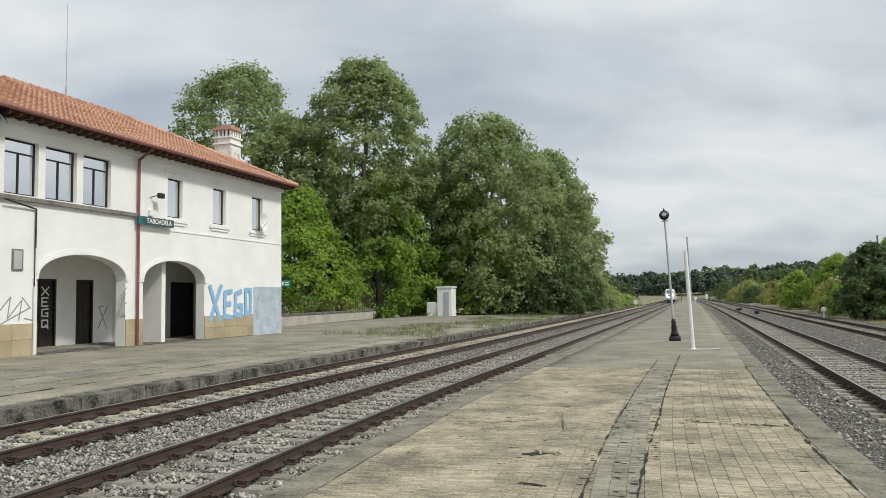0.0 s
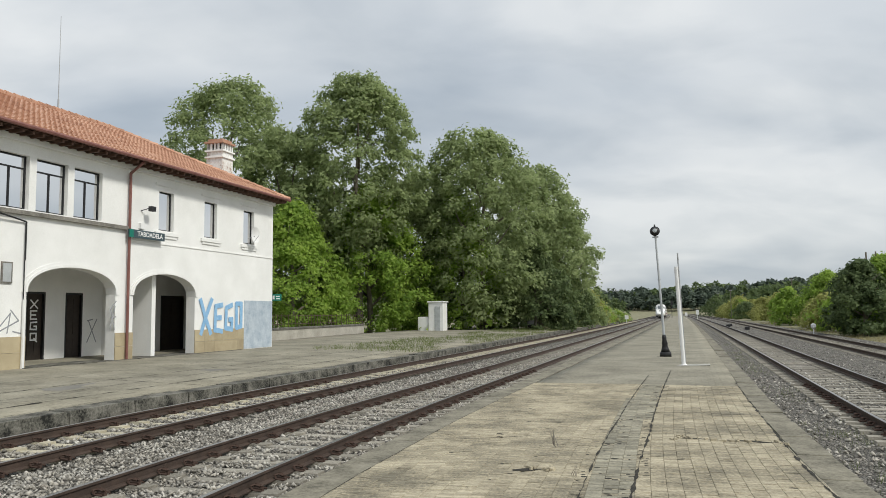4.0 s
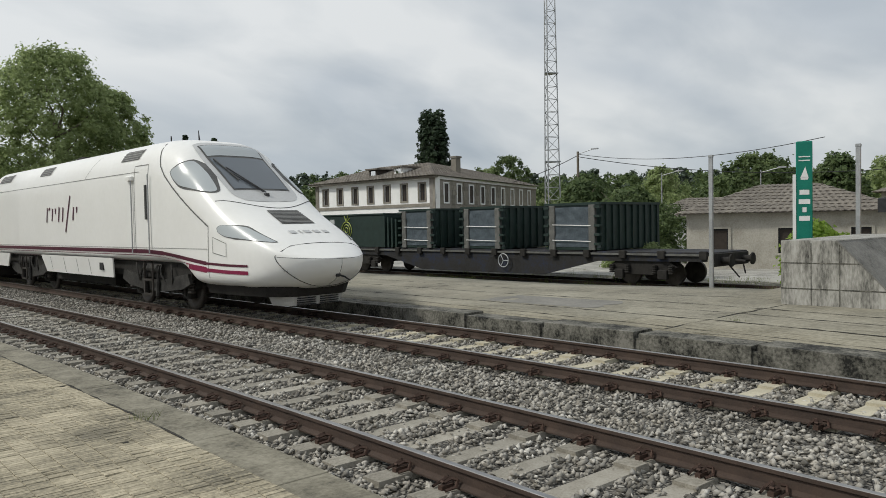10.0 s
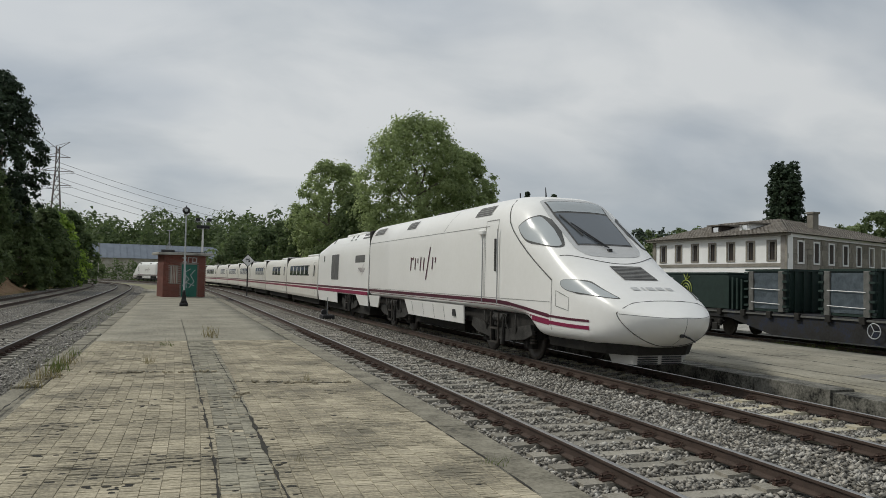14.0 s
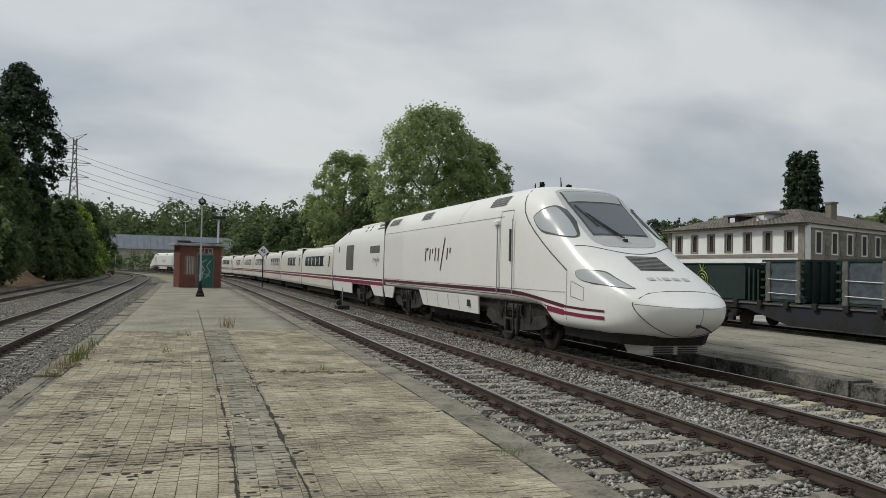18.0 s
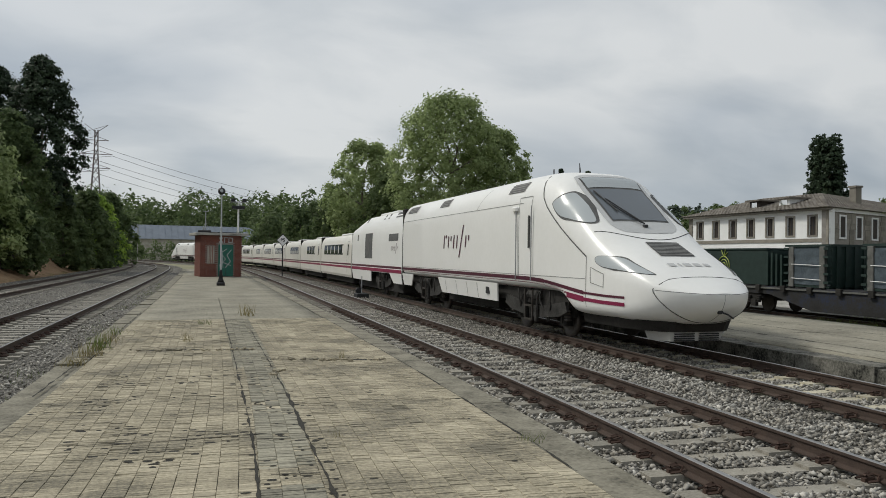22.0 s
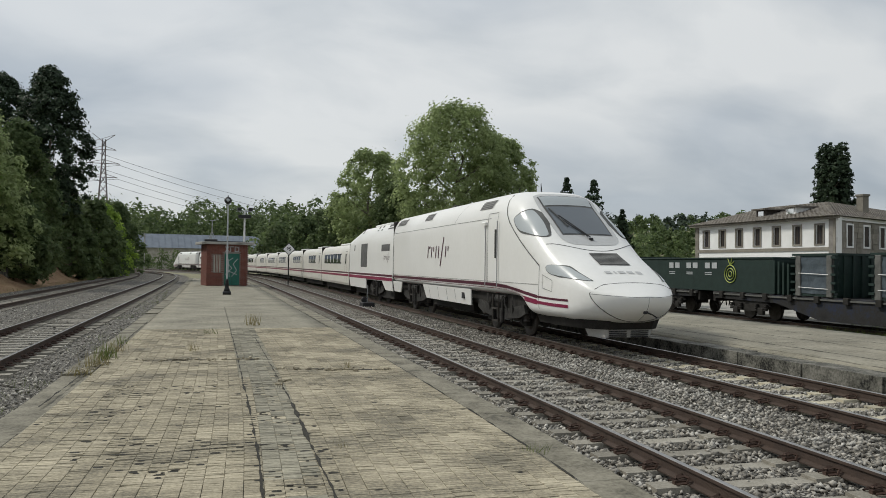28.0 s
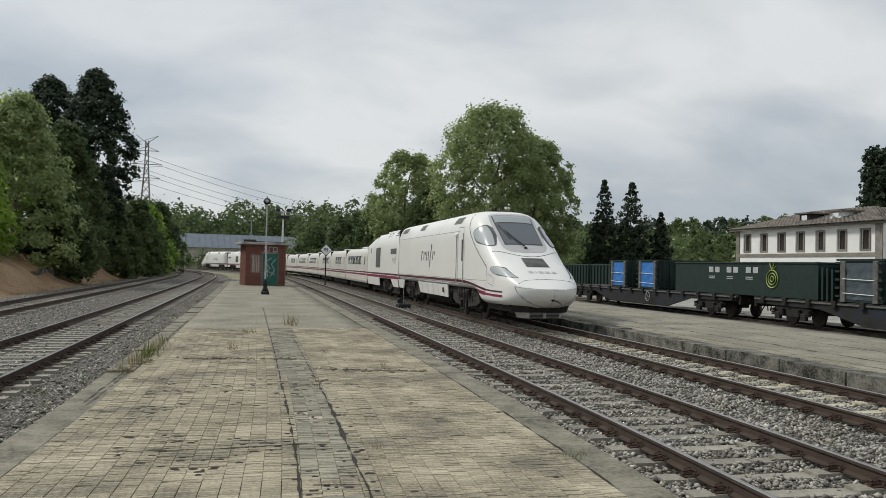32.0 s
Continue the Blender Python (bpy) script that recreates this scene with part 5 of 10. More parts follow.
spray("graffiti", [[(fo(1.35) + 0.6 * a, 0.95 + z) for a, z in st] for st in ([(0, 0), (.9, .95)], [(.85, 0), (.1, .9)], [(0, .9), (.5, .95)])], 0.05, Pb, station, M_greyspray, "grey cross scrawled under the arch", 0.012)
gd = [[(fo(-1.52) + 0.34 * a, 2.36 - 0.42 * k + 0.32 * z) for a, z in st] for k, ch in enumerate(([[(0, 1), (1, 0)], [(1, 1), (0, 0)]], [[(0.9, 1), (0.05, 1), (0.05, 0), (0.9, 0)], [(0.05, 0.5), (0.75, 0.5)]], [[(0.95, 0.95), (0.1, 0.9), (0.05, 0.1), (0.9, 0.05), (0.9, 0.45), (0.55, 0.45)]], [[(0.1, 0.1), (0.1, 0.9), (0.9, 0.9), (0.9, 0.1), (0.1, 0.1)], [(0.6, 0.3), (1, -0.1)]])) for st in ch]
spray("graffiti", gd, 0.06, Pb, station, M_whitepaint, "white scrawl on a door", -0.08)


# ---- the trains ----
M_plum = pbr("dark_plum_stripe", [(0.075, 0.012, 0.03), (0.10, 0.018, 0.04)], 0.35, fine=20, bump=0.0)
M_maroon = pbr("maroon_stripe", [(0.20, 0.014, 0.055), (0.26, 0.024, 0.075)], 0.35, fine=20, bump=0.0)
M_logo = pbr("plum_mark", [(0.06, 0.012, 0.03), (0.085, 0.018, 0.04)], 0.4, fine=20, bump=0.0)
M_under = pbr("underframe_grime", [(0.012, 0.011, 0.010), (0.035, 0.032, 0.028)], 0.8, 0.2, scale=5, fine=40, bump=0.3)
M_gear = pbr("grey_running_gear", [(0.014, 0.013, 0.012), (0.035, 0.033, 0.03), (0.07, 0.067, 0.062)], 0.7, 0.2, scale=4, fine=30, bump=0.3)
M_wheel = pbr("wheel_steel", [(0.05, 0.042, 0.036), (0.13, 0.12, 0.11)], 0.55, 0.7, fine=50, bump=0.1)
M_trainglass = glass("train_glass", (0.02, 0.026, 0.032), 0.06)
# the windscreen's grey-blue base colour carries part of the sky's reflection
M_windscreen = glass("sky_greyed_windscreen", (0.12, 0.135, 0.15), 0.08)
M_lens = glass("headlamp_lens", (0.40, 0.43, 0.44), 0.25)
M_seam = pbr("panel_seam", [(0.18, 0.18, 0.17), (0.25, 0.25, 0.24)], 0.6, fine=30, bump=0.0)
M_silver = pbr("satin_silver", [(0.50, 0.50, 0.49), (0.58, 0.58, 0.57)], 0.4, 0.2, fine=20, bump=0.0)
M_vent = pbr("vent_grille", [(0.06, 0.06, 0.06), (0.13, 0.13, 0.125)], 0.7, fine=40, bump=0.1)

NOSE = [  # y, half width, bottom, top, roundness above, roundness below, height of the widest line
    (0.12, 0.16, 1.17, 1.315, 1.5, 2.0, 1.29), (0.06, 0.40, 1.03, 1.345, 1.5, 2.1, 1.29), (-0.06, 0.60, 0.90, 1.40, 1.6, 2.2, 1.295), (-0.2, 0.77, 0.81, 1.465, 1.8, 2.3, 1.30), (-0.4, 0.95, 0.72, 1.55, 2.1, 2.5, 1.315),
    (-0.65, 1.10, 0.66, 1.66, 2.7, 2.9, 1.32), (-0.95, 1.21, 0.63, 1.80, 3.4, 3.4, 1.28), (-1.4, 1.31, 0.62, 2.01, 3.8, 4.2, 1.22), (-2.05, 1.38, 0.64, 2.31, 4.0, 5, 1.26), (-2.5, 1.41, 0.65, 2.56, 4.3, 6, 1.36), (-2.9, 1.43, 0.66, 2.82, 4.6, 7, 1.50),
    (-3.4, 1.45, 0.68, 3.18, 4.4, 8, 1.75), (-4.05, 1.46, 1.00, 3.64, 3.6, 8, 2.12), (-4.45, 1.465, 1.10, 3.95, 3.5, 9, 2.36), (-5.0, 1.47, 1.12, 4.13, 3.7, 9, 2.46), (-5.6, 1.475, 1.12, 4.19, 4.0, 9, 2.5), (-6.6, 1.48, 1.12, 4.20, 4.2, 9, 2.5), (-19.38, 1.48, 1.12, 4.20, 4.2, 9, 2.5)]


def smooth_rows(rows, step=0.02):
    """Rows drawn as smooth curves through their points, without overshoot."""
    x = np.array([-r[0] for r in rows])
    q = np.arange(x[0], x[-1] + step, step)
    out = []
    for k in range(1, len(rows[0])):
        y = np.array([r[k] for r in rows])
        d = np.diff(y) / np.diff(x)
        m = np.concatenate([[d[0]], np.where(d[1:] * d[:-1] > 0, 2 * d[1:] * d[:-1] / (d[1:] + d[:-1] + 1e-12), 0), [d[-1]]])
        i = np.clip(np.searchsorted(x, q) - 1, 0, len(x) - 2)
        h = x[i + 1] - x[i]
        t = np.clip((q - x[i]) / h, 0, 1)
        out.append((2 * t ** 3 - 3 * t ** 2 + 1) * y[i] + (t ** 3 - 2 * t ** 2 + t) * h * m[i] + (3 * t ** 2 - 2 * t ** 3) * y[i + 1] + (t ** 3 - t ** 2) * h * m[i + 1])
    return q, out


NOSE_Q, NOSE_C = smooth_rows(NOSE)


def nose_at(y):
    return [float(np.interp(-y, NOSE_Q, c)) for c in NOSE_C]


def body_x(y, z):
    """Half width of the body at height z."""
    w, zb, zt, nu, nl, zc = nose_at(y)
    if z >= zc:
        q, n = min(1.0, (z - zc) / (zt - zc)), nu
    else:
        q, n = min(1.0, (zc - z) / (zc - zb)), nl
    return w * max(0.0, 1 - q ** n) ** (1 / n)


def body_z(y, x):
    """Height of the top of the body at a half width x."""
    w, zb, zt, nu, nl, zc = nose_at(y)
    q = min(1.0, abs(x) / w)
    return zc + (zt - zc) * max(0.0, 1 - q ** nu) ** (1 / nu)


def body_loft():
    ys = [0.12, 0.10, 0.06, 0.02, -0.04, -0.11, -0.2, -0.3, -0.4, -0.52, -0.65, -0.8, -0.95, -1.15, -1.4, -1.6, -1.8, -2.05, -2.25, -2.5, -2.7, -2.9, -3.1, -3.25, -3.4, -3.5, -3.6, -3.7, -3.8, -3.9, -4.05, -4.25, -4.45, -4.7, -5.0, -5.3, -5.6, -6.1, -6.6, -7.5, -10, -13, -16, -19.38]
    g, n = Geo(), 64
    for y in ys:
        w, zb, zt, nu, nl, zc = nose_at(y)
        for i in range(n):
            a = 2 * math.pi * i / n
            c, s = math.cos(a), math.sin(a)
            e = nu if s >= 0 else nl
            x = w * math.copysign(abs(c) ** (2 / e), c)
            z = zc + ((zt - zc) if s >= 0 else (zc - zb)) * math.copysign(abs(s) ** (2 / e), s)
            g.v.append((x, y, z))
    g.f = [(k * n + i, k * n + (i + 1) % n, (k + 1) * n + (i + 1) % n, (k + 1) * n + i) for k in range(len(ys) - 1) for i in range(n)]
    g.f += [tuple(range(n)), tuple((len(ys) - 1) * n + i for i in range(n - 1, -1, -1))]
    return g


def rounded(pts, n=6):
    """A closed outline smoothed through its corner points."""
    out, k = [], len(pts)
    for i in range(k):
        a, b, c, d = (Vector(pts[(i + j) % k]) for j in (-1, 0, 1, 2))
        for u in range(n):
            t = u / n
            p = 0.5 * (2 * b + (c - a) * t + (2 * a - 5 * b + 4 * c - d) * t * t + (3 * b - a - 3 * c + d) * t ** 3)
            out.append(p.lerp(b.lerp(c, t), 0.35))
    return out


def disc(pts, place, grow=0.0, rings=7):
    """A patch inside an outline, laid on a curved surface by place(u, v)."""
    o = rounded(pts)
    c = sum(o, Vector((0, 0))) / len(o)
    g, n = Geo(), len(o)
    g.v.append(place(c[0], c[1]))
    for r in range(1, rings + 1):
        for p in o:
            d = p - c
            q = c + d * (r / rings) * (1 + grow / max(0.05, d.length))
            g.v.append(place(q[0], q[1]))
    g.f = [(0, 1 + i, 1 + (i + 1) % n) for i in range(n)]
    g.f += [(1 + r * n + i, 1 + (r + 1) * n + i, 1 + (r + 1) * n + (i + 1) % n, 1 + r * n + (i + 1) % n) for r in range(rings - 1) for i in range(n)]
    return g


def on_side(sd, lift):
    return lambda y, z: (sd * (body_x(y, z) + lift), y, z + lift * 0.5)


def on_top(lift):
    return lambda x, y: (x, y + lift * 0.6, body_z(y, x) + lift)


def top_line(pts, w, lift=0.006):
    """A narrow line over the bonnet through (x, y) points."""
    g = Geo()
    for p, q in zip(pts, pts[1:]):
        g.tube((p[0], p[1], body_z(p[1], p[0]) + lift - w / 2), (q[0], q[1], body_z(q[1], q[0]) + lift - w / 2), w, n=5, caps=False)
    return g


def side_patch(corners, side, lift=0.006, nu=10, nv=6, fx=None):
    """A patch on the body's side from four (y, z) corners."""
    f = fx or body_x
    g = Geo()
    (a, b, c, d) = [Vector(p) for p in corners]
    for j in range(nv + 1):
        for i in range(nu + 1):
            p = a.lerp(b, i / nu).lerp(d.lerp(c, i / nu), j / nv)
            g.v.append((side * (f(p[0], p[1]) + lift), p[0], p[1]))
    g.f = [(j * (nu + 1) + i, j * (nu + 1) + i + 1, (j + 1) * (nu + 1) + i + 1, (j + 1) * (nu + 1) + i) for j in range(nv) for i in range(nu)]
    return g


def top_patch(corners, lift=0.008, nu=12, nv=8):
    """A patch on the top of the nose from four (x, y) corners."""
    g = Geo()
    (a, b, c, d) = [Vector(p) for p in corners]
    for j in range(nv + 1):
        for i in range(nu + 1):
            p = a.lerp(b, i / nu).lerp(d.lerp(c, i / nu), j / nv)
            g.v.append((p[0], p[1] + lift * 0.6, body_z(p[1], p[0]) + lift))
    g.f = [(j * (nu + 1) + i, j * (nu + 1) + i + 1, (j + 1) * (nu + 1) + i + 1, (j + 1) * (nu + 1) + i) for j in range(nv) for i in range(nu)]
    return g


def ribbon(pts, side, w, lift=0.009, fx=None):
    """A line on the body's side through (y, z) points."""
    f = fx or body_x
    g = Geo()
    dense = []
    for (y0, z0), (y1, z1) in zip(pts, pts[1:]):
        n = max(1, int(math.hypot(y1 - y0, z1 - z0) / 0.15))
        dense += [(y0 + (y1 - y0) * i / n, z0 + (z1 - z0) * i / n) for i in range(n)]
    dense.append(pts[-1])
    for k, (y, z) in enumerate(dense):
        y2, z2 = dense[min(k + 1, len(dense) - 1)]
        y1, z1 = dense[max(k - 1, 0)]
        l = math.hypot(y2 - y1, z2 - z1) or 1
        ny, nz = -(z2 - z1) / l * w / 2, (y2 - y1) / l * w / 2
        for q in (-1, 1):
            g.v.append((side * (f(y + q * ny, z + q * nz) + lift), y + q * ny, z + q * nz))
    g.f = [(2 * i, 2 * i + 2, 2 * i + 3, 2 * i + 1) for i in range(len(dense) - 1)]
    return g


def bogie(parent, yc, base=2.4, wheel_r=0.43):
    g = Geo().cbox(-1.05, -0.9, yc - base / 2 - 0.5, yc + base / 2 + 0.5, 0.52, 0.78, 0.03).cbox(0.9, 1.05, yc - base / 2 - 0.5, yc + base / 2 + 0.5, 0.52, 0.78, 0.03)
    g.box(-1.0, 1.0, yc - 0.25, yc + 0.25, 0.5, 0.85)
    b = part("bogie", g, M_under, parent, "black running gear with coil springs")
    for sx in (-1, 1):
        x = sx * 1.2
        part("side_frame", Geo().slab([(x, yc - base / 2 - 0.62, 0.66), (x, yc - base / 2 - 0.2, 0.52), (x, yc - 0.5, 0.42), (x, yc + 0.5, 0.42), (x, yc + base / 2 + 0.2, 0.52), (x, yc + base / 2 + 0.62, 0.66), (x, yc + base / 2 + 0.5, 0.9), (x, yc + 0.4, 0.7), (x, yc - 0.4, 0.7), (x, yc - base / 2 - 0.5, 0.9)], (sx * 0.08, 0, 0)), M_gear, b, "grimy cast side frame")
        part("air_tank", Geo().tube((sx * 1.22, yc - 0.42, 0.98), (sx * 1.22, yc + 0.42, 0.98), 0.12, n=10), M_gear, b)
        for dy in (-0.32, 0.3):
            part("lateral_damper", Geo().tube((sx * 1.32, yc + dy, 0.30), (sx * 1.32, yc + dy * 1.1, 0.72), 0.06, n=8).tube((sx * 1.32, yc + dy * 1.1, 0.72), (sx * 1.32, yc + dy * 1.15, 1.08), 0.035, n=8), M_gear, b)
        part("step_frame", Geo().beam((sx * 1.40, yc - 0.26, 1.12), (sx * 1.40, yc - 0.26, 0.32), 0.04).beam((sx * 1.40, yc + 0.22, 1.12), (sx * 1.40, yc + 0.22, 0.32), 0.04).beam((sx * 1.40, yc - 0.26, 0.34), (sx * 1.40, yc + 0.22, 0.34), 0.05).beam((sx * 1.40, yc - 0.26, 0.70), (sx * 1.40, yc + 0.22, 0.70), 0.05), M_wheel, b)
        for dy in (-0.95, -0.62, 0.6, 0.92):
            pts = [Vector((sx * (1.27 + 0.05 * math.sin(5 * q)), yc + dy * base / 2.6 + 0.16 * math.sin(4 * q + dy * 7), 1.1 - 0.75 * q)) for q in np.linspace(0, 1, 7)]
            gh = Geo()
            for p, q in zip(pts, pts[1:]):
                gh.tube(p, q, 0.022, n=5, caps=False)
            part("hose", gh, M_gear, b)
    for y in (yc - base / 2, yc + base / 2):
        for sx in (-1, 1):
            w = Geo()
            w.turn([(wheel_r - 0.02, -0.055), (wheel_r, -0.05), (wheel_r, 0.05), (wheel_r - 0.09, 0.06), (wheel_r - 0.12, 0.03), (0.16, 0.035), (0.12, 0.09), (0.02, 0.09)], n=24)
            me = w.mesh("wheel", True)
            ob = part("wheel", me, M_wheel, b)
            ob.matrix_basis = Matrix.Translation((sx * 0.84, y, wheel_r)) @ Matrix.Rotation(radians(90 * sx), 4, "Y")
            part("axle_box", Geo().cbox(sx * 0.98 - 0.12, sx * 0.98 + 0.12, y - 0.17, y + 0.17, 0.28, 0.6, 0.04), M_under, b)
            for dy in (-0.33, 0.33):
                sp = Geo()
                for k in range(5):
                    sp.turn([(0.085, 0), (0.1, 0.03), (0.085, 0.06)], (sx * 1.1, y + dy, 0.42 + k * 0.075), 8)
                part("spring", sp, M_wheel, b)
            part("damper", Geo().tube((sx * 1.16, y + 0.1, 0.35), (sx * 1.16, y + 0.16, 1.0), 0.035, n=6).tube((sx * 1.16, y - 0.1, 0.55), (sx * 1.18, y - 0.2, 1.12), 0.03, n=6), M_under, b)
        part("axle", Geo().tube((-0.9, y, wheel_r), (0.9, y, wheel_r), 0.08), M_wheel, b)
    return b


def word_bars(parent, yc, zc, size, fx, side, name="brand_mark", label="plum-coloured wordmark on the side"):
    """The wordmark reduced to plain slanted bars, rings and one long stroke."""
    g = Geo()
    u = size

    def stroke(pts, w):
        h = ribbon([(yc + side * (a + 0.10 * (b - 0.5) - 1.45) * u * 2.2, zc + (b - 0.5) * u * 1.05) for a, b in pts], side, u * w, 0.012, fx)
        g.add(h.v, h.f)
    stroke([(0.06, 0), (0.06, 1)], 0.2)
    stroke([(0.2, 0.84), (0.34, 0.94)], 0.2)
    stroke([(0.58, 0.08), (0.58, 0.92)], 0.2)
    stroke([(0.86, 0.55), (0.86, 0.92)], 0.2)
    stroke([(1.2, 0), (1.2, 1)], 0.2)
    stroke([(1.56, 0), (1.56, 0.95)], 0.2)
    stroke([(1.9, -0.66), (2.02, 0.5), (2.14, 1.66)], 0.19)
    stroke([(2.5, 0.08), (2.5, 0.92)], 0.2)
    stroke([(2.78, 0.55), (2.78, 0.92)], 0.2)
    return part(name, g, M_logo, parent, label)


def power_car(name, m, lead=True):
    root = thing(name, m, "white high-speed power car with a sloping nose and maroon stripes", "train", "cars of the standing train")
    body = part("body", body_loft(), M_trainwhite, root, smooth=True, fix=True)
    for sd in (1, -1):
        # a dark plum stripe over a wide maroon one, both dipping to the nose
        for mat, c, w in ((M_plum, [(-19.36, 1.415), (-12, 1.415), (-7.0, 1.415), (-5.9, 1.41), (-5.0, 1.375), (-4.0, 1.29), (-2.9, 1.185)], 0.10), (M_maroon, [(-19.36, 1.245), (-12, 1.245), (-7.0, 1.245), (-5.9, 1.24), (-5.0, 1.205), (-4.2, 1.14), (-2.9, 1.04)], 0.155)):
            part("stripe", ribbon(c[:5], sd, w, 0.010), mat, body)
            part("stripe", ribbon(c[4:], sd, w * 0.82, 0.010), mat, body)
            part("stripe", ribbon([c[-1], (-2.1, c[-1][1] - 0.025), (-1.36, c[-1][1] - 0.03)], sd, w * 0.5, 0.010), mat, body)
        part("seam", ribbon([(-19.36, 1.50), (-7, 1.50), (-2.85, 1.50)], sd, 0.010, 0.008), M_seam, body)
        part("seam", ribbon([(-19.36, 3.40), (-6.3, 3.40)], sd, 0.014, 0.008), M_seam, body)
        # the seam that parts cab and body, sweeping forward
        sweep = [(-5.45, 4.05), (-5.25, 3.72), (-5.1, 3.46), (-4.85, 3.22), (-4.47, 2.95), (-4.04, 2.67), (-3.6, 2.42), (-3.21, 2.21), (-2.8, 1.99)]
        part("seam", ribbon(sweep, sd, 0.035, 0.008), M_vent, body)
        part("seam", ribbon([(-2.8, 1.99), (-2.82, 0.72)], sd, 0.016, 0.008), M_seam, body)
        win = [(-4.56, 3.28), (-4.36, 3.09), (-4.08, 2.94), (-3.6, 2.85), (-3.06, 2.76), (-3.0, 2.81), (-3.5, 3.18), (-4.03, 3.49), (-4.15, 3.52), (-4.34, 3.43)]
        part("cab_side_window", disc(win, on_side(sd, 0.02)), M_lens, body, "grey cab side window", True)
        part("window_rim", disc(win, on_side(sd, 0.010), 0.05), M_vent, body, smooth=True)
        # headlamp
        lamp = [(-2.44, 1.95), (-2.38, 1.85), (-2.12, 1.765), (-1.6, 1.715), (-0.88, 1.645), (-0.84, 1.66), (-1.25, 1.82), (-1.62, 1.95), (-2.0, 1.995), (-2.33, 2.0)]
        part("headlamp", disc(lamp, on_side(sd, 0.018)), M_lens, body, "long swept headlamp lens", True)
        part("lamp_rim", disc(lamp, on_side(sd, 0.010), 0.028), M_vent, body, smooth=True)
        # doors with rails
        for y0, y1 in ((-6.55, -5.75),):
            part("cab_door", ribbon([(y0, 1.42), (y0, 3.55), (y1, 3.55), (y1, 1.42)], sd, 0.02, 0.008), M_seam, body)
            for y, z0 in ((y0 - 0.12, 1.35), (y1 + 0.1, 1.35)):
                part("handrail", Geo().tube((sd * 1.52, y, z0), (sd * 1.52, y, 3.3), 0.018, n=6), M_galv, body)
            part("handle", Geo().tube((sd * 1.5, y1 - 0.1, 2.2), (sd * 1.5, y1 - 0.1, 3.05), 0.03, n=6), M_vent, body)
            part("mirror", Geo().cbox(sd * 1.5 - 0.06, sd * 1.5 + 0.06, y0 - 0.4, y0 - 0.05, 3.2, 3.32, 0.03), M_trainwhite, body)
        # skirt between the bogies, front and rear skirts
        for y0, y1, z0 in ((-14.1, -8.13, 0.67), (-19.42, -17.6, 0.72)):
            g = Geo().slab([(sd * 1.36, y0 + 0.3 * (y1 > -10), z0), (sd * 1.36, y1 - (0.15 if y1 > -10 else 0.55), z0), (sd * 1.44, y1, 1.2), (sd * 1.44, y0, 1.2)], (sd * 0.04, 0, 0))
            sk = part("skirt", g, M_trainwhite, body)
            if y1 - y0 > 3:
                for y in (-13.2, -12.0, -10.9, -9.9):
                    part("seam", Geo().slab([(sd * 1.404, y, z0 + 0.03), (sd * 1.404, y + 0.015, z0 + 0.03), (sd * 1.483, y + 0.015, 1.15), (sd * 1.483, y, 1.15)], (sd * 0.003, 0, 0)), M_seam, sk)
                part("socket", Geo().box(sd * 1.40 - 0.07, sd * 1.40 + 0.07, -9.1, -8.85, 0.86, 1.06), M_dark, sk)
        # roof-slope intakes
        for y0, y1 in ((-7.55, -6.45), (-14.25, -13.2), (-18.9, -17.5)):
            part("roof_vent", side_patch([(y0, 3.72), (y1, 3.72), (y1 + 0.15, 3.98), (y0 + 0.15, 3.98)], sd, 0.012), M_vent, body)
            for k in range(4):
                part("vent_slat", ribbon([(y0 + 0.05, 3.75 + 0.065 * k), (y1 + 0.1, 3.75 + 0.065 * k)], sd, 0.02, 0.018), M_seam, body)
        part("seam", ribbon([(-10.0, 3.42), (-9.2, 4.0)], sd, 0.012, 0.009), M_seam, body)
        word_bars(body, -12.0, 2.46, 0.44, body_x, sd)
        part("hatch", ribbon([(-2.62, 1.42), (-2.62, 1.76), (-2.1, 1.62), (-2.1, 1.34), (-2.62, 1.42)], sd, 0.015, 0.008), M_seam, body)
    # windscreen, wiper, bonnet lid
    part("screen_surround", disc([(-0.60, -2.50), (0.0, -2.44), (0.60, -2.50), (0.84, -2.78), (0.88, -3.6), (0.84, -4.62), (0.0, -4.68), (-0.84, -4.62), (-0.88, -3.6), (-0.84, -2.78)], on_top(0.006), 0, 12), M_silver, body, "satin silver windscreen surround", True)
    part("windscreen", top_patch([(-0.70, -2.92), (0.70, -2.92), (0.72, -4.04), (-0.72, -4.04)], 0.018), M_windscreen, body, "large raked windscreen", True)
    part("windscreen", top_patch([(-0.73, -4.10), (0.73, -4.10), (0.76, -4.46), (-0.76, -4.46)], 0.018), M_lens, body, "grey glass strip over the windscreen", True)
    part("screen_rim", top_patch([(-0.73, -2.88), (0.73, -2.88), (0.79, -4.50), (-0.79, -4.50)], 0.012), M_vent, body, smooth=True)
    part("bonnet_seam", top_line([(x, -2.18 - 0.57 * (x / 1.2) ** 2) for x in np.linspace(-1.24, 1.24, 21)], 0.012), M_vent, body)
    zw = lambda y, x: body_z(y, x) + 0.06
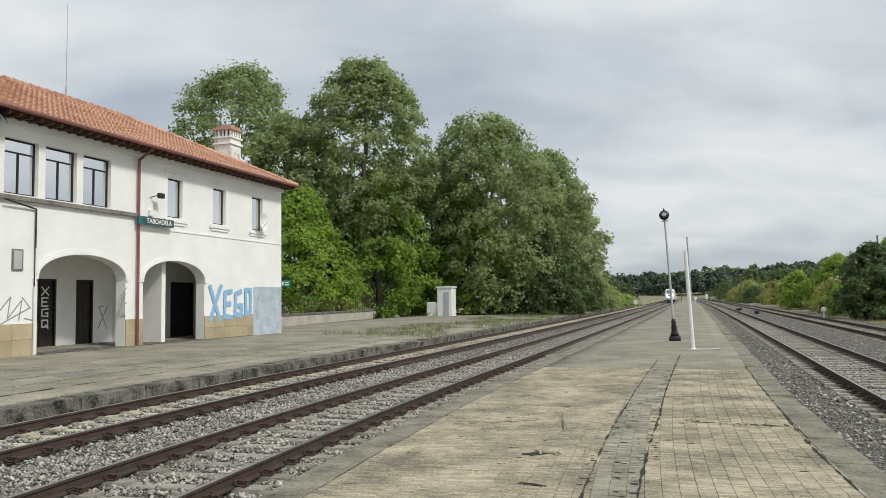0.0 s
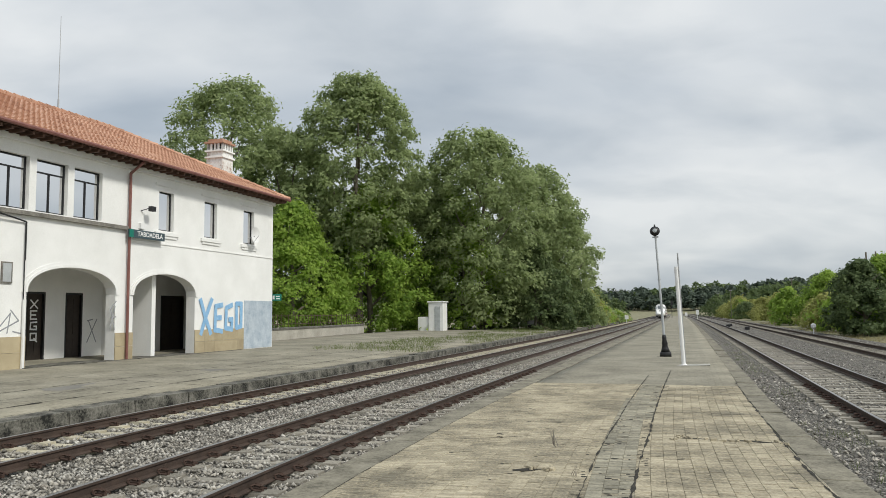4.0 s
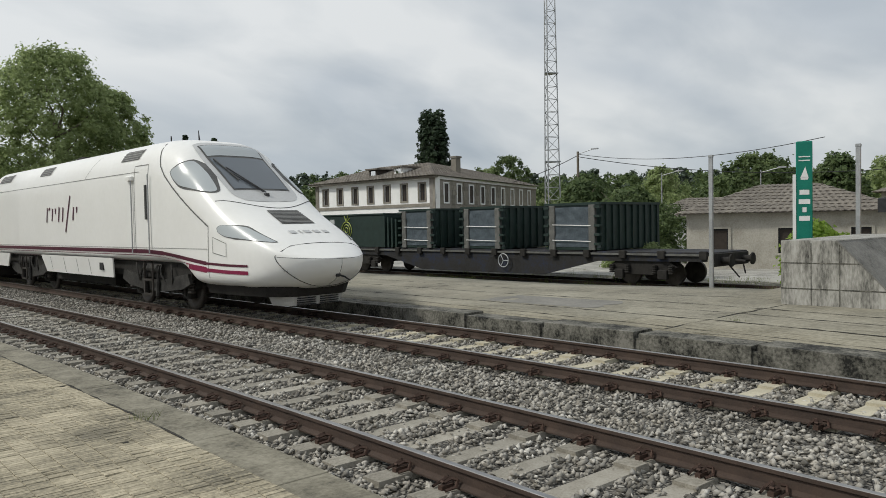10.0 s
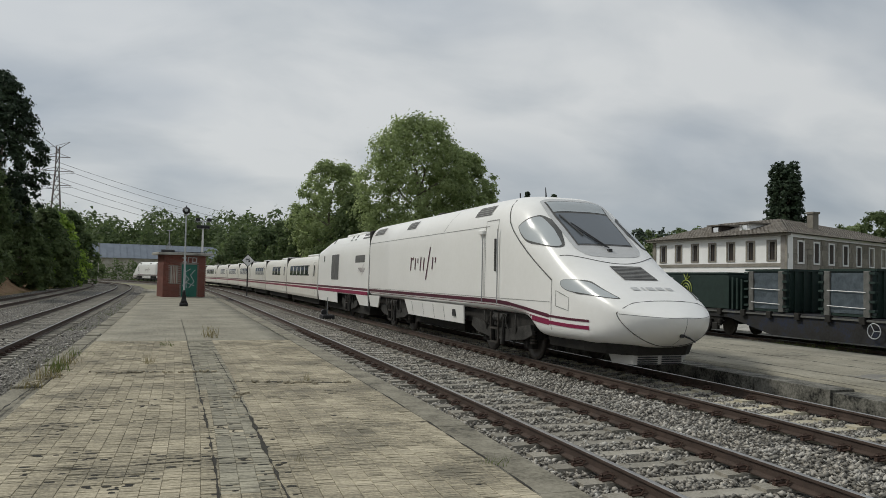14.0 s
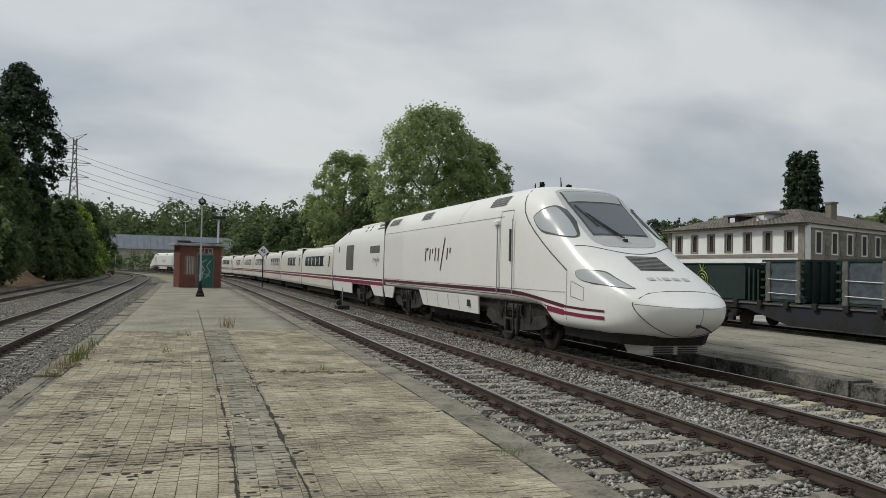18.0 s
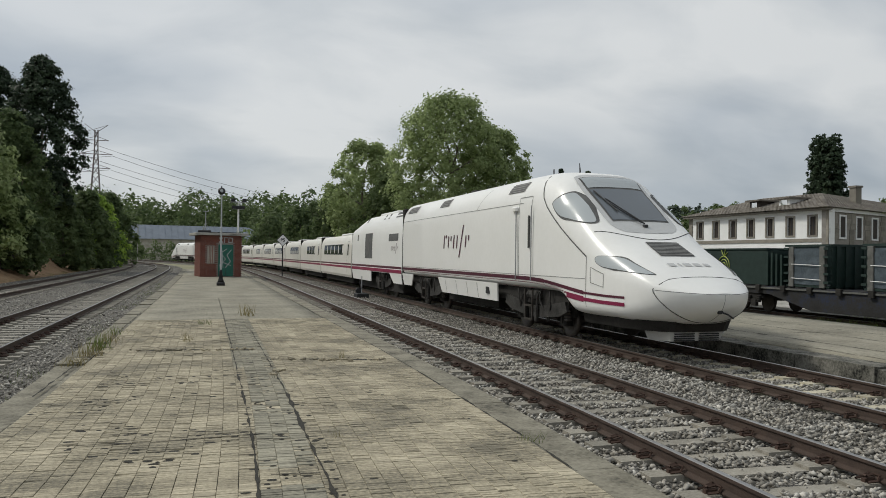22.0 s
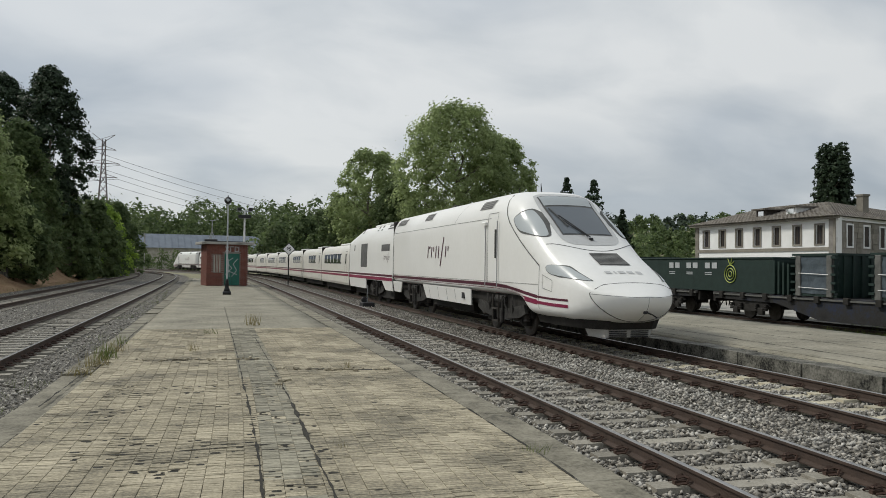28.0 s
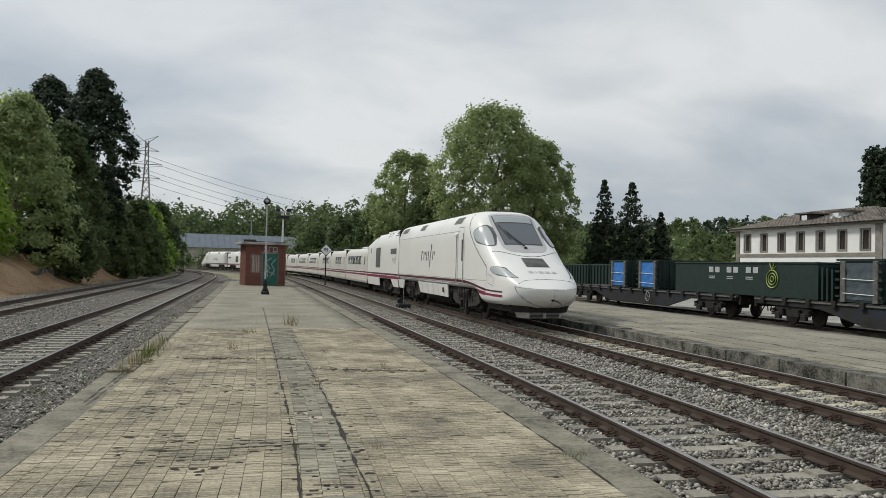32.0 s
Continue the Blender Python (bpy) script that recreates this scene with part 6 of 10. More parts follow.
    part("wiper", Geo().tube((0.0, -2.72, zw(-2.72, 0.0)), (0.52, -3.6, zw(-3.6, 0.52)), 0.016, n=5).tube((0.44, -3.15, zw(-3.15, 0.44)), (0.66, -3.92, zw(-3.92, 0.66)), 0.02, n=5).tube((0.06, -2.74, zw(-2.74, 0.06)), (0.56, -3.52, zw(-3.52, 0.56)), 0.012, n=5).turn([(0.07, 0), (0.06, 0.06)], (0.0, -2.7, zw(-2.7, 0) - 0.07), 8), M_dark, body)
    gr = part("bonnet_grille", top_patch([(-0.42, -1.42), (0.42, -1.42), (0.40, -2.07), (-0.40, -2.07)], 0.010), M_vent, body, "black slatted bonnet grille")
    for k in range(9):
        y = -1.46 - 0.066 * k
        part("slat", top_patch([(-0.40, y), (0.40, y), (0.40, y - 0.022), (-0.40, y - 0.022)], 0.022, 6, 1), M_seam, gr)
    # coupler cover: a seam round it, the crease's shading drawn across, a joint down, and the black hook
    def on_front(x, z):
        lo, hi = -2.4, 0.12
        for _ in range(26):
            mid = (lo + hi) / 2
            if body_x(mid, z) > abs(x) and nose_at(mid)[1] < z < body_z(mid, x):
                lo = mid
            else:
                hi = mid
        return Vector((x, lo, z))

    def front_line(pts, r):
        g = Geo()
        q = [on_front(x, z) for x, z in pts]
        for a, b in zip(q, q[1:]):
            g.tube(a, b, r, n=5, caps=False)
        return g
    low = [(1.10 * math.cos(a), 1.36 - 0.66 * abs(math.sin(a)) ** 1.1) for a in np.linspace(0, -math.pi, 33)]
    upp = [(-1.10, 1.36), (-0.98, 1.47), (-0.78, 1.56), (-0.4, 1.60), (0.0, 1.61), (0.4, 1.60), (0.78, 1.56), (0.98, 1.47), (1.10, 1.36)]
    part("coupler_cover", front_line(low + upp, 0.011), M_vent, body, "seam round the coupler cover")
    # grey line painted along the crease, where the shading turns
    part("cover_crease_joint", front_line([(x, 1.29 + 0.055 * abs(x / 1.08) ** 2) for x in np.linspace(-1.08, 1.08, 25)], 0.006), M_seam, body)
    part("cover_crease_joint", front_line([(0.0, z) for z in np.linspace(1.28, 0.74, 12)], 0.006), M_seam, body)
    part("hook", Geo().tube((0.02, -0.04, 0.96), (-0.14, 0.02, 0.90), 0.02, n=6).tube((-0.14, 0.02, 0.90), (-0.3, -0.02, 0.82), 0.016, n=6).tube((0.02, -0.14, 0.96), (0.02, 0.02, 0.96), 0.055, n=10), M_dark, body, "black towing hook")
    wb = Geo()
    for x0, x1 in ((-0.50, -0.36), (-0.28, -0.12), (-0.05, 0.12), (0.19, 0.24), (0.32, 0.48)):
        h = top_patch([(x0, -0.98), (x1, -0.98), (x1 + 0.02, -1.10), (x0 + 0.02, -1.10)], 0.010, 3, 1)
        wb.add(h.v, h.f)
    part("brand_mark", wb, M_silver, body)
    # snowplough and underframe
    pl = Geo()
    for z0, z1, w0, w1, y0 in ((0.30, 0.51, 0.56, 0.78, -0.80),):
        pl.add([(-w0, y0, z0), (w0, y0, z0), (w1, -1.3, z0), (-w1, -1.3, z0), (-w0 - 0.1, y0 + 0.05, z1), (w0 + 0.1, y0 + 0.05, z1), (w1 + 0.1, -1.3, z1), (-w1 - 0.1, -1.3, z1)], [(3, 2, 1, 0), (4, 5, 6, 7), (0, 1, 5, 4), (1, 2, 6, 5), (2, 3, 7, 6), (3, 0, 4, 7)])
    sk = Geo()
    ring = [(0.60, -0.62), (0.85, -0.80), (1.05, -1.15), (1.18, -1.8), (1.22, -3.3)]
    ring = ring + [(-x, y) for x, y in reversed(ring)]
    n = len(ring)
    sk.v = [(x, y, 0.72) for x, y in ring] + [(x * 0.94, y - 0.06, 0.50) for x, y in ring]
    sk.f = [(i, (i + 1) % n, n + (i + 1) % n, n + i) for i in range(n)] + [tuple(range(2 * n - 1, n - 1, -1)), tuple(range(n))]
    part("chin_skirt", sk, M_under, body, "black skirt under the nose", fix=True)
    sp = part("snowplough", pl, M_silver, body, "grey slotted snowplough under the nose")
    for k in range(4):
        z = 0.31 + 0.045 * k
        part("slot", Geo().box(-0.52, -0.06, -0.78, -0.735, z, z + 0.022).box(0.06, 0.52, -0.78, -0.735, z, z + 0.022), M_dark, sp)
    part("underframe", Geo().box(-1.2, 1.2, -19.4, -4.1, 0.75, 1.14).box(-1.0, 1.0, -14.2, -9.2, 0.4, 0.8), M_under, root, "dark equipment under the floor")
    bogie(root, -6.0, 2.7)
    bogie(root, -16.2, 2.7)
    part("gangway", Geo().cbox(-1.43, 1.43, -19.70, -19.36, 0.85, 3.98, 0.05), M_under, root)
    # roof gear
    part("roof_aerial", Geo().tube((0, -5.9, 4.18), (0, -5.95, 4.5), 0.03, 0.01, 6).tube((0.3, -6.9, 4.15), (0.3, -6.9, 4.42), 0.02, n=6), M_dark, body)
    part("exhaust", Geo().cbox(-0.7, 0.7, -12.9, -12.3, 4.1, 4.27, 0.05), M_under, body)
    return root


def coach_x(h):
    return lambda y, z: 1.46 * max(0.0, 1 - max(0.0, (z - 1.3) / (h - 1.3)) ** 5) ** 0.2 if z > 1.3 else 1.46 * (1 - 0.08 * max(0, (1.0 - z)) ** 1.5)


def coach(name, m, length, h, style, rng):
    """A low articulated coach (or taller generator van); local y ahead, origin at its middle."""
    fx = coach_x(h)
    van = style == "van"
    root = thing(name, m, "white generator van with maroon stripes" if van else "low white articulated coach with maroon stripes and dark windows", "train", "cars of the standing train")
    L2 = length / 2 - 0.15
    zb = 1.12 if van else 0.62
    prof = [(1.46, 1.2), (1.46, h * 0.62)] + [(fx(0, z), z) for z in np.linspace(h * 0.68, h, 9)]
    half = [(fx(0, zb) - 0.05, zb), (fx(0, zb + 0.15), zb + 0.15)] + prof
    ring = half + [(-x, z) for x, z in reversed(half)]
    g, n = Geo(), len(ring)
    ys = [-L2, -L2 + 0.06, -L2 + 0.6, -L2 + 1.2, -L2 + 1.8, -L2 + 2.6, -L2 + 3.9, L2 - 0.06, L2]
    for k, y in enumerate(ys):
        f = 0.985 if k in (0, 8) else 1.0
        g.v += [(x * f, y, z if z < 2 else 2 + (z - 2) * f) for x, z in ring]
    g.f = [(k * n + i, k * n + (i + 1) % n, (k + 1) * n + (i + 1) % n, (k + 1) * n + i) for k in range(8) for i in range(n)] + [tuple(range(n)), tuple(8 * n + i for i in range(n - 1, -1, -1))]
    if van:   # the roof falls towards the coach end
        g.v = [(x, y, z - max(0, (z - 3.2) / (h - 3.2)) * (max(0, (-y - L2 + 3.9) / 3.9)) ** 1.4 * 0.62) for x, y, z in g.v]
    body = part("body", g, M_trainwhite if van else M_coach, root, fix=True)
    for sd in (1, -1):
        for z, w in ((1.415, 0.10), (1.245, 0.155)) if van else ((1.42, 0.085), (1.25, 0.12)):
            part("stripe", ribbon([(-L2 + 0.02, z), (L2 - 0.02, z)], sd, w, 0.010, fx), M_plum if z > 1.3 else M_maroon, body)
        if van:
            part("van_door", side_patch([(-2.1, 1.8), (-0.25, 1.8), (-0.25, 3.1), (-2.1, 3.1)], sd, 0.008, 3, 3, fx), M_vent, body, "tall dark louvred door")
            part("window", side_patch([(3.45, 2.62), (5.3, 2.62), (5.3, 2.95), (3.45, 2.95)], sd, 0.010, 3, 3, fx), M_vent, body)
            for y0, y1 in ((-2.4, -2.1), (1.7, 2.0), (2.6, 2.9), (4.2, 5.7)):
                part("roof_vent", ribbon([(y0, h - 0.30), (y1, h - 0.30)], sd, 0.24, 0.012, fx), M_vent, body)
            word_bars(body, 4.7, 2.28, 0.2, fx, sd)
            part("slot", side_patch([(-4.3, 2.75), (-4.05, 2.75), (-4.05, 3.1), (-4.3, 3.1)], sd, 0.008, 1, 1, fx), M_vent, body)
            part("skirt", Geo().slab([(sd * 1.38, -L2 + 0.2, 0.62), (sd * 1.38, -0.6, 0.62), (sd * 1.43, -0.5, 1.17), (sd * 1.43, -L2 + 0.05, 1.17)], (sd * 0.03, 0, 0)), M_trainwhite, body)
            part("skirt", Geo().slab([(sd * 1.38, 4.3, 0.7), (sd * 1.38, L2 - 0.02, 0.7), (sd * 1.43, L2 - 0.02, 1.17), (sd * 1.43, 3.6, 1.17)], (sd * 0.03, 0, 0)), M_trainwhite, body)
        else:
            count = {"full": 5, "few": 3, "cafe": 4}[style]
            y = -L2 + 1.6 if style == "full" else -1.6
            for k in range(count):
                y0, y1 = y + 1.55 * k, y + 1.55 * k + 1.25
                part("window", side_patch([(y0, 1.98), (y1, 1.98), (y1, 2.62), (y0, 2.62)], sd, 0.010, 2, 2, fx), M_trainglass, body)
                part("window_band", side_patch([(y1, 1.96), (y1 + 0.30, 1.96), (y1 + 0.30, 2.64), (y1, 2.64)], sd, 0.007, 1, 1, fx), M_vent, body)
            for y0 in (L2 - 1.5,):
                part("door", ribbon([(y0, 0.85), (y0, 2.75), (y0 + 0.85, 2.75), (y0 + 0.85, 0.85)], sd, 0.025, 0.009, fx), M_seam, body)
                part("door_window", side_patch([(y0 + 0.25, 1.95), (y0 + 0.6, 1.95), (y0 + 0.6, 2.6), (y0 + 0.25, 2.6)], sd, 0.011, 1, 1, fx), M_trainglass, body)
    part("roof_unit", Geo().cbox(-0.6, 0.6, -2.2, 1.8, h - 0.03, h + 0.07, 0.04), M_trainwhite, body)
    part("gangway", Geo().cbox(-1.40, 1.40, -L2 - 0.15, -L2 + 0.02, 0.6, min(h, 3.3) - 0.08, 0.05).cbox(-1.40, 1.40, L2 - 0.02, L2 + 0.15, 0.6, min(h, 3.95) - 0.08, 0.05), M_under, root, "black rubber gangway")
    part("underframe", Geo().box(-1.15, 1.15, -L2 + 0.8, L2 - 0.8, 0.28, zb + 0.02), M_under, root)
    if van:
        bogie(root, 1.6, 2.2)
    w = Geo()
    for sx in (-1, 1):
        w.tube((sx * 0.78, -L2 - 0.05, 0.43), (sx * 0.9, -L2 - 0.05, 0.43), 0.43, n=20)
    part("wheel", w, M_wheel, root)
    return root


S_FRONT = -12.45
RT = random.Random(21)
cars = [(power_car("power_car", pose(0, 0, 0)), S_FRONT, 0.0, False)]
s_ = S_FRONT - 19.55
van = coach("generator_van", pose(0, 0, 0), 12.2, 4.12, "van", RT)
cars.append((van, s_ - 6.1, 0.0, False))
s_ -= 12.2
protos = {st: coach("coach", pose(0, 0, 0), 12.5, 3.32, st, RT) for st in ("full", "few", "cafe")}
used = set()
for st in ("full", "few", "cafe", "full", "full", "few", "full", "full", "full"):
    ob = protos[st] if st not in used else copy_thing(protos[st], pose(0, 0, 0))
    used.add(st)
    cars.append((ob, s_ - 6.25, 0.0, False))
    s_ -= 12.5
cars.append((copy_thing(van, pose(0, 0, 0)), s_ - 6.1, 0.0, True))
s_ -= 12.2
cars.append((copy_thing(cars[0][0], pose(0, 0, 0)), s_ - 19.55, 0.0, True))
# the other train, standing far up the line
far = copy_thing(cars[0][0], line_pose(246, T1) @ pose(0, 0, 0, 0, 0, 180))
tagged(far, "white high-speed power car standing far up the line", "train", "cars of the far train")
fv = copy_thing(van, line_pose(246 + 26.2, T1) @ pose(0, 0, 0, 0, 0, 180))
tagged(fv, "white generator van behind the far power car", "train", "cars of the far train")
for k in range(3):
    fc = copy_thing(protos["full"], line_pose(246 + 39 + 13.1 * k, T1))
    tagged(fc, "low white coach of the train far up the line", "train", "cars of the far train")

# the train draws back along the line after twenty-one seconds
SHIFT = [(0, 0), (21, 0), (22, -0.02), (22.5, -0.05), (23, -0.09), (23.5, -0.15), (24, -0.26), (24.5, -0.40), (25, -0.58), (25.5, -0.82), (26, -1.12), (26.5, -1.47), (27, -1.87), (27.5, -2.33), (28, -2.90), (28.5, -3.55), (29, -4.30), (29.5, -5.15), (30, -6.08), (30.5, -7.10), (31, -8.22), (31.5, -9.40), (32, -10.68)]


def motions():
    for ob, s, off, turned in cars:
        power = ob.name.startswith("power_car")
        rows = []
        for t, d in SHIFT:
            if power:   # two points under the car give its line
                y0, y1 = (s - 6.2, s - 16.6) if not turned else (s + 6.2, s + 16.6)
                a, b = at_line(y0 + d, T2), at_line(y1 + d, T2)
                h = math.atan2(a[0] - b[0], a[1] - b[1])
                m = pose(a[0], a[1], 0, 0, 0, -math.degrees(h)) @ pose(0, 6.2, 0)
            else:
                a, b = at_line(s + d + 5, T2), at_line(s + d - 5, T2)
                h = math.atan2(a[0] - b[0], a[1] - b[1])
                m = pose((a[0] + b[0]) / 2, (a[1] + b[1]) / 2, 0, 0, 0, -math.degrees(h) + (180 if turned else 0))
            rows.append((t, m))
        walk(ob, rows)


# ---- along the station platform ----
M_conc = pbr("board_marked_concrete", [(0.16, 0.155, 0.14), (0.33, 0.32, 0.29), (0.46, 0.45, 0.41)], 0.9, scale=1.1, fine=14, bump=0.35, stretch=(1, 1, 2.2), world=True)
M_coping = pbr("lichen_coping", [(0.045, 0.044, 0.04), (0.12, 0.114, 0.10), (0.21, 0.20, 0.175)], 0.95, scale=3, fine=25, bump=0.5, world=True)
M_iron = pbr("rusty_iron", [(0.055, 0.04, 0.03), (0.13, 0.09, 0.065)], 0.85, 0.3, scale=6, fine=40, bump=0.2)
M_blackpaint = pbr("black_paint", [(0.012, 0.012, 0.013), (0.03, 0.03, 0.031)], 0.5, 0.2, fine=40, bump=0.1)
M_orange = pbr("orange_paint", [(0.60, 0.25, 0.04), (0.75, 0.36, 0.08)], 0.55, scale=1.2, fine=15, bump=0.1)
M_tarp = pbr("grey_tarpaulin", [(0.042, 0.056, 0.070), (0.085, 0.108, 0.126)], 0.55, scale=2.5, fine=12, bump=0.5)
M_bluetarp = pbr("blue_tarpaulin", [(0.02, 0.13, 0.42), (0.05, 0.22, 0.58)], 0.5, scale=2.5, fine=12, bump=0.5)
M_oldtile = pbr("weathered_tile", [(0.10, 0.088, 0.076), (0.17, 0.152, 0.13), (0.25, 0.225, 0.19)], 0.9, scale=1.5, fine=14, bump=0.4, world=True)
M_lash = pbr("dull_grey_steel", [(0.075, 0.075, 0.070), (0.17, 0.17, 0.16)], 0.7, 0.2, scale=3, fine=25, bump=0.2)
M_ramp = pbr("stained_ramp_concrete", [(0.06, 0.058, 0.052), (0.20, 0.195, 0.175), (0.34, 0.33, 0.30), (0.44, 0.43, 0.40)], 0.92, scale=1.6, fine=12, bump=0.4, stretch=(2.2, 2.2, 0.6), world=True, contrast=(0.34, 0.62))
M_slope = pbr("grey_ramp_top", [(0.10, 0.098, 0.09), (0.19, 0.185, 0.17), (0.25, 0.245, 0.225)], 0.95, scale=1.6, fine=20, bump=0.3, world=True)
M_plaster = pbr("old_plaster", [(0.30, 0.28, 0.235), (0.50, 0.475, 0.42)], 0.9, scale=0.9, fine=14, bump=0.2, world=True)
M_ashlar = pbr("grey_ashlar", [(0.16, 0.145, 0.12), (0.28, 0.26, 0.22)], 0.9, scale=1.2, fine=14, bump=0.3, vary=0.2, world=True)
M_brick = pbr("red_brick", [(0.16, 0.06, 0.045), (0.27, 0.11, 0.085)], 0.9, scale=3, fine=30, bump=0.3, vary=0.2)
M_mortar = pbr("mortar", [(0.22, 0.2, 0.18), (0.32, 0.3, 0.27)], 0.95, fine=30)
M_greendoor = pbr("green_door", [(0.012, 0.10, 0.075), (0.03, 0.15, 0.11)], 0.6, scale=3, fine=25, bump=0.1)
M_slate = pbr("blue_grey_sheet", [(0.13, 0.155, 0.19), (0.19, 0.22, 0.26)], 0.6, scale=0.4, fine=4, bump=0.1, world=True)
M_striped = pbr("hazard_yellow", [(0.60, 0.42, 0.03), (0.72, 0.52, 0.05)], 0.55, fine=20, bump=0.05)

# boundary wall with coping and iron railing
WX, WY0, WY1 = -17.05, -3.0, 17.7
wall_w = thing("boundary_wall", pose(WX, WY0, 0, 0, 0, -0.5), "low blackened rendered wall with a stone coping", "wall", kind="structure")
L_W = WY1 - WY0
g = Geo()
nx, nz = 84, 8
for j in range(nz + 1):
    for i in range(nx + 1):
        y, z = L_W * i / nx, 0.1 + 0.985 * j / nz
        g.v.append((0.02 * noise.noise(Vector((y * 1.3, z * 2, 0))) + 0.015 * noise.noise(Vector((y * 5, z * 5, 3))), y, z))
g.f = [(j * (nx + 1) + i, j * (nx + 1) + i + 1, (j + 1) * (nx + 1) + i + 1, (j + 1) * (nx + 1) + i) for j in range(nz) for i in range(nx)]
part("render_face", g, M_wallgrey, wall_w, smooth=True)
part("core", Geo().box(-0.4, -0.03, 0, L_W, -0.9, 1.12), M_wallgrey, wall_w)
RW = random.Random(12)
y = 0.0
while y < L_W - 0.3:
    y2 = min(L_W, y + RW.uniform(1.1, 1.6))
    part("coping_stone", Geo().cbox(-0.5, 0.1, y + 0.002, y2 - 0.002, 1.07 + RW.uniform(-0.008, 0.008), 1.29 + RW.uniform(-0.012, 0.012), 0.022), M_coping, wall_w)
    y = y2
rail_w = thing("iron_railing", pose(WX - 0.2, WY0 + 0.6, 1.28, 0, 0, -0.5), "rusty iron railing with pointed bars on a wall", "railing")
LR = L_W - 0.8
for z in (0.12, 0.66):
    part("rail", Geo().box(-0.012, 0.012, 0, LR, z, z + 0.04), M_iron, rail_w)
gb = Geo().box(-0.011, 0.011, -0.011, 0.011, 0.0, 0.84).add([(-0.011, -0.011, 0.84), (0.011, -0.011, 0.84), (0.011, 0.011, 0.84), (-0.011, 0.011, 0.84), (0, 0, 0.92)], [(0, 1, 4), (1, 2, 4), (2, 3, 4), (3, 0, 4)]).mesh("bar")
gb.materials.append(M_iron)
for i in range(int(LR / 0.235)):
    ob = new("bar", gb)
    ob.parent = rail_w
    ob.matrix_basis = pose(0, 0.12 + i * 0.235, RW.uniform(-0.01, 0.01), RW.uniform(-1, 1), RW.uniform(-1, 1), 0)
for i in range(0, int(LR / 2.35) + 1):
    part("standard", Geo().box(-0.022, 0.022, 0.12 + i * 2.35 - 0.022, 0.12 + i * 2.35 + 0.022, -0.05, 0.9), M_iron, rail_w)
pil = thing("gate_pillar", pose(-16.75, 18.3, 0, 0, 0, -2), "grey stone gate pillar with a pyramid cap", "pillar")
part("shaft", Geo().cbox(-0.42, 0.42, -0.42, 0.42, 0.1, 2.15, 0.04), M_coping, pil)
part("cap", Geo().cbox(-0.56, 0.56, -0.56, 0.56, 2.15, 2.32, 0.03).add([(-0.56, -0.56, 2.32), (0.56, -0.56, 2.32), (0.56, 0.56, 2.32), (-0.56, 0.56, 2.32), (0, 0, 2.56)], [(0, 1, 4), (1, 2, 4), (2, 3, 4), (3, 0, 4)]), M_coping, pil)

# concrete loading ramp
ramp = thing("loading_ramp", pose(-16.9, -5.25, 0, 0, 0, 0), "board-marked concrete loading ramp with a sloping side", "ramp", kind="structure")
part("block", Geo().prism([(-4.5, 0), (1.15, 0), (1.15, 1.05), (-1.2, 1.3), (-4.5, 1.3)], -0.8, 1.5), M_ramp, ramp)
part("wedge", Geo().add([(1.15, 1.054, -0.3), (1.15, 2.4, -0.3), (1.15, 2.25, 0.16), (1.15, 1.054, 1.46), (-1.2, 1.304, -0.3), (-1.2, 2.9, -0.3), (-1.2, 2.75, 0.2), (-1.2, 1.304, 1.46)], [(0, 1, 2, 3), (7, 6, 5, 4), (1, 5, 6, 2), (0, 3, 7, 4)]), M_ramp, ramp)
part("slope", Geo().slab([(1.17, 1.03, 1.505), (1.17, 2.27, 0.165), (-1.22, 2.77, 0.205), (-1.22, 1.28, 1.505)], (0, 0, -0.04)), M_slope, ramp)
for z in (0.55, 1.05):
    part("board_line", Geo().box(1.148, 1.156, 0.0, 1.05 + (1.5 - z) * 0.9, z, z + 0.02), M_kerb, ramp)
for y in (0.55, 1.06):
    part("board_line", Geo().box(1.148, 1.155, y, y + 0.015, -0.2, 1.45), M_kerb, ramp)


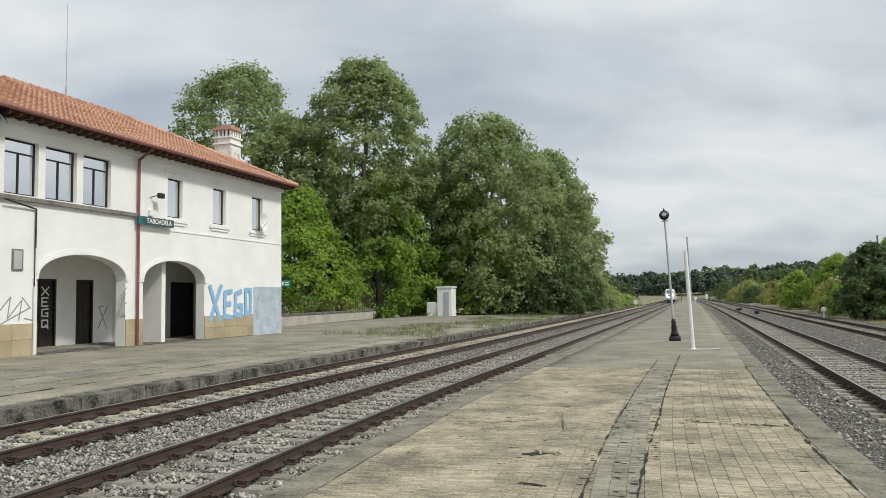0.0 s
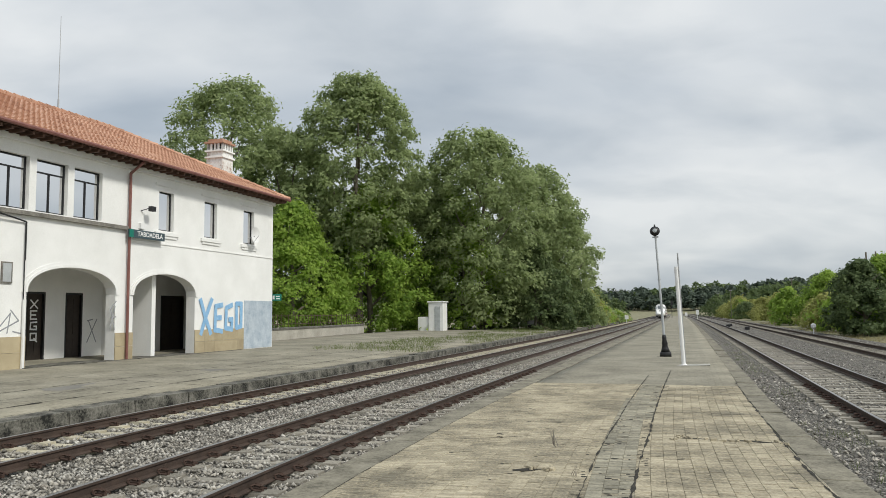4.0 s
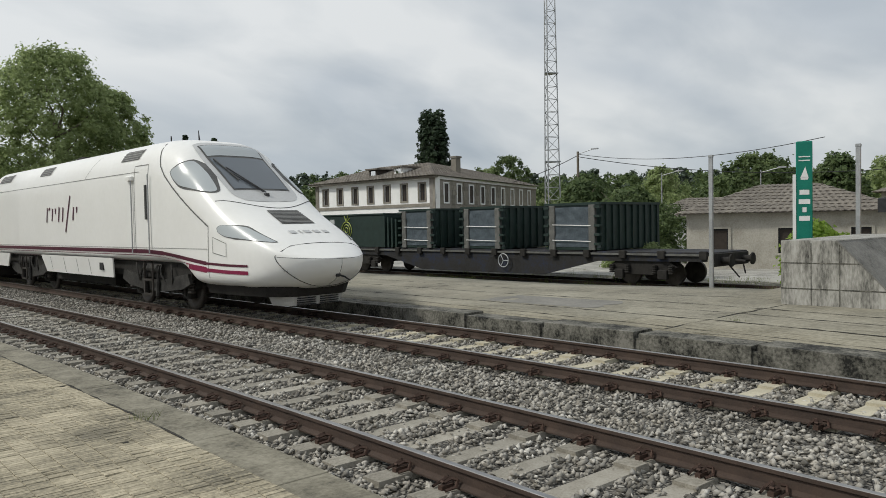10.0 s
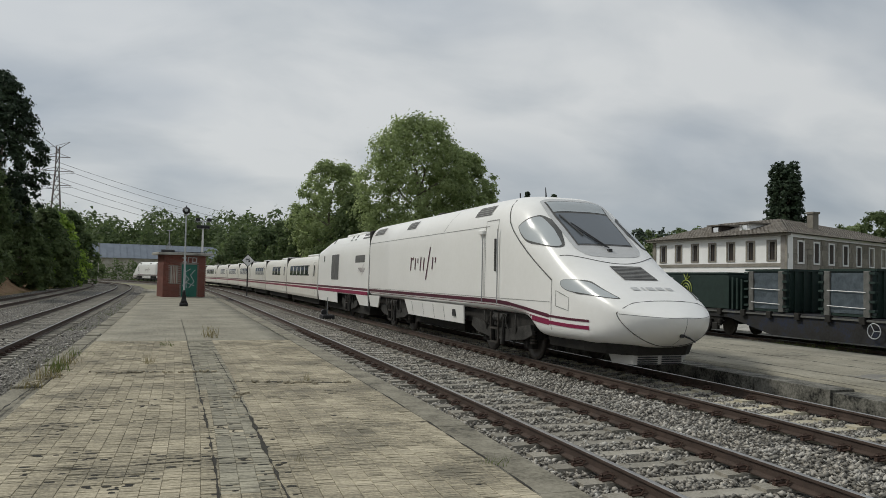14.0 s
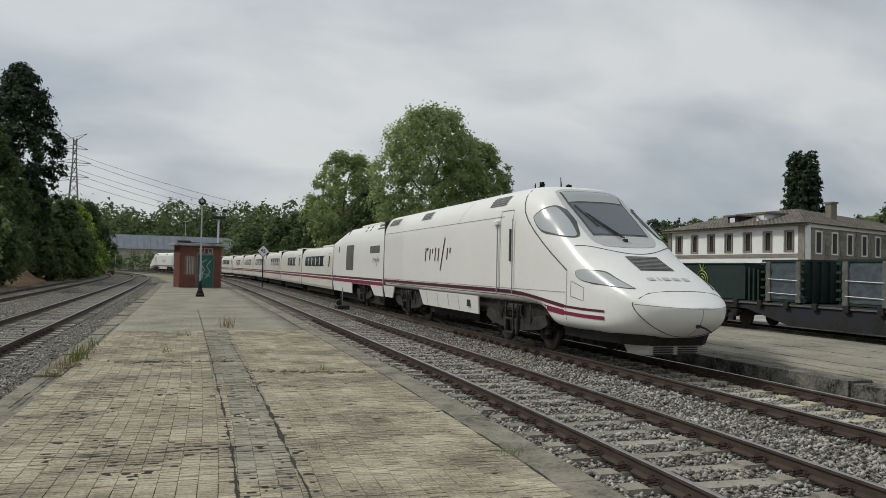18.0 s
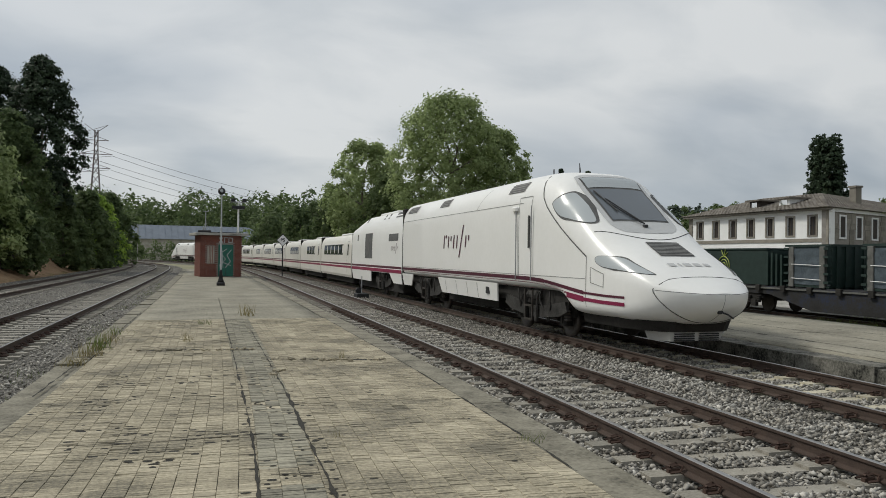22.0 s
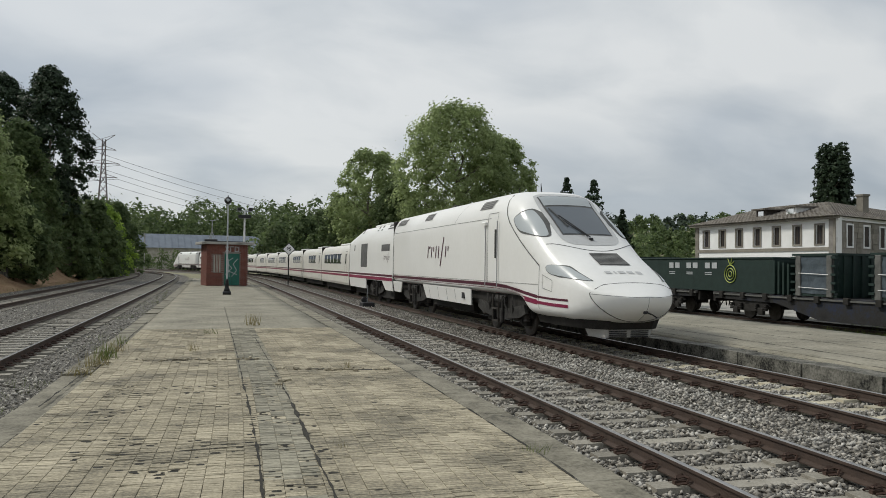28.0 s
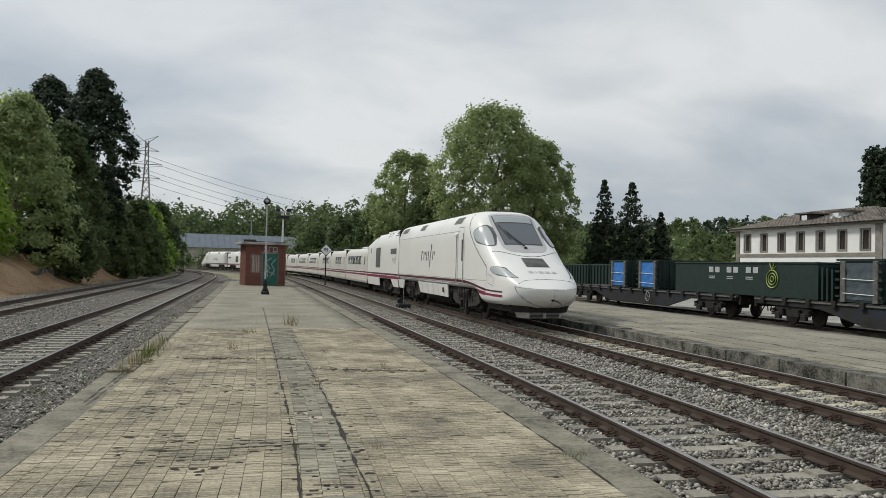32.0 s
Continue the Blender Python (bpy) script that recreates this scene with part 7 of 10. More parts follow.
def lamp_post(name, m, h, label, lean=0.0, hs=1.0, mat=None, base_mat=None, face="x"):
    root = thing(name, m @ pose(0, 0, 0, 0, lean, 0), label, "lamp", "platform lamps")
    mat, base_mat = mat or M_greypaint, base_mat or M_blackpaint
    fs = 0.68 if hs < 1 else 1.0
    part("foot", Geo().cbox(-0.24 * fs, 0.24 * fs, -0.24 * fs, 0.24 * fs, -0.02, 0.2, 0.03).turn([(0.2 * fs, 0.2), (0.15 * fs, 0.35), (0.11 * fs, 0.5), (0.13 * fs, 0.55), (0.085 * fs, 0.75), (0.1 * fs, 0.8), (0.07 * fs, 0.95)], (0, 0, 0), 12), base_mat, root, "cast-iron lamp foot", True)
    part("post", Geo().tube((0, 0, 0.9), (0, 0, h), 0.055, 0.04, 12), mat, root)
    part("collar", Geo().turn([(0.05, 0), (0.07, 0.02), (0.05, 0.06)], (0, 0, h * 0.62), 10), mat, root)
    hd = part("lamp_head", Geo().turn([(0.05 * hs, 0), (0.09 * hs, 0.04), (0.21 * hs, 0.1 * hs), (0.22 * hs, 0.16 * hs), (0.14 * hs, 0.24 * hs), (0.05 * hs, 0.28 * hs)], (0, 0, h - 0.06), 14), M_blackpaint, root, "round black lamp head", True)
    turn = {"x": Matrix.Rotation(radians(70), 4, "Y"), "south": Matrix.Rotation(radians(82), 4, "X"), "north": Matrix.Rotation(radians(-82), 4, "X")}[face]
    hd.matrix_basis = Matrix.Translation((0.12 if face == "x" else 0, 0, h + 0.1 * (face != "x"))) @ turn @ Matrix.Translation((0, 0, -h))
    if face == "x":
        part("bulb", Geo().turn([(0.03, 0), (0.06, 0.05), (0.06, 0.12), (0.02, 0.17)], (0.02, 0, h - 0.02), 8), M_lens, root)
    else:
        lens = part("lens", Geo().turn([(0.10, 0.255), (0.085, 0.285), (0.03, 0.295)], (0, 0, h - 0.06), 12), M_lens, root, "pale round lens")
        lens.matrix_basis = hd.matrix_basis
        part("bracket", Geo().beam((-0.13, 0, h - 0.14), (0.13, 0, h - 0.14), 0.06).tube((0, 0, h - 0.2), (0, 0, h + 0.1), 0.05, n=8), mat, root)
        part("finial", Geo().tube((0, 0, h + 0.3), (0, 0, h + 0.42), 0.03, n=6), M_blackpaint, root)
    return root


lamp_post("platform_lamp", pose(-16.75, 2.22, 0.28), 3.82, "grey steel lamp post with a cast foot on the platform", 0.0, 0.62, base_mat=M_lash)
lamp_post("platform_lamp", line_pose(36.6, 4.58, ZI), 5.4, "grey lamp post with a round black head on the island platform", -2.9, mat=M_greypaint, face="south")
lamp_post("platform_lamp", line_pose(-47.6, 4.05, ZI), 5.55, "pale lamp post with a round head beside a brick hut", 0.3, face="north")
# bare white post and its lower neighbour
post = thing("white_post", line_pose(31.0, 5.35, ZI) @ pose(0, 0, 0, 0, -2.4, 0), "leaning white-painted steel post on a concrete patch", "post")
part("shaft", Geo().tube((0, 0, 0), (0, 0, 3.6), 0.075, 0.07, 10).turn([(0.12, 0), (0.1, 0.04), (0.075, 0.05)], (0, 0, 0), 10), M_whitepaint, post)
part("rod", Geo().tube((0.06, 0, 0.1), (0.09, 0, 4.1), 0.03, n=6), M_galv, post)
part("patch", Geo().cbox(-0.3, 0.9, -0.35, 0.35, -0.02, 0.012, 0.005), M_conc, post, "pale concrete patch")

# totem sign and bare posts on the ramp side
tot = thing("totem_sign", pose(-21.8, -6.7, 0, 0, 0, 22), "tall green-and-white totem sign", "sign")
part("panel", Geo().cbox(-0.06, 0.06, -0.2, 0.2, 1.3, 3.98, 0.02), M_signgreen, tot)
part("edge", Geo().box(-0.06, 0.06, -0.28, -0.204, 1.3, 3.1), M_whitepaint, tot)
part("emblem", Geo().box(0.062, 0.066, -0.09, 0.09, 2.95, 3.02).add([(0.066, -0.1, 3.0), (0.066, 0.1, 3.0), (0.066, 0.02, 3.3)], [(0, 1, 2)]), M_whitepaint, tot, "white emblem")
for z, w in ((2.55, 0.12), (2.3, 0.14), (2.08, 0.05), (1.85, 0.13)):
    part("mark", Geo().box(0.062, 0.066, -w, w, z, z + 0.13), M_whitepaint, tot)
for z in (3.45, 3.55):
    part("line", Geo().box(0.062, 0.066, -0.14, 0.14, z, z + 0.03), M_whitepaint, tot)
for x, y, h in ((-24.1, -5.96, 4.0), (-21.55, -3.56, 3.9), (-24.65, -10.5, 4.05)):
    st = thing("steel_post", pose(x, y, -0.8), "bare galvanised steel post", "post", "bare posts by the ramp")
    part("shaft", Geo().box(-0.05, 0.05, -0.06, 0.06, 0, h + 0.8).box(-0.06, 0.06, -0.07, 0.07, h + 0.72, h + 0.78), M_galv, st)


# ---- yellow crane on the far side of the wall ----
def crane():
    c = thing("yellow_crane", pose(-27.0, 0, -0.8), "old yellow mobile crane with an upright mast boom", "crane")
    Y, F = M_yellow, 0.72
    plate = lambda pts, d, x=F: Geo().slab([(x, y, z) for y, z in pts], (-d, 0, 0))
    part("chassis", Geo().cbox(-1.3, 0.9, -2.0, 1.5, 0.9, 1.72, 0.06).cbox(-1.2, 0.7, 1.5, 4.0, 1.2, 1.66, 0.06).cbox(-1.2, 0.86, -0.4, 1.35, 1.72, 2.02, 0.04), Y, c)
    for y in (-1.4, 2.35):
        for x in (-1.2, 0.75):
            w = part("wheel", Geo().tube((x - 0.25, y, 1.28 if y > 0 else 0.72), (x + 0.2, y, 1.28 if y > 0 else 0.72), 0.72, n=24), M_blackpaint, c)
            part("hub", Geo().tube((x + 0.2, y, 1.28 if y > 0 else 0.72), (x + 0.25, y, 1.28 if y > 0 else 0.72), 0.3, n=12), Y, w)
    # wheel arch, rear housing and its slanted strut
    arch = [(2.35 + 0.80 * math.cos(a), 1.30 + 0.80 * math.sin(a)) for a in np.linspace(0.35, 2.75, 12)]
    part("mudguard", Geo().slab([(0.98, y, z) for y, z in arch] + [(0.98, 2.35 + (y - 2.35) * 1.09, 1.30 + (z - 1.30) * 1.09) for y, z in reversed(arch)], (-0.5, 0, 0)), Y, c)
    hood = [(-1.95, 1.7), (-1.86, 2.25), (-1.62, 2.62), (-1.3, 2.78), (-0.95, 2.80), (-0.88, 1.7)]
    part("rear_housing", plate(hood, 1.7, 0.55), Y, c, "faded yellow rounded rear housing")
    part("strut", plate([(-2.08, 2.25), (-1.86, 2.20), (-1.48, 2.62), (-0.88, 2.86), (-0.78, 3.2), (-1.12, 3.2), (-1.6, 2.86)], 0.16, 0.82), Y, c)
    part("hatch", Geo().cbox(0.55, 0.6, -1.55, -1.1, 1.85, 2.4, 0.02), Y, c)
    bp = part("bumper", Geo().cbox(-1.2, 1.1, -4.35, -2.75, 2.10, 2.26, 0.03), Y, c)
    for y in (-4.3, -2.95):
        part("bumper_leg", Geo().cbox(0.85, 1.1, y, y + 0.16, 0.8, 2.10, 0.02), Y, bp)
        part("ear", Geo().cbox(-0.1, 0.1, y + 0.1, y + 0.3, 2.26, 2.46, 0.05), Y, bp)
    part("bumper_bar", Geo().cbox(-1.2, 1.0, -3.7, -3.5, 2.26, 2.4, 0.02), Y, bp)
    part("bumper_link", Geo().beam((0.9, -2.9, 1.5), (0.9, -2.0, 1.9), 0.16), Y, bp)
    # operator's cab with its gallery
    cab = part("cab_base", plate([(-1.06, 3.34), (0.66, 3.34), (0.62, 3.74), (-1.06, 3.74)], 1.3, 0.72), Y, c, "yellow operator cab")
    part("gallery_floor", Geo().cbox(-0.75, 1.0, -1.35, 0.72, 3.22, 3.34, 0.02), Y, cab)
    part("floor_beam", Geo().cbox(0.4, 0.7, -1.0, 0.3, 3.02, 3.22, 0.02), M_rail, cab, "rust-brown floor beam")
    for x in (-0.56, 0.70):
        lean = 0.24 if x < 0 else 0.0
        for y, yt, w in ((-1.06, -1.06, 0.09), (-0.36, -0.36, 0.10), (0.38 + lean, 0.17 + lean, 0.08)):
            part("cab_pillar", Geo().beam((x, y, 3.72), (x, yt, 5.2), w), Y, cab)
        part("cab_rail", Geo().beam((x, -1.06, 4.28), (x, -0.36, 4.28), 0.06), Y, cab)
    part("front_rail", Geo().beam((0.70, 0.38, 3.74), (-0.56, 0.62, 3.74), 0.08).beam((0.70, 0.17, 5.16), (-0.56, 0.41, 5.16), 0.08), Y, cab)
    part("cab_roof", Geo().prism([(-0.64, -1.14), (0.78, -1.14), (0.78, 0.24), (-0.64, 0.50)], 5.18, 5.27), Y, cab)
    for y0, y1, z0 in ((-1.01, -0.41, 4.32), (-1.01, -0.41, 3.76), (-0.31, 0.20, 3.76)):
        part("pane", Geo().box(0.70, 0.706, y0, y1, z0, 4.26 if z0 < 4 and y0 < -1 else 5.14), M_trainglass, cab)
        part("pane_seal", Geo().beam((0.71, y0, z0), (0.71, y0, 5.1 if z0 > 4 or y0 > -1 else 4.24), 0.03).beam((0.71, y1, z0), (0.71, y1, 5.1 if z0 > 4 or y0 > -1 else 4.24), 0.03).beam((0.71, y0, z0 + 0.01), (0.71, y1, z0 + 0.01), 0.03), M_blackpaint, cab)
    part("pane", Geo().add([(-0.54, 0.60, 3.78), (0.68, 0.36, 3.78), (0.68, 0.17, 5.14), (-0.54, 0.41, 5.14)], [(0, 1, 2, 3)]), M_lens, cab)
    # black sheets added for the dim inside of the cab, a slot left open
    part("cab_dark_sheet", Geo().box(-0.58, -0.54, -1.0, -0.42, 3.74, 5.12).box(-0.58, -0.54, -0.42, 0.36, 3.74, 4.9), M_blackpaint, cab)
    part("seat", Geo().cbox(-0.3, 0.25, -0.85, -0.25, 3.8, 4.2, 0.06).cbox(-0.3, 0.25, -0.9, -0.7, 4.2, 4.95, 0.05), M_blackpaint, cab, "black driver's seat")
    part("console", Geo().cbox(-0.4, 0.4, 0.0, 0.25, 3.75, 4.35, 0.05).tube((0.1, -0.1, 3.8), (0.1, -0.05, 4.5), 0.02, n=6), M_blackpaint, cab)
    for y in (-1.34, -0.42, 0.0):
        part("guard_post", Geo().tube((0.98, y, 3.34), (0.98, y, 4.12), 0.022, n=6), Y, cab)
    part("guard_rail", Geo().tube((0.98, -1.34, 4.12), (0.98, 0.0, 4.10), 0.022, n=6), Y, cab)
    part("grab_rail", Geo().tube((0.98, 0.0, 3.85), (0.98, 0.16, 3.85), 0.02, n=6).tube((0.98, 0.16, 3.85), (0.98, 0.3, 3.5), 0.02, n=6), Y, cab)
    part("mirror", Geo().cbox(0.72, 0.76, -1.2, -1.08, 4.75, 5.0, 0.015), M_whitepaint, cab, "white-backed mirror")
    part("beacon", Geo().turn([(0.09, 0), (0.09, 0.1), (0.04, 0.14)], (0.5, -0.78, 5.27), 8), M_dark, cab)
    part("exhaust", Geo().tube((0.6, -1.3, 3.3), (0.6, -1.3, 5.35), 0.06, n=8).cbox(0.48, 0.75, -1.45, -1.2, 5.33, 5.44, 0.03).tube((0.6, -1.3, 3.9), (0.6, -1.3, 4.7), 0.085, n=8), M_blackpaint, c, "black exhaust stack")
    # machinery under the cab
    part("machinery", Geo().cbox(-0.9, 0.3, -0.88, 1.3, 1.72, 3.1, 0.08), M_dark, c, "dark oily machinery")
    part("drum", Geo().tube((0.2, -0.45, 2.35), (0.62, -0.45, 2.35), 0.3, n=16).tube((0.62, -0.45, 2.35), (0.68, -0.45, 2.35), 0.16, n=12), M_rail, c, "rusty brown winch drum")
    part("valve_box", Geo().cbox(0.3, 0.66, 0.02, 0.34, 2.05, 2.42, 0.04), Y, c)
    part("bracket", plate([(-0.12, 3.22), (0.70, 3.26), (0.76, 3.0), (0.42, 2.86), (0.30, 2.7), (0.58, 2.3), (0.56, 2.0), (0.24, 2.0), (0.26, 2.45), (0.0, 2.9)], 0.2, 0.86), Y, c, "forked yellow ram bracket")
    for y, z in ((0.33, 3.12), (0.33, 2.95)):
        part("pin", Geo().tube((0.86, y, z), (0.92, y, z), 0.06, n=10), M_rail, c)
    part("radiator", Geo().cbox(0.0, 0.4, 0.7, 1.3, 2.0, 2.95, 0.03), M_lash, c, "grey slatted cooler")
    for k in range(8):
        part("cooler_slat", Geo().beam((0.42, 0.72, 2.08 + 0.11 * k), (0.42, 1.28, 2.08 + 0.11 * k), 0.03), M_lash, c)
    for y in (1.22, 1.52):
        part("post", plate([(y - 0.1, 2.0), (y + 0.12, 2.0), (y + 0.08, 2.95), (y - 0.03, 3.14), (y - 0.1, 2.95)], 0.14, 0.74 if y < 1.4 else 0.84), Y, c)
    part("pivot", Geo().tube((0.6, 1.50, 3.06), (0.92, 1.50, 3.06), 0.10, n=12), M_dark, c)
    # ram, its rods and hoses
    part("ram", Geo().tube((0.72, 0.72, 3.13), (0.72, 2.12, 3.50), 0.125, n=14).tube((0.72, 2.06, 3.485), (0.72, 2.16, 3.51), 0.15, n=14).tube((0.45, 0.95, 2.98), (0.45, 2.28, 3.36), 0.07, n=10), Y, c)
    for x, dz in ((0.72, 0.05), (0.55, -0.08)):
        part("ram_rod", Geo().tube((x, 2.16, 3.50 + dz), (x, 3.1, 3.75 + dz), 0.045, n=10), M_galv, c, "bright steel ram rod")
    for y0, z0, r in ((1.85, 2.75, 0.2), (1.98, 2.7, 0.16), (2.55, 2.35, 0.2), (0.66, 2.6, 0.16), (2.75, 2.2, 0.14)):
        g = Geo()
        ring = [(0.8, y0 + r * math.cos(a), z0 + r * 1.2 * math.sin(a)) for a in np.linspace(-1.2, 3.6, 10)]
        for p, q in zip(ring, ring[1:]):
            g.tube(p, q, 0.018, n=5, caps=False)
        part("hose", g, M_blackpaint, c)
    part("slew_gear", Geo().cbox(0.2, 0.6, 2.15, 2.95, 1.66, 2.15, 0.04).tube((0.62, 2.62, 2.1), (0.62, 2.62, 2.35), 0.06).cbox(0.3, 0.7, 2.4, 2.7, 2.15, 2.24, 0.02), Y, c)
    # upright box boom, its black inner side, ropes and head
    part("boom", plate([(2.99, 1.5), (3.22, 1.5), (3.51, 6.3), (3.33, 6.3), (3.20, 4.5)], 0.55), Y, c, "upright yellow box boom")
    part("boom_web", plate([(3.235, 1.9), (3.33, 1.9), (3.60, 6.2), (3.525, 6.2)], 0.4, 0.66), Y, c)
    part("boom_lug", plate([(2.72, 3.68), (3.10, 3.55), (3.21, 4.5), (3.15, 4.15), (2.98, 3.98)], 0.4, 0.74), Y, c)
    part("boom_side", plate([(3.36, 1.5), (3.50, 1.9), (3.68, 3.0), (3.93, 6.7), (3.62, 6.9)], 0.5, 0.5), M_rail, c, "brown worn inner boom")
    for k in range(4):
        part("rope", Geo().tube((0.6, 3.70 + 0.085 * k, 6.85), (0.6, 3.46 + 0.085 * k, 2.5), 0.016, n=5), M_blackpaint, c)
    for z in (2.9, 4.1, 5.3, 6.2):
        part("boom_band", plate([(3.30 + 0.0665 * (z - 2.1), z), (3.46 + 0.067 * (z - 2.1), z), (3.46 + 0.067 * (z - 2.1), z + 0.07), (3.30 + 0.0665 * (z - 2.1), z + 0.07)], 0.1, 0.58), M_dark, c)
    hd = part("boom_head", plate([(3.42, 7.39), (3.43, 6.94), (3.68, 6.80), (3.80, 6.86), (3.93, 7.02), (3.96, 7.34)], 0.5, 0.78).slab([(0.28, 3.96, 7.34), (0.28, 3.93, 7.0), (0.78, 3.93, 7.0), (0.78, 3.96, 7.34)], (0, 0.02, 0)), Y, c)
    part("head_boss", Geo().tube((0.78, 3.68, 7.18), (0.84, 3.68, 7.18), 0.09, n=6), M_orange, hd)
    part("sheave", Geo().tube((0.4, 3.92, 6.9), (0.62, 3.92, 6.9), 0.2, n=14), M_dark, hd)
    part("winch_box", plate([(3.11, 6.79), (3.28, 6.84), (3.52, 6.78), (3.50, 6.32), (3.32, 6.2), (3.10, 6.5)], 0.5, 0.8), Y, c)
    part("winch_eye", Geo().beam((0.6, 3.2, 6.80), (0.6, 3.25, 6.95), 0.03).beam((0.6, 3.25, 6.95), (0.6, 3.34, 6.95), 0.03).beam((0.6, 3.34, 6.95), (0.6, 3.38, 6.80), 0.03), M_rail, c)
    part("boom_bracket", plate([(2.95, 5.3), (3.34, 5.3), (3.33, 4.95), (3.2, 4.8), (2.94, 4.93)], 0.45, 0.8), Y, c)
    # striped jib and the black housing on it
    jb = part("striped_jib", plate([(3.60, 2.82), (6.45, 2.69), (6.56, 2.66), (6.60, 2.19), (5.4, 2.22), (3.66, 2.48)], 0.5, 0.5), M_blackpaint, c, "black-and-yellow hazard-striped jib")
    for k in range(8):
        y = 3.86 + 0.31 * k + (0.12 if k > 5 else 0)
        zt, zb = 2.80 - 0.045 * (y - 3.67), 2.52 - 0.07 * (y - 3.67)
        part("hazard_stripe", Geo().slab([(0.504, y, zb), (0.504, y + 0.15, zb - 0.01), (0.504, y - 0.02, zt - 0.02), (0.504, y - 0.17, zt - 0.02)], (0.006, 0, 0)), M_striped, jb)
    part("maker_plate", Geo().box(0.50, 0.512, 5.62, 6.1, 2.42, 2.62), M_striped, jb)
    for k in range(3):
        part("plate_bar", Geo().box(0.512, 0.516, 5.68 + 0.13 * k, 5.76 + 0.13 * k, 2.47, 2.57), M_blackpaint, jb)
    wc = part("winch_cover", plate([(4.46, 2.86), (6.01, 2.84), (5.98, 3.0), (5.76, 3.35), (5.70, 3.72), (4.93, 3.80), (4.80, 3.45)], 1.0, 0.2), M_blackpaint, c, "black winch housing")
    part("cover_rib", plate([(5.52, 3.72), (5.58, 3.72), (5.50, 2.88), (5.42, 2.88)], 0.06, 0.25), M_blackpaint, wc)
    part("cover_cap", Geo().cbox(-0.7, 0.22, 4.98, 5.66, 3.76, 3.84, 0.02), M_blackpaint, wc)
    ring = [(0.25, 4.72 + 0.17 * math.cos(a), 3.42 + 0.2 * math.sin(a)) for a in np.linspace(1.2, 5.0, 9)]
    g = Geo()
    for p, q in zip(ring, ring[1:]):
        g.tube(p, q, 0.022, n=5, caps=False)
    part("hose", g, M_blackpaint, wc)
    return c


crane()
oc = thing("orange_crane", pose(-36.0, 0, -0.62), "orange telescopic crane with a black folded grab arm", "crane")
part("boom", Geo().slab([(0, -2.9, 4.1), (0, 4.2, 2.75), (0, 4.2, 3.5), (0, -2.6, 4.9)], (-1.0, 0, 0)), M_orange, oc)
part("boom_nose", Geo().slab([(0.1, -3.5, 4.1), (0.1, -2.3, 3.85), (0.1, -2.3, 4.9), (0.1, -2.9, 5.0)], (-1.2, 0, 0)), M_orange, oc)
part("nose_plate", Geo().slab([(0.12, -3.5, 3.9), (0.12, -2.4, 3.7), (0.12, -2.4, 3.95), (0.12, -3.5, 4.15)], (-1.2, 0, 0)), M_whitepaint, oc)
part("boom_foot", Geo().cbox(-1.6, 0.4, 1.5, 5.6, 0.6, 1.5, 0.1), M_orange, oc)
part("boom_column", Geo().cbox(-0.9, -0.1, 3.5, 4.2, 1.5, 3.0, 0.05), M_orange, oc)
part("grab_arm", Geo().slab([(0, -6.1, 4.1), (0, -5.2, 4.2), (0, -4.3, 4.9), (0, -2.9, 4.45), (0, -2.9, 5.0), (0, -4.5, 5.5), (0, -5.0, 5.35), (0, -5.6, 4.7), (0, -6.1, 4.6)], (-0.6, 0, 0)), M_blackpaint, oc, "black folded grab arm")
part("grab_column", Geo().slab([(0, -5.6, 3.2), (0, -4.4, 3.2), (0, -4.7, 4.2), (0, -5.3, 4.2)], (-0.7, 0, 0)), M_blackpaint, oc)
part("grab_head", Geo().cbox(-0.6, 0.2, -6.2, -5.5, 4.25, 4.75, 0.08), M_blackpaint, oc)
part("grab_base", Geo().cbox(-1.2, 1.0, -8.0, -4.6, 2.7, 3.3, 0.05).cbox(-1.0, 0.8, -5.0, -3.0, 2.5, 3.1, 0.05), M_dark, oc)
for y in (-7.4, -4.6):
    part("grab_leg", Geo().tube((0, y, -0.2), (0, y, 2.75), 0.16), M_dark, oc)
part("pipes", Geo().tube((0.3, -6.2, 4.6), (0.3, -4.8, 4.8), 0.06).tube((0.3, -5.2, 3.5), (0.3, -3.4, 3.0), 0.05), M_dark, oc)
for y in (2.2, 5.0):
    part("wheel", Geo().tube((-1.6, y, 0.55), (0.6, y, 0.55), 0.55, n=18), M_blackpaint, oc)


# ---- goods wagons in the yard ----
WAG = pose(-26.9, -11.0, 0, 0, 0, -3.1)
RZW = -0.62
yard = thing("yard_track", WAG, "sunken rusty siding in the goods yard", "track", kind="structure")
for x in (-2.6, -0.93):
    part("rail", Geo().box(x - 0.035, x + 0.035, -95, 26, RZW - 0.15, RZW), M_rail, yard)
part("track_bed", Geo().box(-5.5, 2.5, -100, 28, RZW - 0.6, RZW - 0.12), M_kerb, yard)
part("yard_paving", Geo().box(-20, -5.5, -60, 26, RZW - 0.7, RZW - 0.1), M_conc, yard, "pale concrete yard")


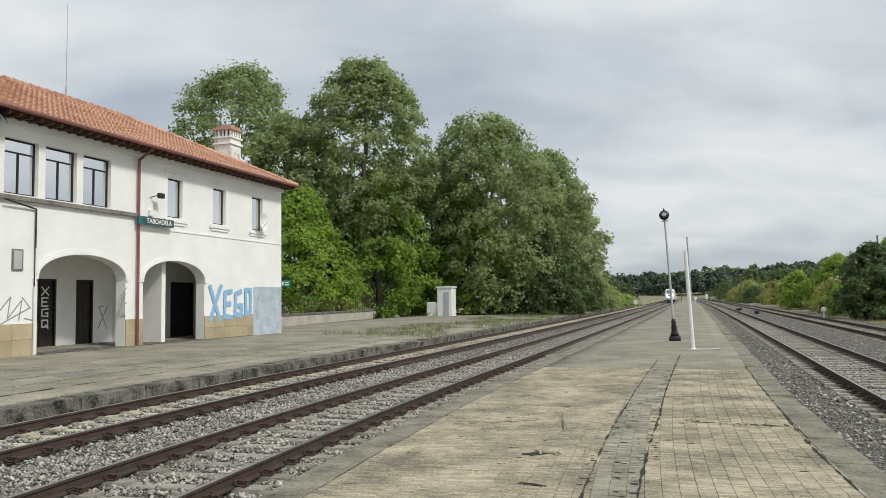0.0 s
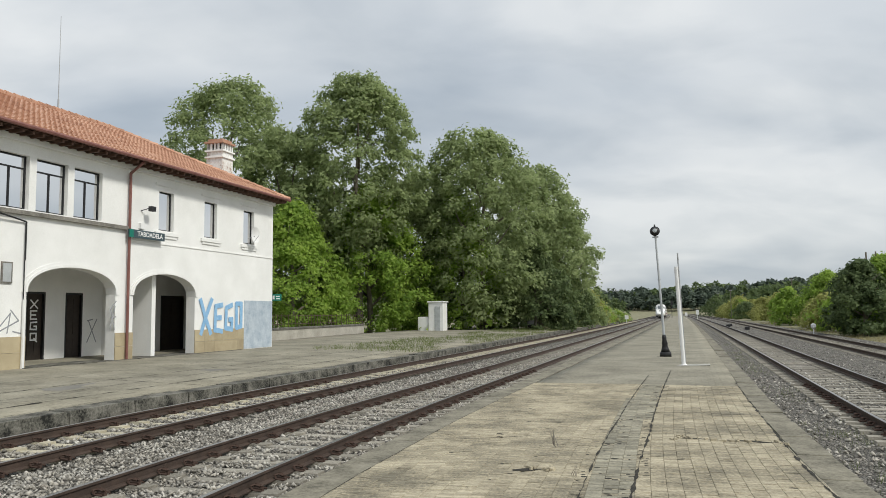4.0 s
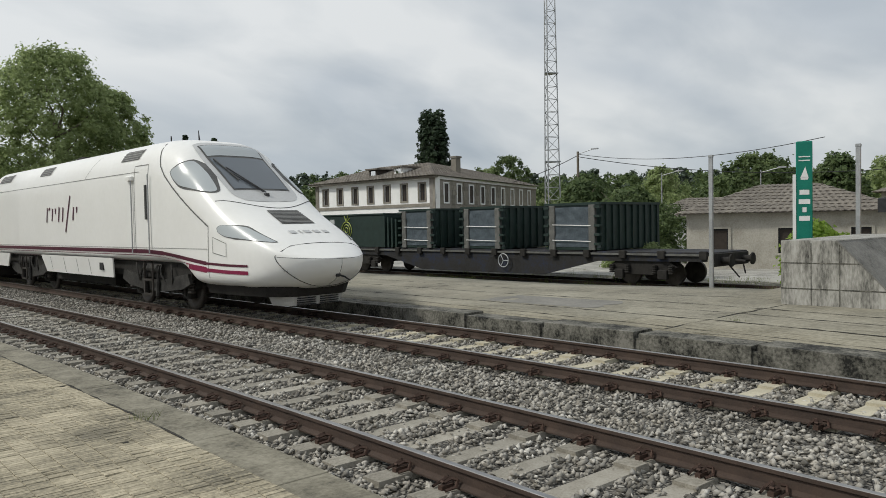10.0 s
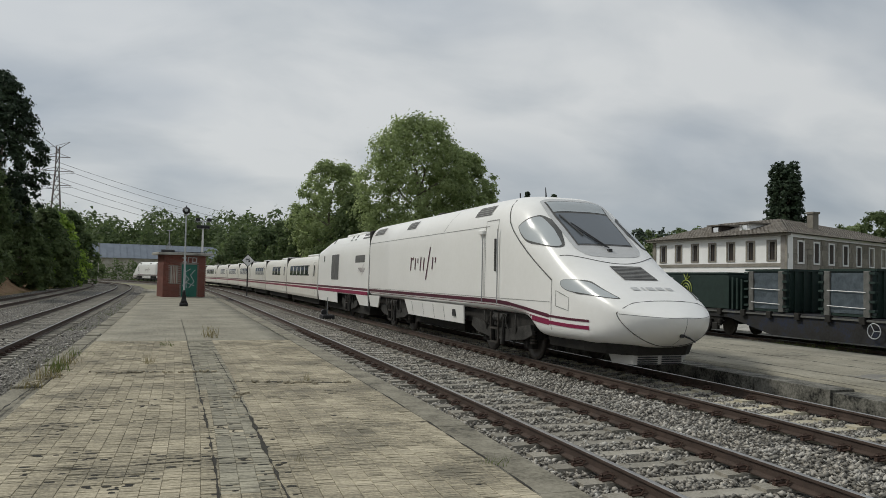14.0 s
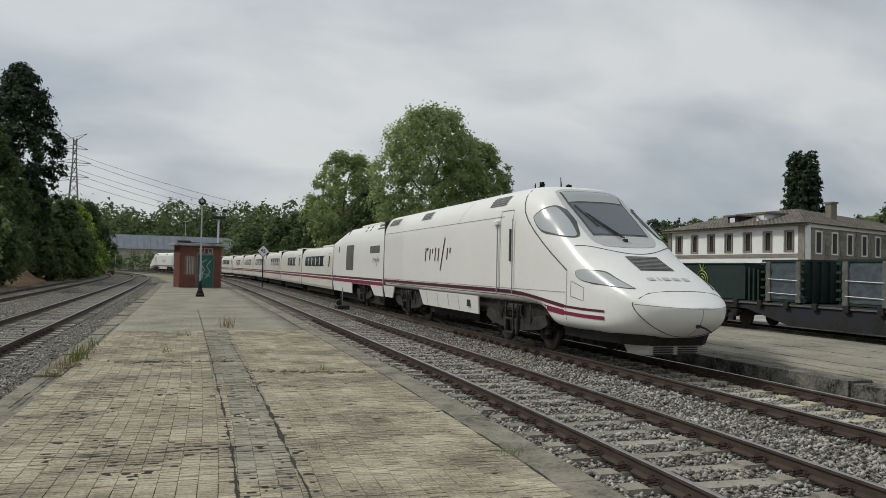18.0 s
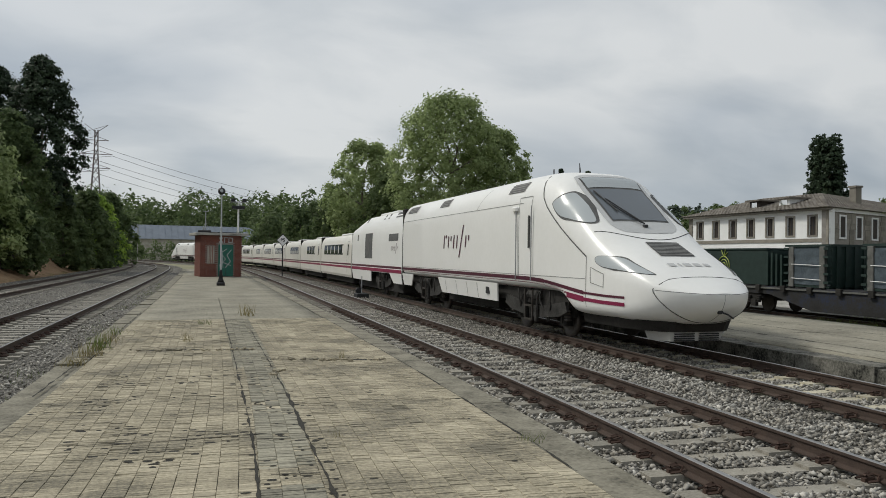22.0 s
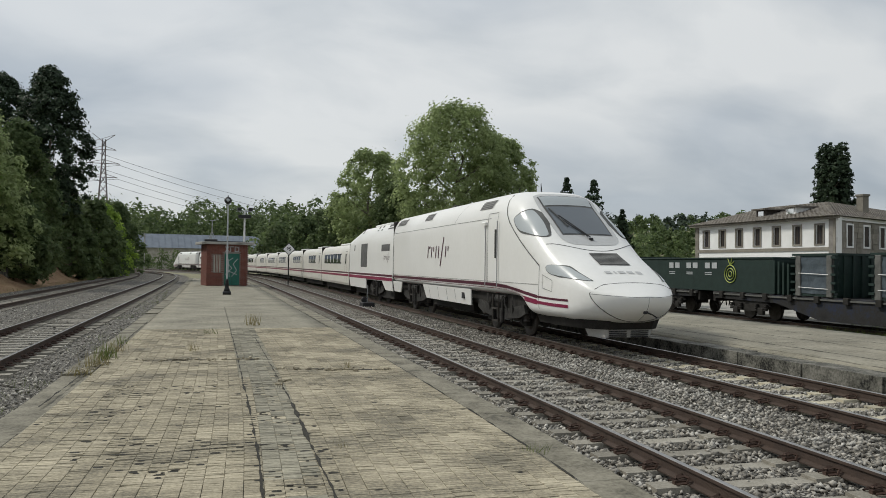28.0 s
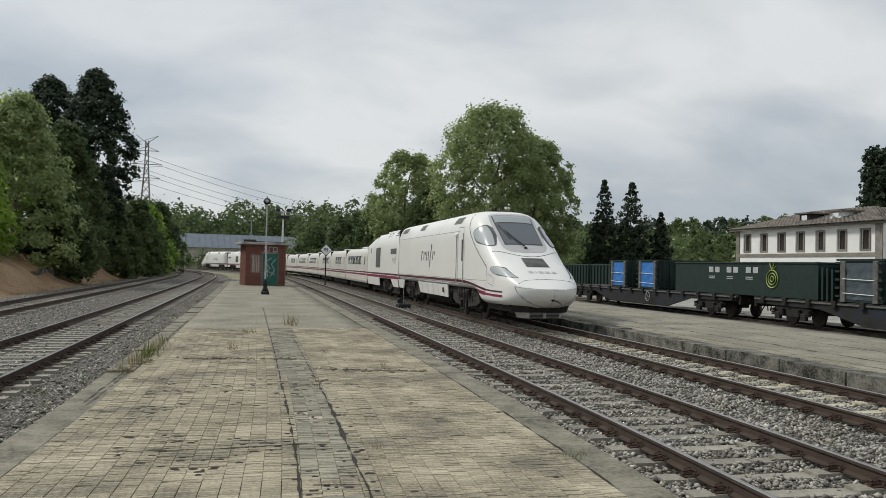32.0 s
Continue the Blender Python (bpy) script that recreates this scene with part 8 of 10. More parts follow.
def roll_container(parent_m, y0, w, tarp, label):
    """An open-topped waste container standing across the wagon, its netted end to the platform."""
    c = thing("waste_container", parent_m, label, "container", "containers on the wagons")
    z0, z1, d = 0.76, 2.62, 4.6
    G = M_container
    part("shell", Geo().box(-d, -0.12, y0, y0 + 0.06, z0, z1).box(-d, -0.12, y0 + w - 0.06, y0 + w, z0, z1).box(-d, -d + 0.06, y0, y0 + w, z0, z1).box(-d, 0, y0, y0 + w, z0, z0 + 0.1), G, c)
    for i in range(9):
        x = -0.45 - i * 0.5
        for yy in (y0 - 0.07, y0 + w - 0.001):
            part("rib", Geo().cbox(x - 0.09, x + 0.09, yy, yy + 0.07, z0, z1, 0.01), G, c)
    part("top_rim", Geo().box(-d, 0.02, y0 - 0.08, y0 + 0.02, z1, z1 + 0.1).box(-d, 0.02, y0 + w - 0.02, y0 + w + 0.08, z1, z1 + 0.1).box(-0.14, 0.04, y0, y0 + w, z1, z1 + 0.1), G, c)
    for yy in (y0 + 0.2, y0 + w - 0.52):
        part("end_post", Geo().cbox(-0.08, 0.08, yy, yy + 0.32, z0, z1, 0.02), M_lash, c, "grey lashing post")
    for k in range(5):
        for yh in (y0 - 0.05, y0 + w - 0.22):
            part("hinge", Geo().box(-0.1, 0.12, yh, yh + 0.27, z0 + 0.2 + k * 0.38, z0 + 0.3 + k * 0.38), G, c)
    g = Geo()
    n = 14
    rng = random.Random(int(y0 * 10))
    a0, a1 = y0 + 0.5, y0 + w - 0.5
    g.v = [(0.02 + 0.05 * noise.noise(Vector((i * 0.4 + y0, j * 0.5, y0))), a0 + (a1 - a0) * i / n, z0 + 0.12 + (z1 - z0 - 0.2) * j / n) for j in range(n + 1) for i in range(n + 1)]
    g.f = [(j * (n + 1) + i, j * (n + 1) + i + 1, (j + 1) * (n + 1) + i + 1, (j + 1) * (n + 1) + i) for j in range(n) for i in range(n)]
    part("tarpaulin", g, tarp, c, "sagging tarpaulin over the open end", True)
    for z in (z0 + 0.35, z0 + 1.0):
        part("lashing", Geo().tube((0.09, a0 - 0.1, z + 0.05), (0.09, a1 + 0.1, z), 0.018, n=5), M_whitepaint, c)
    return c


def long_container(parent_m, y0, y1):
    c = thing("long_container", parent_m, "dark green flat-sided container with pale lettering and an emblem", "container", "containers on the wagons")
    z0, z1 = 0.76, 2.5
    part("shell", Geo().cbox(-2.5, -0.02, y0, y1, z0, z1, 0.04), M_container, c)
    part("top_rim", Geo().cbox(-2.55, 0.03, y0 - 0.02, y1 + 0.02, z1, z1 + 0.08, 0.02), M_container, c)
    for k in range(4):
        part("end_rib", Geo().box(-2.3, 0.05, y1 + 0.02 + 0.32 * k, y1 + 0.14 + 0.32 * k, z0, z1 - 0.1 - 0.05 * k), M_container, c)
    ym = (y0 + y1) / 2
    pale = M_greypaint
    for k, wd in enumerate((0.62, 0.62, 0.62)):          # plain blocks for the owner's name
        for q in (0, 1):
            part("mark", Geo().box(0.0, 0.006, ym - 2.6 + 1.75 * k + 0.62 * q, ym - 2.6 + 1.75 * k + 0.62 * q + 0.44, 1.98, 2.3), pale, c)
    for k in range(3):
        for z in (1.72, 1.62):
            part("small_line", Geo().box(0.0, 0.006, ym - 2.6 + 1.75 * k, ym - 2.0 + 1.75 * k, z, z + 0.05), pale, c)
    g = Geo()
    cy, cz = ym + 3.1, 1.75
    for r in (0.46, 0.3, 0.14):
        pts = [Vector((0.012, cy + r * math.cos(a), cz - 0.06 + r * math.sin(a))) for a in np.linspace(0, 2 * math.pi, 25)]
        for p, q in zip(pts, pts[1:]):
            g.tube(p, q, 0.03, n=4, caps=False)
    for dy, dz in ((-0.2, 0.75), (0.15, 0.8), (0.3, 0.6)):
        g.tube((0.012, cy, cz + 0.4), (0.012, cy + dy, cz + dz), 0.03, n=4)
    M_lime = pbr("lime_paint", [(0.30, 0.36, 0.08), (0.40, 0.46, 0.12)], 0.6, fine=30, bump=0.0)
    part("emblem", g, M_lime, c, "yellow-green spiral emblem")
    return c


def flat_wagon(y0, y1, sag):
    wgn = thing("flat_wagon", WAG, "grimy grey-blue container wagon with fish-belly sides", "wagon", "goods wagons")
    dz = 0.72
    M_w = M_wagon
    b0, b1 = y0 + 3.4, y1 - 3.4
    part("deck", Geo().cbox(-3.0, 0.0, y0 + 0.5, y1 - 0.5, dz - 0.12, dz, 0.02), M_w, wgn)
    part("side_beam", Geo().slab([(-0.02, y0 + 0.7, dz - 0.34), (-0.02, b0 + 2.0, dz - 0.40), (-0.02, b0 + 4.8, dz - 1.05), (-0.02, b1 - 4.8, dz - 1.05), (-0.02, b1 - 2.0, dz - 0.40), (-0.02, y1 - 0.7, dz - 0.34), (-0.02, y1 - 0.7, dz - 0.1), (-0.02, y0 + 0.7, dz - 0.1)], (-0.12, 0, 0)), M_w, wgn, "deep fish-belly side beam")
    part("top_flange", Geo().box(-0.2, 0.06, y0 + 0.6, y1 - 0.6, dz - 0.14, dz - 0.06), M_lash, wgn)
    for k in range(int((y1 - y0) / 1.7)):
        part("stake_socket", Geo().cbox(0.0, 0.14, y0 + 1.2 + 1.7 * k, y0 + 1.5 + 1.7 * k, dz - 0.25, dz + 0.05, 0.02), M_under, wgn)
    for yb in (b0, b1):
        bg = part("bogie", Geo().slab([(-0.1, yb - 1.5, RZW + 0.75), (-0.1, yb - 0.9, RZW + 0.45), (-0.1, yb + 0.9, RZW + 0.45), (-0.1, yb + 1.5, RZW + 0.75), (-0.1, yb + 1.1, RZW + 1.0), (-0.1, yb - 1.1, RZW + 1.0)], (-0.14, 0, 0)).box(-2.6, -0.2, yb - 0.3, yb + 0.3, RZW + 0.5, RZW + 1.1), M_under, wgn, "cast steel bogie")
        for yw in (yb - 0.95, yb + 0.95):
            for x in (-0.93, -2.6):
                part("wheel", Geo().tube((x - 0.07, yw, RZW + 0.46), (x + 0.07, yw, RZW + 0.46), 0.46, n=20), M_wheel, bg)
            part("axle_box", Geo().cbox(-0.14, 0.06, yw - 0.2, yw + 0.2, RZW + 0.3, RZW + 0.65, 0.03), M_under, bg)
            for dy in (-0.35, 0.35):
                sp = Geo()
                for k in range(4):
                    sp.turn([(0.1, 0), (0.115, 0.035), (0.1, 0.07)], (-0.02, yw + dy, RZW + 0.5 + 0.085 * k), 8)
                part("spring", sp, M_under, bg)
    for ye, sg in ((y0, -1), (y1, 1)):
        for x in (-0.65, -2.4):
            bf = part("buffer", Geo().tube((x, ye - sg * 0.55, 0.42), (x, ye - sg * 0.05, 0.42), 0.13, n=12).tube((x, ye - sg * 0.05, 0.42), (x, ye + sg * 0.0, 0.42), 0.23, n=16), M_under, wgn)
        part("coupling", Geo().tube((-1.5, ye - sg * 0.5, 0.4), (-1.5, ye + sg * 0.1, 0.35), 0.06).tube((-1.5, ye, 0.35), (-1.5, ye + sg * 0.1, -0.1), 0.03).tube((-0.9, ye - sg * 0.3, 0.3), (-0.9, ye + sg * 0.15, -0.2), 0.03), M_under, wgn)
        part("headstock", Geo().cbox(-2.9, -0.1, ye - 0.6 if sg > 0 else ye + 0.4, ye - 0.4 if sg > 0 else ye + 0.6, 0.2, 0.68, 0.02), M_under, wgn)
    hw = Geo()
    cy = b1 - 6.96
    pts = [(0.14, cy + 0.3 * math.cos(a), 0.24 + 0.3 * math.sin(a)) for a in np.linspace(0, 2 * math.pi, 21)]
    for p, q in zip(pts, pts[1:]):
        hw.tube(p, q, 0.022, n=5, caps=False)
    for a in (0, 2.1, 4.2):
        hw.tube((0.14, cy, 0.24), (0.14, cy + 0.3 * math.cos(a), 0.24 + 0.3 * math.sin(a)), 0.018, n=5)
    part("handwheel", hw, M_greypaint, wgn, "pale brake handwheel")
    return wgn


M_wagon = pbr("grimy_wagon", [(0.008, 0.008, 0.008), (0.020, 0.019, 0.018), (0.014, 0.022, 0.050)], 0.75, scale=1.3, fine=14, bump=0.3)
flat_wagon(-24.2, 0.0, 1)
flat_wagon(-49.0, -24.6, 1)
for y0, w in ((-8.0, 2.76), (-13.1, 2.7), (-17.6, 2.62)):
    roll_container(WAG, y0, w, M_tarp, "dark green ribbed waste container with a grey tarpaulin end")
long_container(WAG, -31.7, -18.95)
for y0 in (-36.6, -40.9):
    roll_container(WAG, y0, 2.75, M_bluetarp, "dark green ribbed waste container with a blue tarpaulin end")
for k in range(3):
    y0 = -62.0 - 9.2 * k
    ow = thing("open_wagon", pose(-33.5, 0, 0, 0, 0, -3.1), "distant dark green open wagon with ribbed sides", "wagon", "goods wagons")
    part("body", Geo().cbox(-2.8, 0, y0 - 8.6, y0, 0.3, 2.5, 0.04), M_container, ow)
    for i in range(12):
        part("rib", Geo().box(0, 0.1, y0 - 8.4 + 0.72 * i, y0 - 8.28 + 0.72 * i, 0.3, 2.4), M_container, ow)
    part("underframe", Geo().box(-2.5, -0.2, y0 - 8.2, y0 - 0.4, -0.1, 0.3).box(-2.4, -0.3, y0 - 7.5, y0 - 5.8, -0.72, 0.0).box(-2.4, -0.3, y0 - 2.6, y0 - 0.9, -0.72, 0.0), M_under, ow)


# ---- houses, masts and poles to the west and south ----
def simple_window(pn, parent, a, w, z0, z1, mat, deep=0.12, frame=None, shut=False):
    wd = part("window", pn.box(Geo(), a - w / 2, a + w / 2, -deep - 0.03, -deep, z0, z1), mat, parent)
    f = frame or M_ashlar
    part("surround", pn.wall(z0 - 0.12, z1 + 0.12, 0.06, [(a - w / 2, a + w / 2, z0, z1)], a - w / 2 - 0.14, a + w / 2 + 0.14), f, wd).matrix_basis = Matrix.Translation(pn.n * 0.055)
    if shut:
        part("shutter_bar", pn.box(Geo(), a - 0.03, a + 0.03, -deep, -deep + 0.02, z0, z1), M_gframe, wd)
        part("shutter_bar", pn.box(Geo(), a - w / 2, a + w / 2, -deep, -deep + 0.02, (z0 + z1) / 2, (z0 + z1) / 2 + 0.06), M_gframe, wd)
    else:
        part("curtain", pn.box(Geo(), a - w / 2 + 0.08, a + w / 2 - 0.08, -deep, -deep + 0.006, z0 + 0.08, z1 - 0.1), M_shutter, wd)


# the long white house with a stone flank
lh = thing("long_house", pose(-43.9, -41.1, 0), "long white two-storey house with stone corners and a tiled hip roof", "house")
Wf = Panel((-0.6, -15.9), (0, 0))
Ws = Panel((0, 0), (-24.0, -7.6))
zc, ze = -0.7, 5.75
up = [1.5 + 2.15 * k for k in range(7)]
part("wall", Wf.wall(zc, ze, 0.5, [(a - 0.34, a + 0.34, 3.85, 5.2) for a in up] + [(a - 0.45, a + 0.45, 1.2, 2.75) for a in up]), M_white, lh, "white front wall")
for a in up:
    simple_window(Wf, lh, a, 0.68, 3.85, 5.2, M_shutter, shut=True)
    simple_window(Wf, lh, a, 0.9, 1.2, 2.75, M_shutter, shut=True)
part("band", Wf.box(Geo(), 0, Wf.len, 0.004, 0.08, 3.35, 3.6), M_ashlar, lh)
part("corner_stone", Wf.box(Geo(), Wf.len - 0.6, Wf.len, 0.004, 0.07, zc, ze), M_ashlar, lh)
part("corner_stone", Wf.box(Geo(), 0, 0.45, 0.004, 0.07, zc, ze), M_ashlar, lh)
part("core", Ws.box(Geo(), 0, Ws.len, -0.5, -0.02, zc, ze), M_mortar, lh)
side_w = [2.0 + 2.6 * k for k in range(9)]
r = random.Random(4)
z = zc + 1.5
while z < ze - 0.3:
    a = r.uniform(0, 0.3)
    while a < Ws.len - 0.2:
        a2 = min(Ws.len, a + r.uniform(0.55, 0.95))
        if a < 15 and not any(abs((a + a2) / 2 - w) < 0.75 for w in side_w):
            part("ashlar_block", Ws.box(Geo(), a + 0.02, a2 - 0.02, -0.02, 0.03, z + 0.015, z + 0.37), M_ashlar, lh)
        a = a2
    z += 0.39
part("stone_face", Ws.box(Geo(), 15, Ws.len, -0.02, 0.02, zc, ze), M_ashlar, lh)
for a in side_w:
    simple_window(Ws, lh, a, 0.8, 3.7, 5.2, M_gframe, 0.0, M_whitepaint)
part("band", Ws.box(Geo(), 0, Ws.len, 0.01, 0.12, ze - 0.25, ze), M_whitepaint, lh)
ov = 0.55
A, B_, C_ = Vector((ov + 0.2, ov, ze)), Vector((-0.6 + ov, -15.9 - ov, ze)), Vector((-24, -7.6 + ov, ze))
D_ = Vector((-22, -18, ze))
ra, rb, rc = Vector((-5.0, -5.5, ze + 1.6)), Vector((-5.2, -12.0, ze + 1.6)), Vector((-22, -12.2, ze + 1.6))
part("roof", Geo().add([A, B_, C_, D_, ra, rb, rc], [(1, 0, 4, 5), (0, 2, 6, 4), (3, 1, 5, 6), (4, 6, 5)]), M_oldtile, lh, "weathered grey-brown tiled roof", fix=True)
tiled_plane(B_, A, ra, rb, lh, M_oldtile, rows=12, cols=40)
tiled_plane(A, C_, rc, ra, lh, M_oldtile, rows=12, cols=60)
part("eave", Wf.box(Geo(), -0.3, Wf.len + 0.3, 0.0, 0.5, ze - 0.15, ze - 0.03), M_ashlar, lh)
for a in (7.3, 10.6):
    dm = part("dormer", Wf.box(Geo(), a - 0.55, a + 0.55, -2.6, -0.9, ze + 0.1, ze + 1.0), M_shutter if a < 9 else M_whitepaint, lh, "small roof dormer")
    part("dormer_roof", Wf.box(Geo(), a - 0.8, a + 0.8, -2.8, -0.6, ze + 1.0, ze + 1.12), M_oldtile, dm)
    part("dormer_window", Wf.box(Geo(), a - 0.3, a + 0.3, -0.9, -0.88, ze + 0.3, ze + 0.9), M_glass, dm)
part("chimney", Geo().box(-7.6, -7.0, -4.6, -4.0, ze + 0.6, ze + 2.2).box(-7.68, -6.92, -4.68, -3.92, ze + 2.05, ze + 2.2), M_ashlar, lh, "stone chimney")


def low_house(x, y, rz, w, d, h, rh, label, wins=4, mat=None, roofmat=None, zb=-0.8):
    """A single-storey house with a tiled hip roof; local x is its front (towards the railway), y its length."""
    hs = thing("low_house", pose(x, y, zb, 0, 0, rz), label, "house", "houses beyond the yard")
    pn = Panel((0, -w / 2), (0, w / 2))
    hl = [(w * (k + 0.5) / wins - 0.45, w * (k + 0.5) / wins + 0.45, 0.9, 2.2) for k in range(wins)]
    part("wall", pn.wall(0, h, 0.3, hl), mat or M_plaster, hs)
    for a0, a1, z0, z1 in hl:
        simple_window(pn, hs, (a0 + a1) / 2, a1 - a0, z0, z1, M_gframe, 0.1, M_plaster)
    part("wall", Geo().box(-d, -0.3, -w / 2, -w / 2 + 0.3, 0, h).box(-d, -0.3, w / 2 - 0.3, w / 2, 0, h).box(-d, -d + 0.3, -w / 2, w / 2, 0, h), mat or M_plaster, hs)
    o = 0.5
    e = [Vector(p) for p in ((o, -w / 2 - o, h), (o, w / 2 + o, h), (-d - o, w / 2 + o, h), (-d - o, -w / 2 - o, h))]
    r0, r1 = Vector((-d / 2, -w / 2 + d * 0.45, h + rh)), Vector((-d / 2, w / 2 - d * 0.45, h + rh))
    rm = roofmat or M_oldtile
    rf = part("roof", Geo().add([*e, r0, r1], [(0, 1, 5, 4), (1, 2, 5), (2, 3, 4, 5), (3, 0, 4)]), rm, hs, "weathered tiled hip roof")
    tiled_plane(e[0], e[1], r1, r0, rf, rm, rows=9, cols=int(w * 3.2))
    tiled_plane(e[1], e[2], r1, r1 + Vector((0.01, 0, 0)), rf, rm, rows=9, cols=int(d * 3.2))
    tiled_plane(e[3], e[0], r0, r0 + Vector((-0.01, 0, 0)), rf, rm, rows=9, cols=int(d * 3.2))
    return hs


low_house(-43.5, 25.5, -22, 11, 8, 2.4, 1.7, "low plastered house with a weathered tile roof behind the railing", 5)
ca = thing("carport", pose(-41.5, 21.5, -0.8, 0, 0, -22), "white flat porch roof on posts", "porch")
part("slab", Geo().cbox(-0.5, 1.6, -2.4, 2.2, 2.25, 2.42, 0.03), M_whitepaint, ca)
for y in (-2.2, 2.0):
    part("pillar", Geo().box(1.35, 1.55, y - 0.1, y + 0.1, 0, 2.25), M_whitepaint, ca)
low_house(-46, 12.5, -12, 12, 8, 2.3, 1.5, "low grey house with a brown tile roof", 4)
low_house(-41, -13.5, 18, 10, 8, 3.0, 1.6, "low tan house with a sagging brown tile roof", 3)
low_house(-46, -4.5, 10, 9, 8, 2.6, 1.6, "low shed-like house with an open front", 3)
low_house(-58, -9.0, 5, 8, 7, 4.3, 1.4, "house with a brown tile roof behind the others", 3)
low_house(-52, -22.5, 25, 9, 7, 2.8, 1.5, "low white house half hidden by trees", 3, M_whitepaint)
M_palered = pbr("faded_red_roof", [(0.20, 0.11, 0.085), (0.32, 0.19, 0.15)], 0.85, scale=1.0, fine=8, world=True)
wh = low_house(-130.9, 46.6, -20, 11.5, 8, 6.0, 1.6, "white house with a pale red roof on the far slope", 3, M_whitepaint, M_palered, 2.0)

# ivy-covered wall behind the station
iv = thing("old_white_wall", pose(-24.5, 22.0, -0.5, 0, 0, -28), "stained white garden wall under a climbing plant", "wall")
part("wall", Geo().box(-0.3, 0, -2.7, 6.0, 0, 3.9), pbr("streaked_white_wall", [(0.22, 0.21, 0.17), (0.56, 0.55, 0.50), (0.76, 0.755, 0.73)], 0.9, scale=1.2, fine=10, bump=0.2, stretch=(1.6, 1.6, 0.4), world=True), iv)
part("stair", Geo().slab([(0.05, 1.2, 0.4), (0.05, 4.6, 2.8), (0.05, 4.6, 3.1), (0.05, 1.2, 0.7)], (0.9, 0, 0)), M_coping, iv, "outside stone stair")

# lattice mast
lm = thing("lattice_mast", pose(-61.7, -42.4, -0.8), "tall galvanised three-legged lattice mast", "mast")
hgt, w0, w1 = 34.0, 0.95, 0.45
legs = [(math.cos(a), math.sin(a)) for a in (0.3, 0.3 + 2.094, 0.3 + 4.189)]
wz = lambda z: w0 + (w1 - w0) * z / hgt
for lx, ly in legs:
    part("leg", Geo().tube((lx * wz(0), ly * wz(0), 0), (lx * wz(hgt), ly * wz(hgt), hgt), 0.06, n=6), M_galv, lm)
for k in range(28):
    z0, z1 = k * hgt / 28, (k + 1) * hgt / 28
    g = Geo()
    for i in range(3):
        a, b = legs[i], legs[(i + 1) % 3]
        if k % 2:
            a, b = b, a
        g.tube((a[0] * wz(z0), a[1] * wz(z0), z0), (b[0] * wz(z1), b[1] * wz(z1), z1), 0.028, n=4)
        g.tube((a[0] * wz(z1), a[1] * wz(z1), z1), (b[0] * wz(z1), b[1] * wz(z1), z1), 0.025, n=4)
    part("brace", g, M_galv, lm)
for z in (8.5, 17, 25.5):
    part("platform_ring", Geo().turn([(wz(z) + 0.15, 0), (wz(z) + 0.15, 0.1)], (0, 0, z), 3), M_galv, lm)


def pole(x, y, h, label, r=0.12, mat=None, arm=None, zb=-0.8):
    p = thing("utility_pole", pose(x, y, zb), label, "pole", "utility poles")
    part("shaft", Geo().tube((0, 0, 0), (0, 0, h), r, r * 0.7, 8), mat or M_conc, p)
    if arm == "cross":
        part("crossarm", Geo().box(-0.06, 0.06, -0.7, 0.7, h - 0.4, h - 0.28), M_galv, p)
        for y2 in (-0.6, 0, 0.6):
            part("insulator", Geo().turn([(0.05, 0), (0.06, 0.05), (0.03, 0.14)], (0, y2, h - 0.28), 8), M_whitepaint, p)
    if arm == "lamp":
        part("lamp_arm", Geo().tube((0, 0, h - 0.2), (0, 1.4, h + 0.1), 0.03, n=6).cbox(-0.08, 0.08, 1.2, 1.8, h + 0.05, h + 0.15, 0.02), M_galv, p)
    return p


pole(-42.4, 15.6, 7.0, "pale concrete pole carrying cables")
pole(-40.2, 26.0, 4.6, "pale concrete pole by a low house")
pole(-50.4, -32.1, 8.1, "dark wooden pole with a street lamp arm", 0.13, M_bark, "lamp")
pole(-56, -28, 6.4, "slim pole with a street lamp", 0.07, M_galv, "lamp")
pole(-56.2, -20.4, 6.2, "slim grey lamp pole beyond the yard", 0.06, M_galv, "lamp")
pole(-34, 6.2, 5.8, "concrete pole behind the crane", 0.1)
pole(-21.6, 21.9, 8.3, "grey steel pole at the corner of the station", 0.05, M_greypaint)


def cable(p, q, sag, r=0.02, label="black overhead cable slung between poles"):
    c = thing("overhead_cable", pose(0, 0, 0), label, "cable", "overhead cables")
    p, q = Vector(p), Vector(q)
    n = 16
    pts = [p.lerp(q, i / n) - Vector((0, 0, sag * 4 * (i / n) * (1 - i / n))) for i in range(n + 1)]
    g = Geo()
    d = (q - p).normalized()
    side = d.cross(Vector((0, 0, 1))).normalized()
    up = side.cross(d)
    g.v = [tuple(a + side * (r * math.cos(k * 1.2566)) + up * (r * math.sin(k * 1.2566))) for a in pts for k in range(5)]
    g.f = [(i * 5 + k, i * 5 + (k + 1) % 5, i * 5 + 5 + (k + 1) % 5, i * 5 + 5 + k) for i in range(n) for k in range(5)]
    part("strand", g, M_dark, c)


cable((-42.4, 15.6, 6.1), (-21.6, 21.9, 6.3), 0.8)
cable((-42.4, 15.6, 6.1), (-60, -8, 5.6), 1.5, 0.025)
cable((-60, -8, 5.4), (-50.4, -32.1, 6.9), 1.0, 0.025)
cable((-50.4, -32.1, 7.1), (-42, -12, 6.0), 0.7)
cable((-50.4, -32.1, 7.0), (-78, -70, 8), 1.5, 0.03)
cable((-42.4, 15.6, 5.7), (-58, 60, 7.0), 1.0, 0.025)

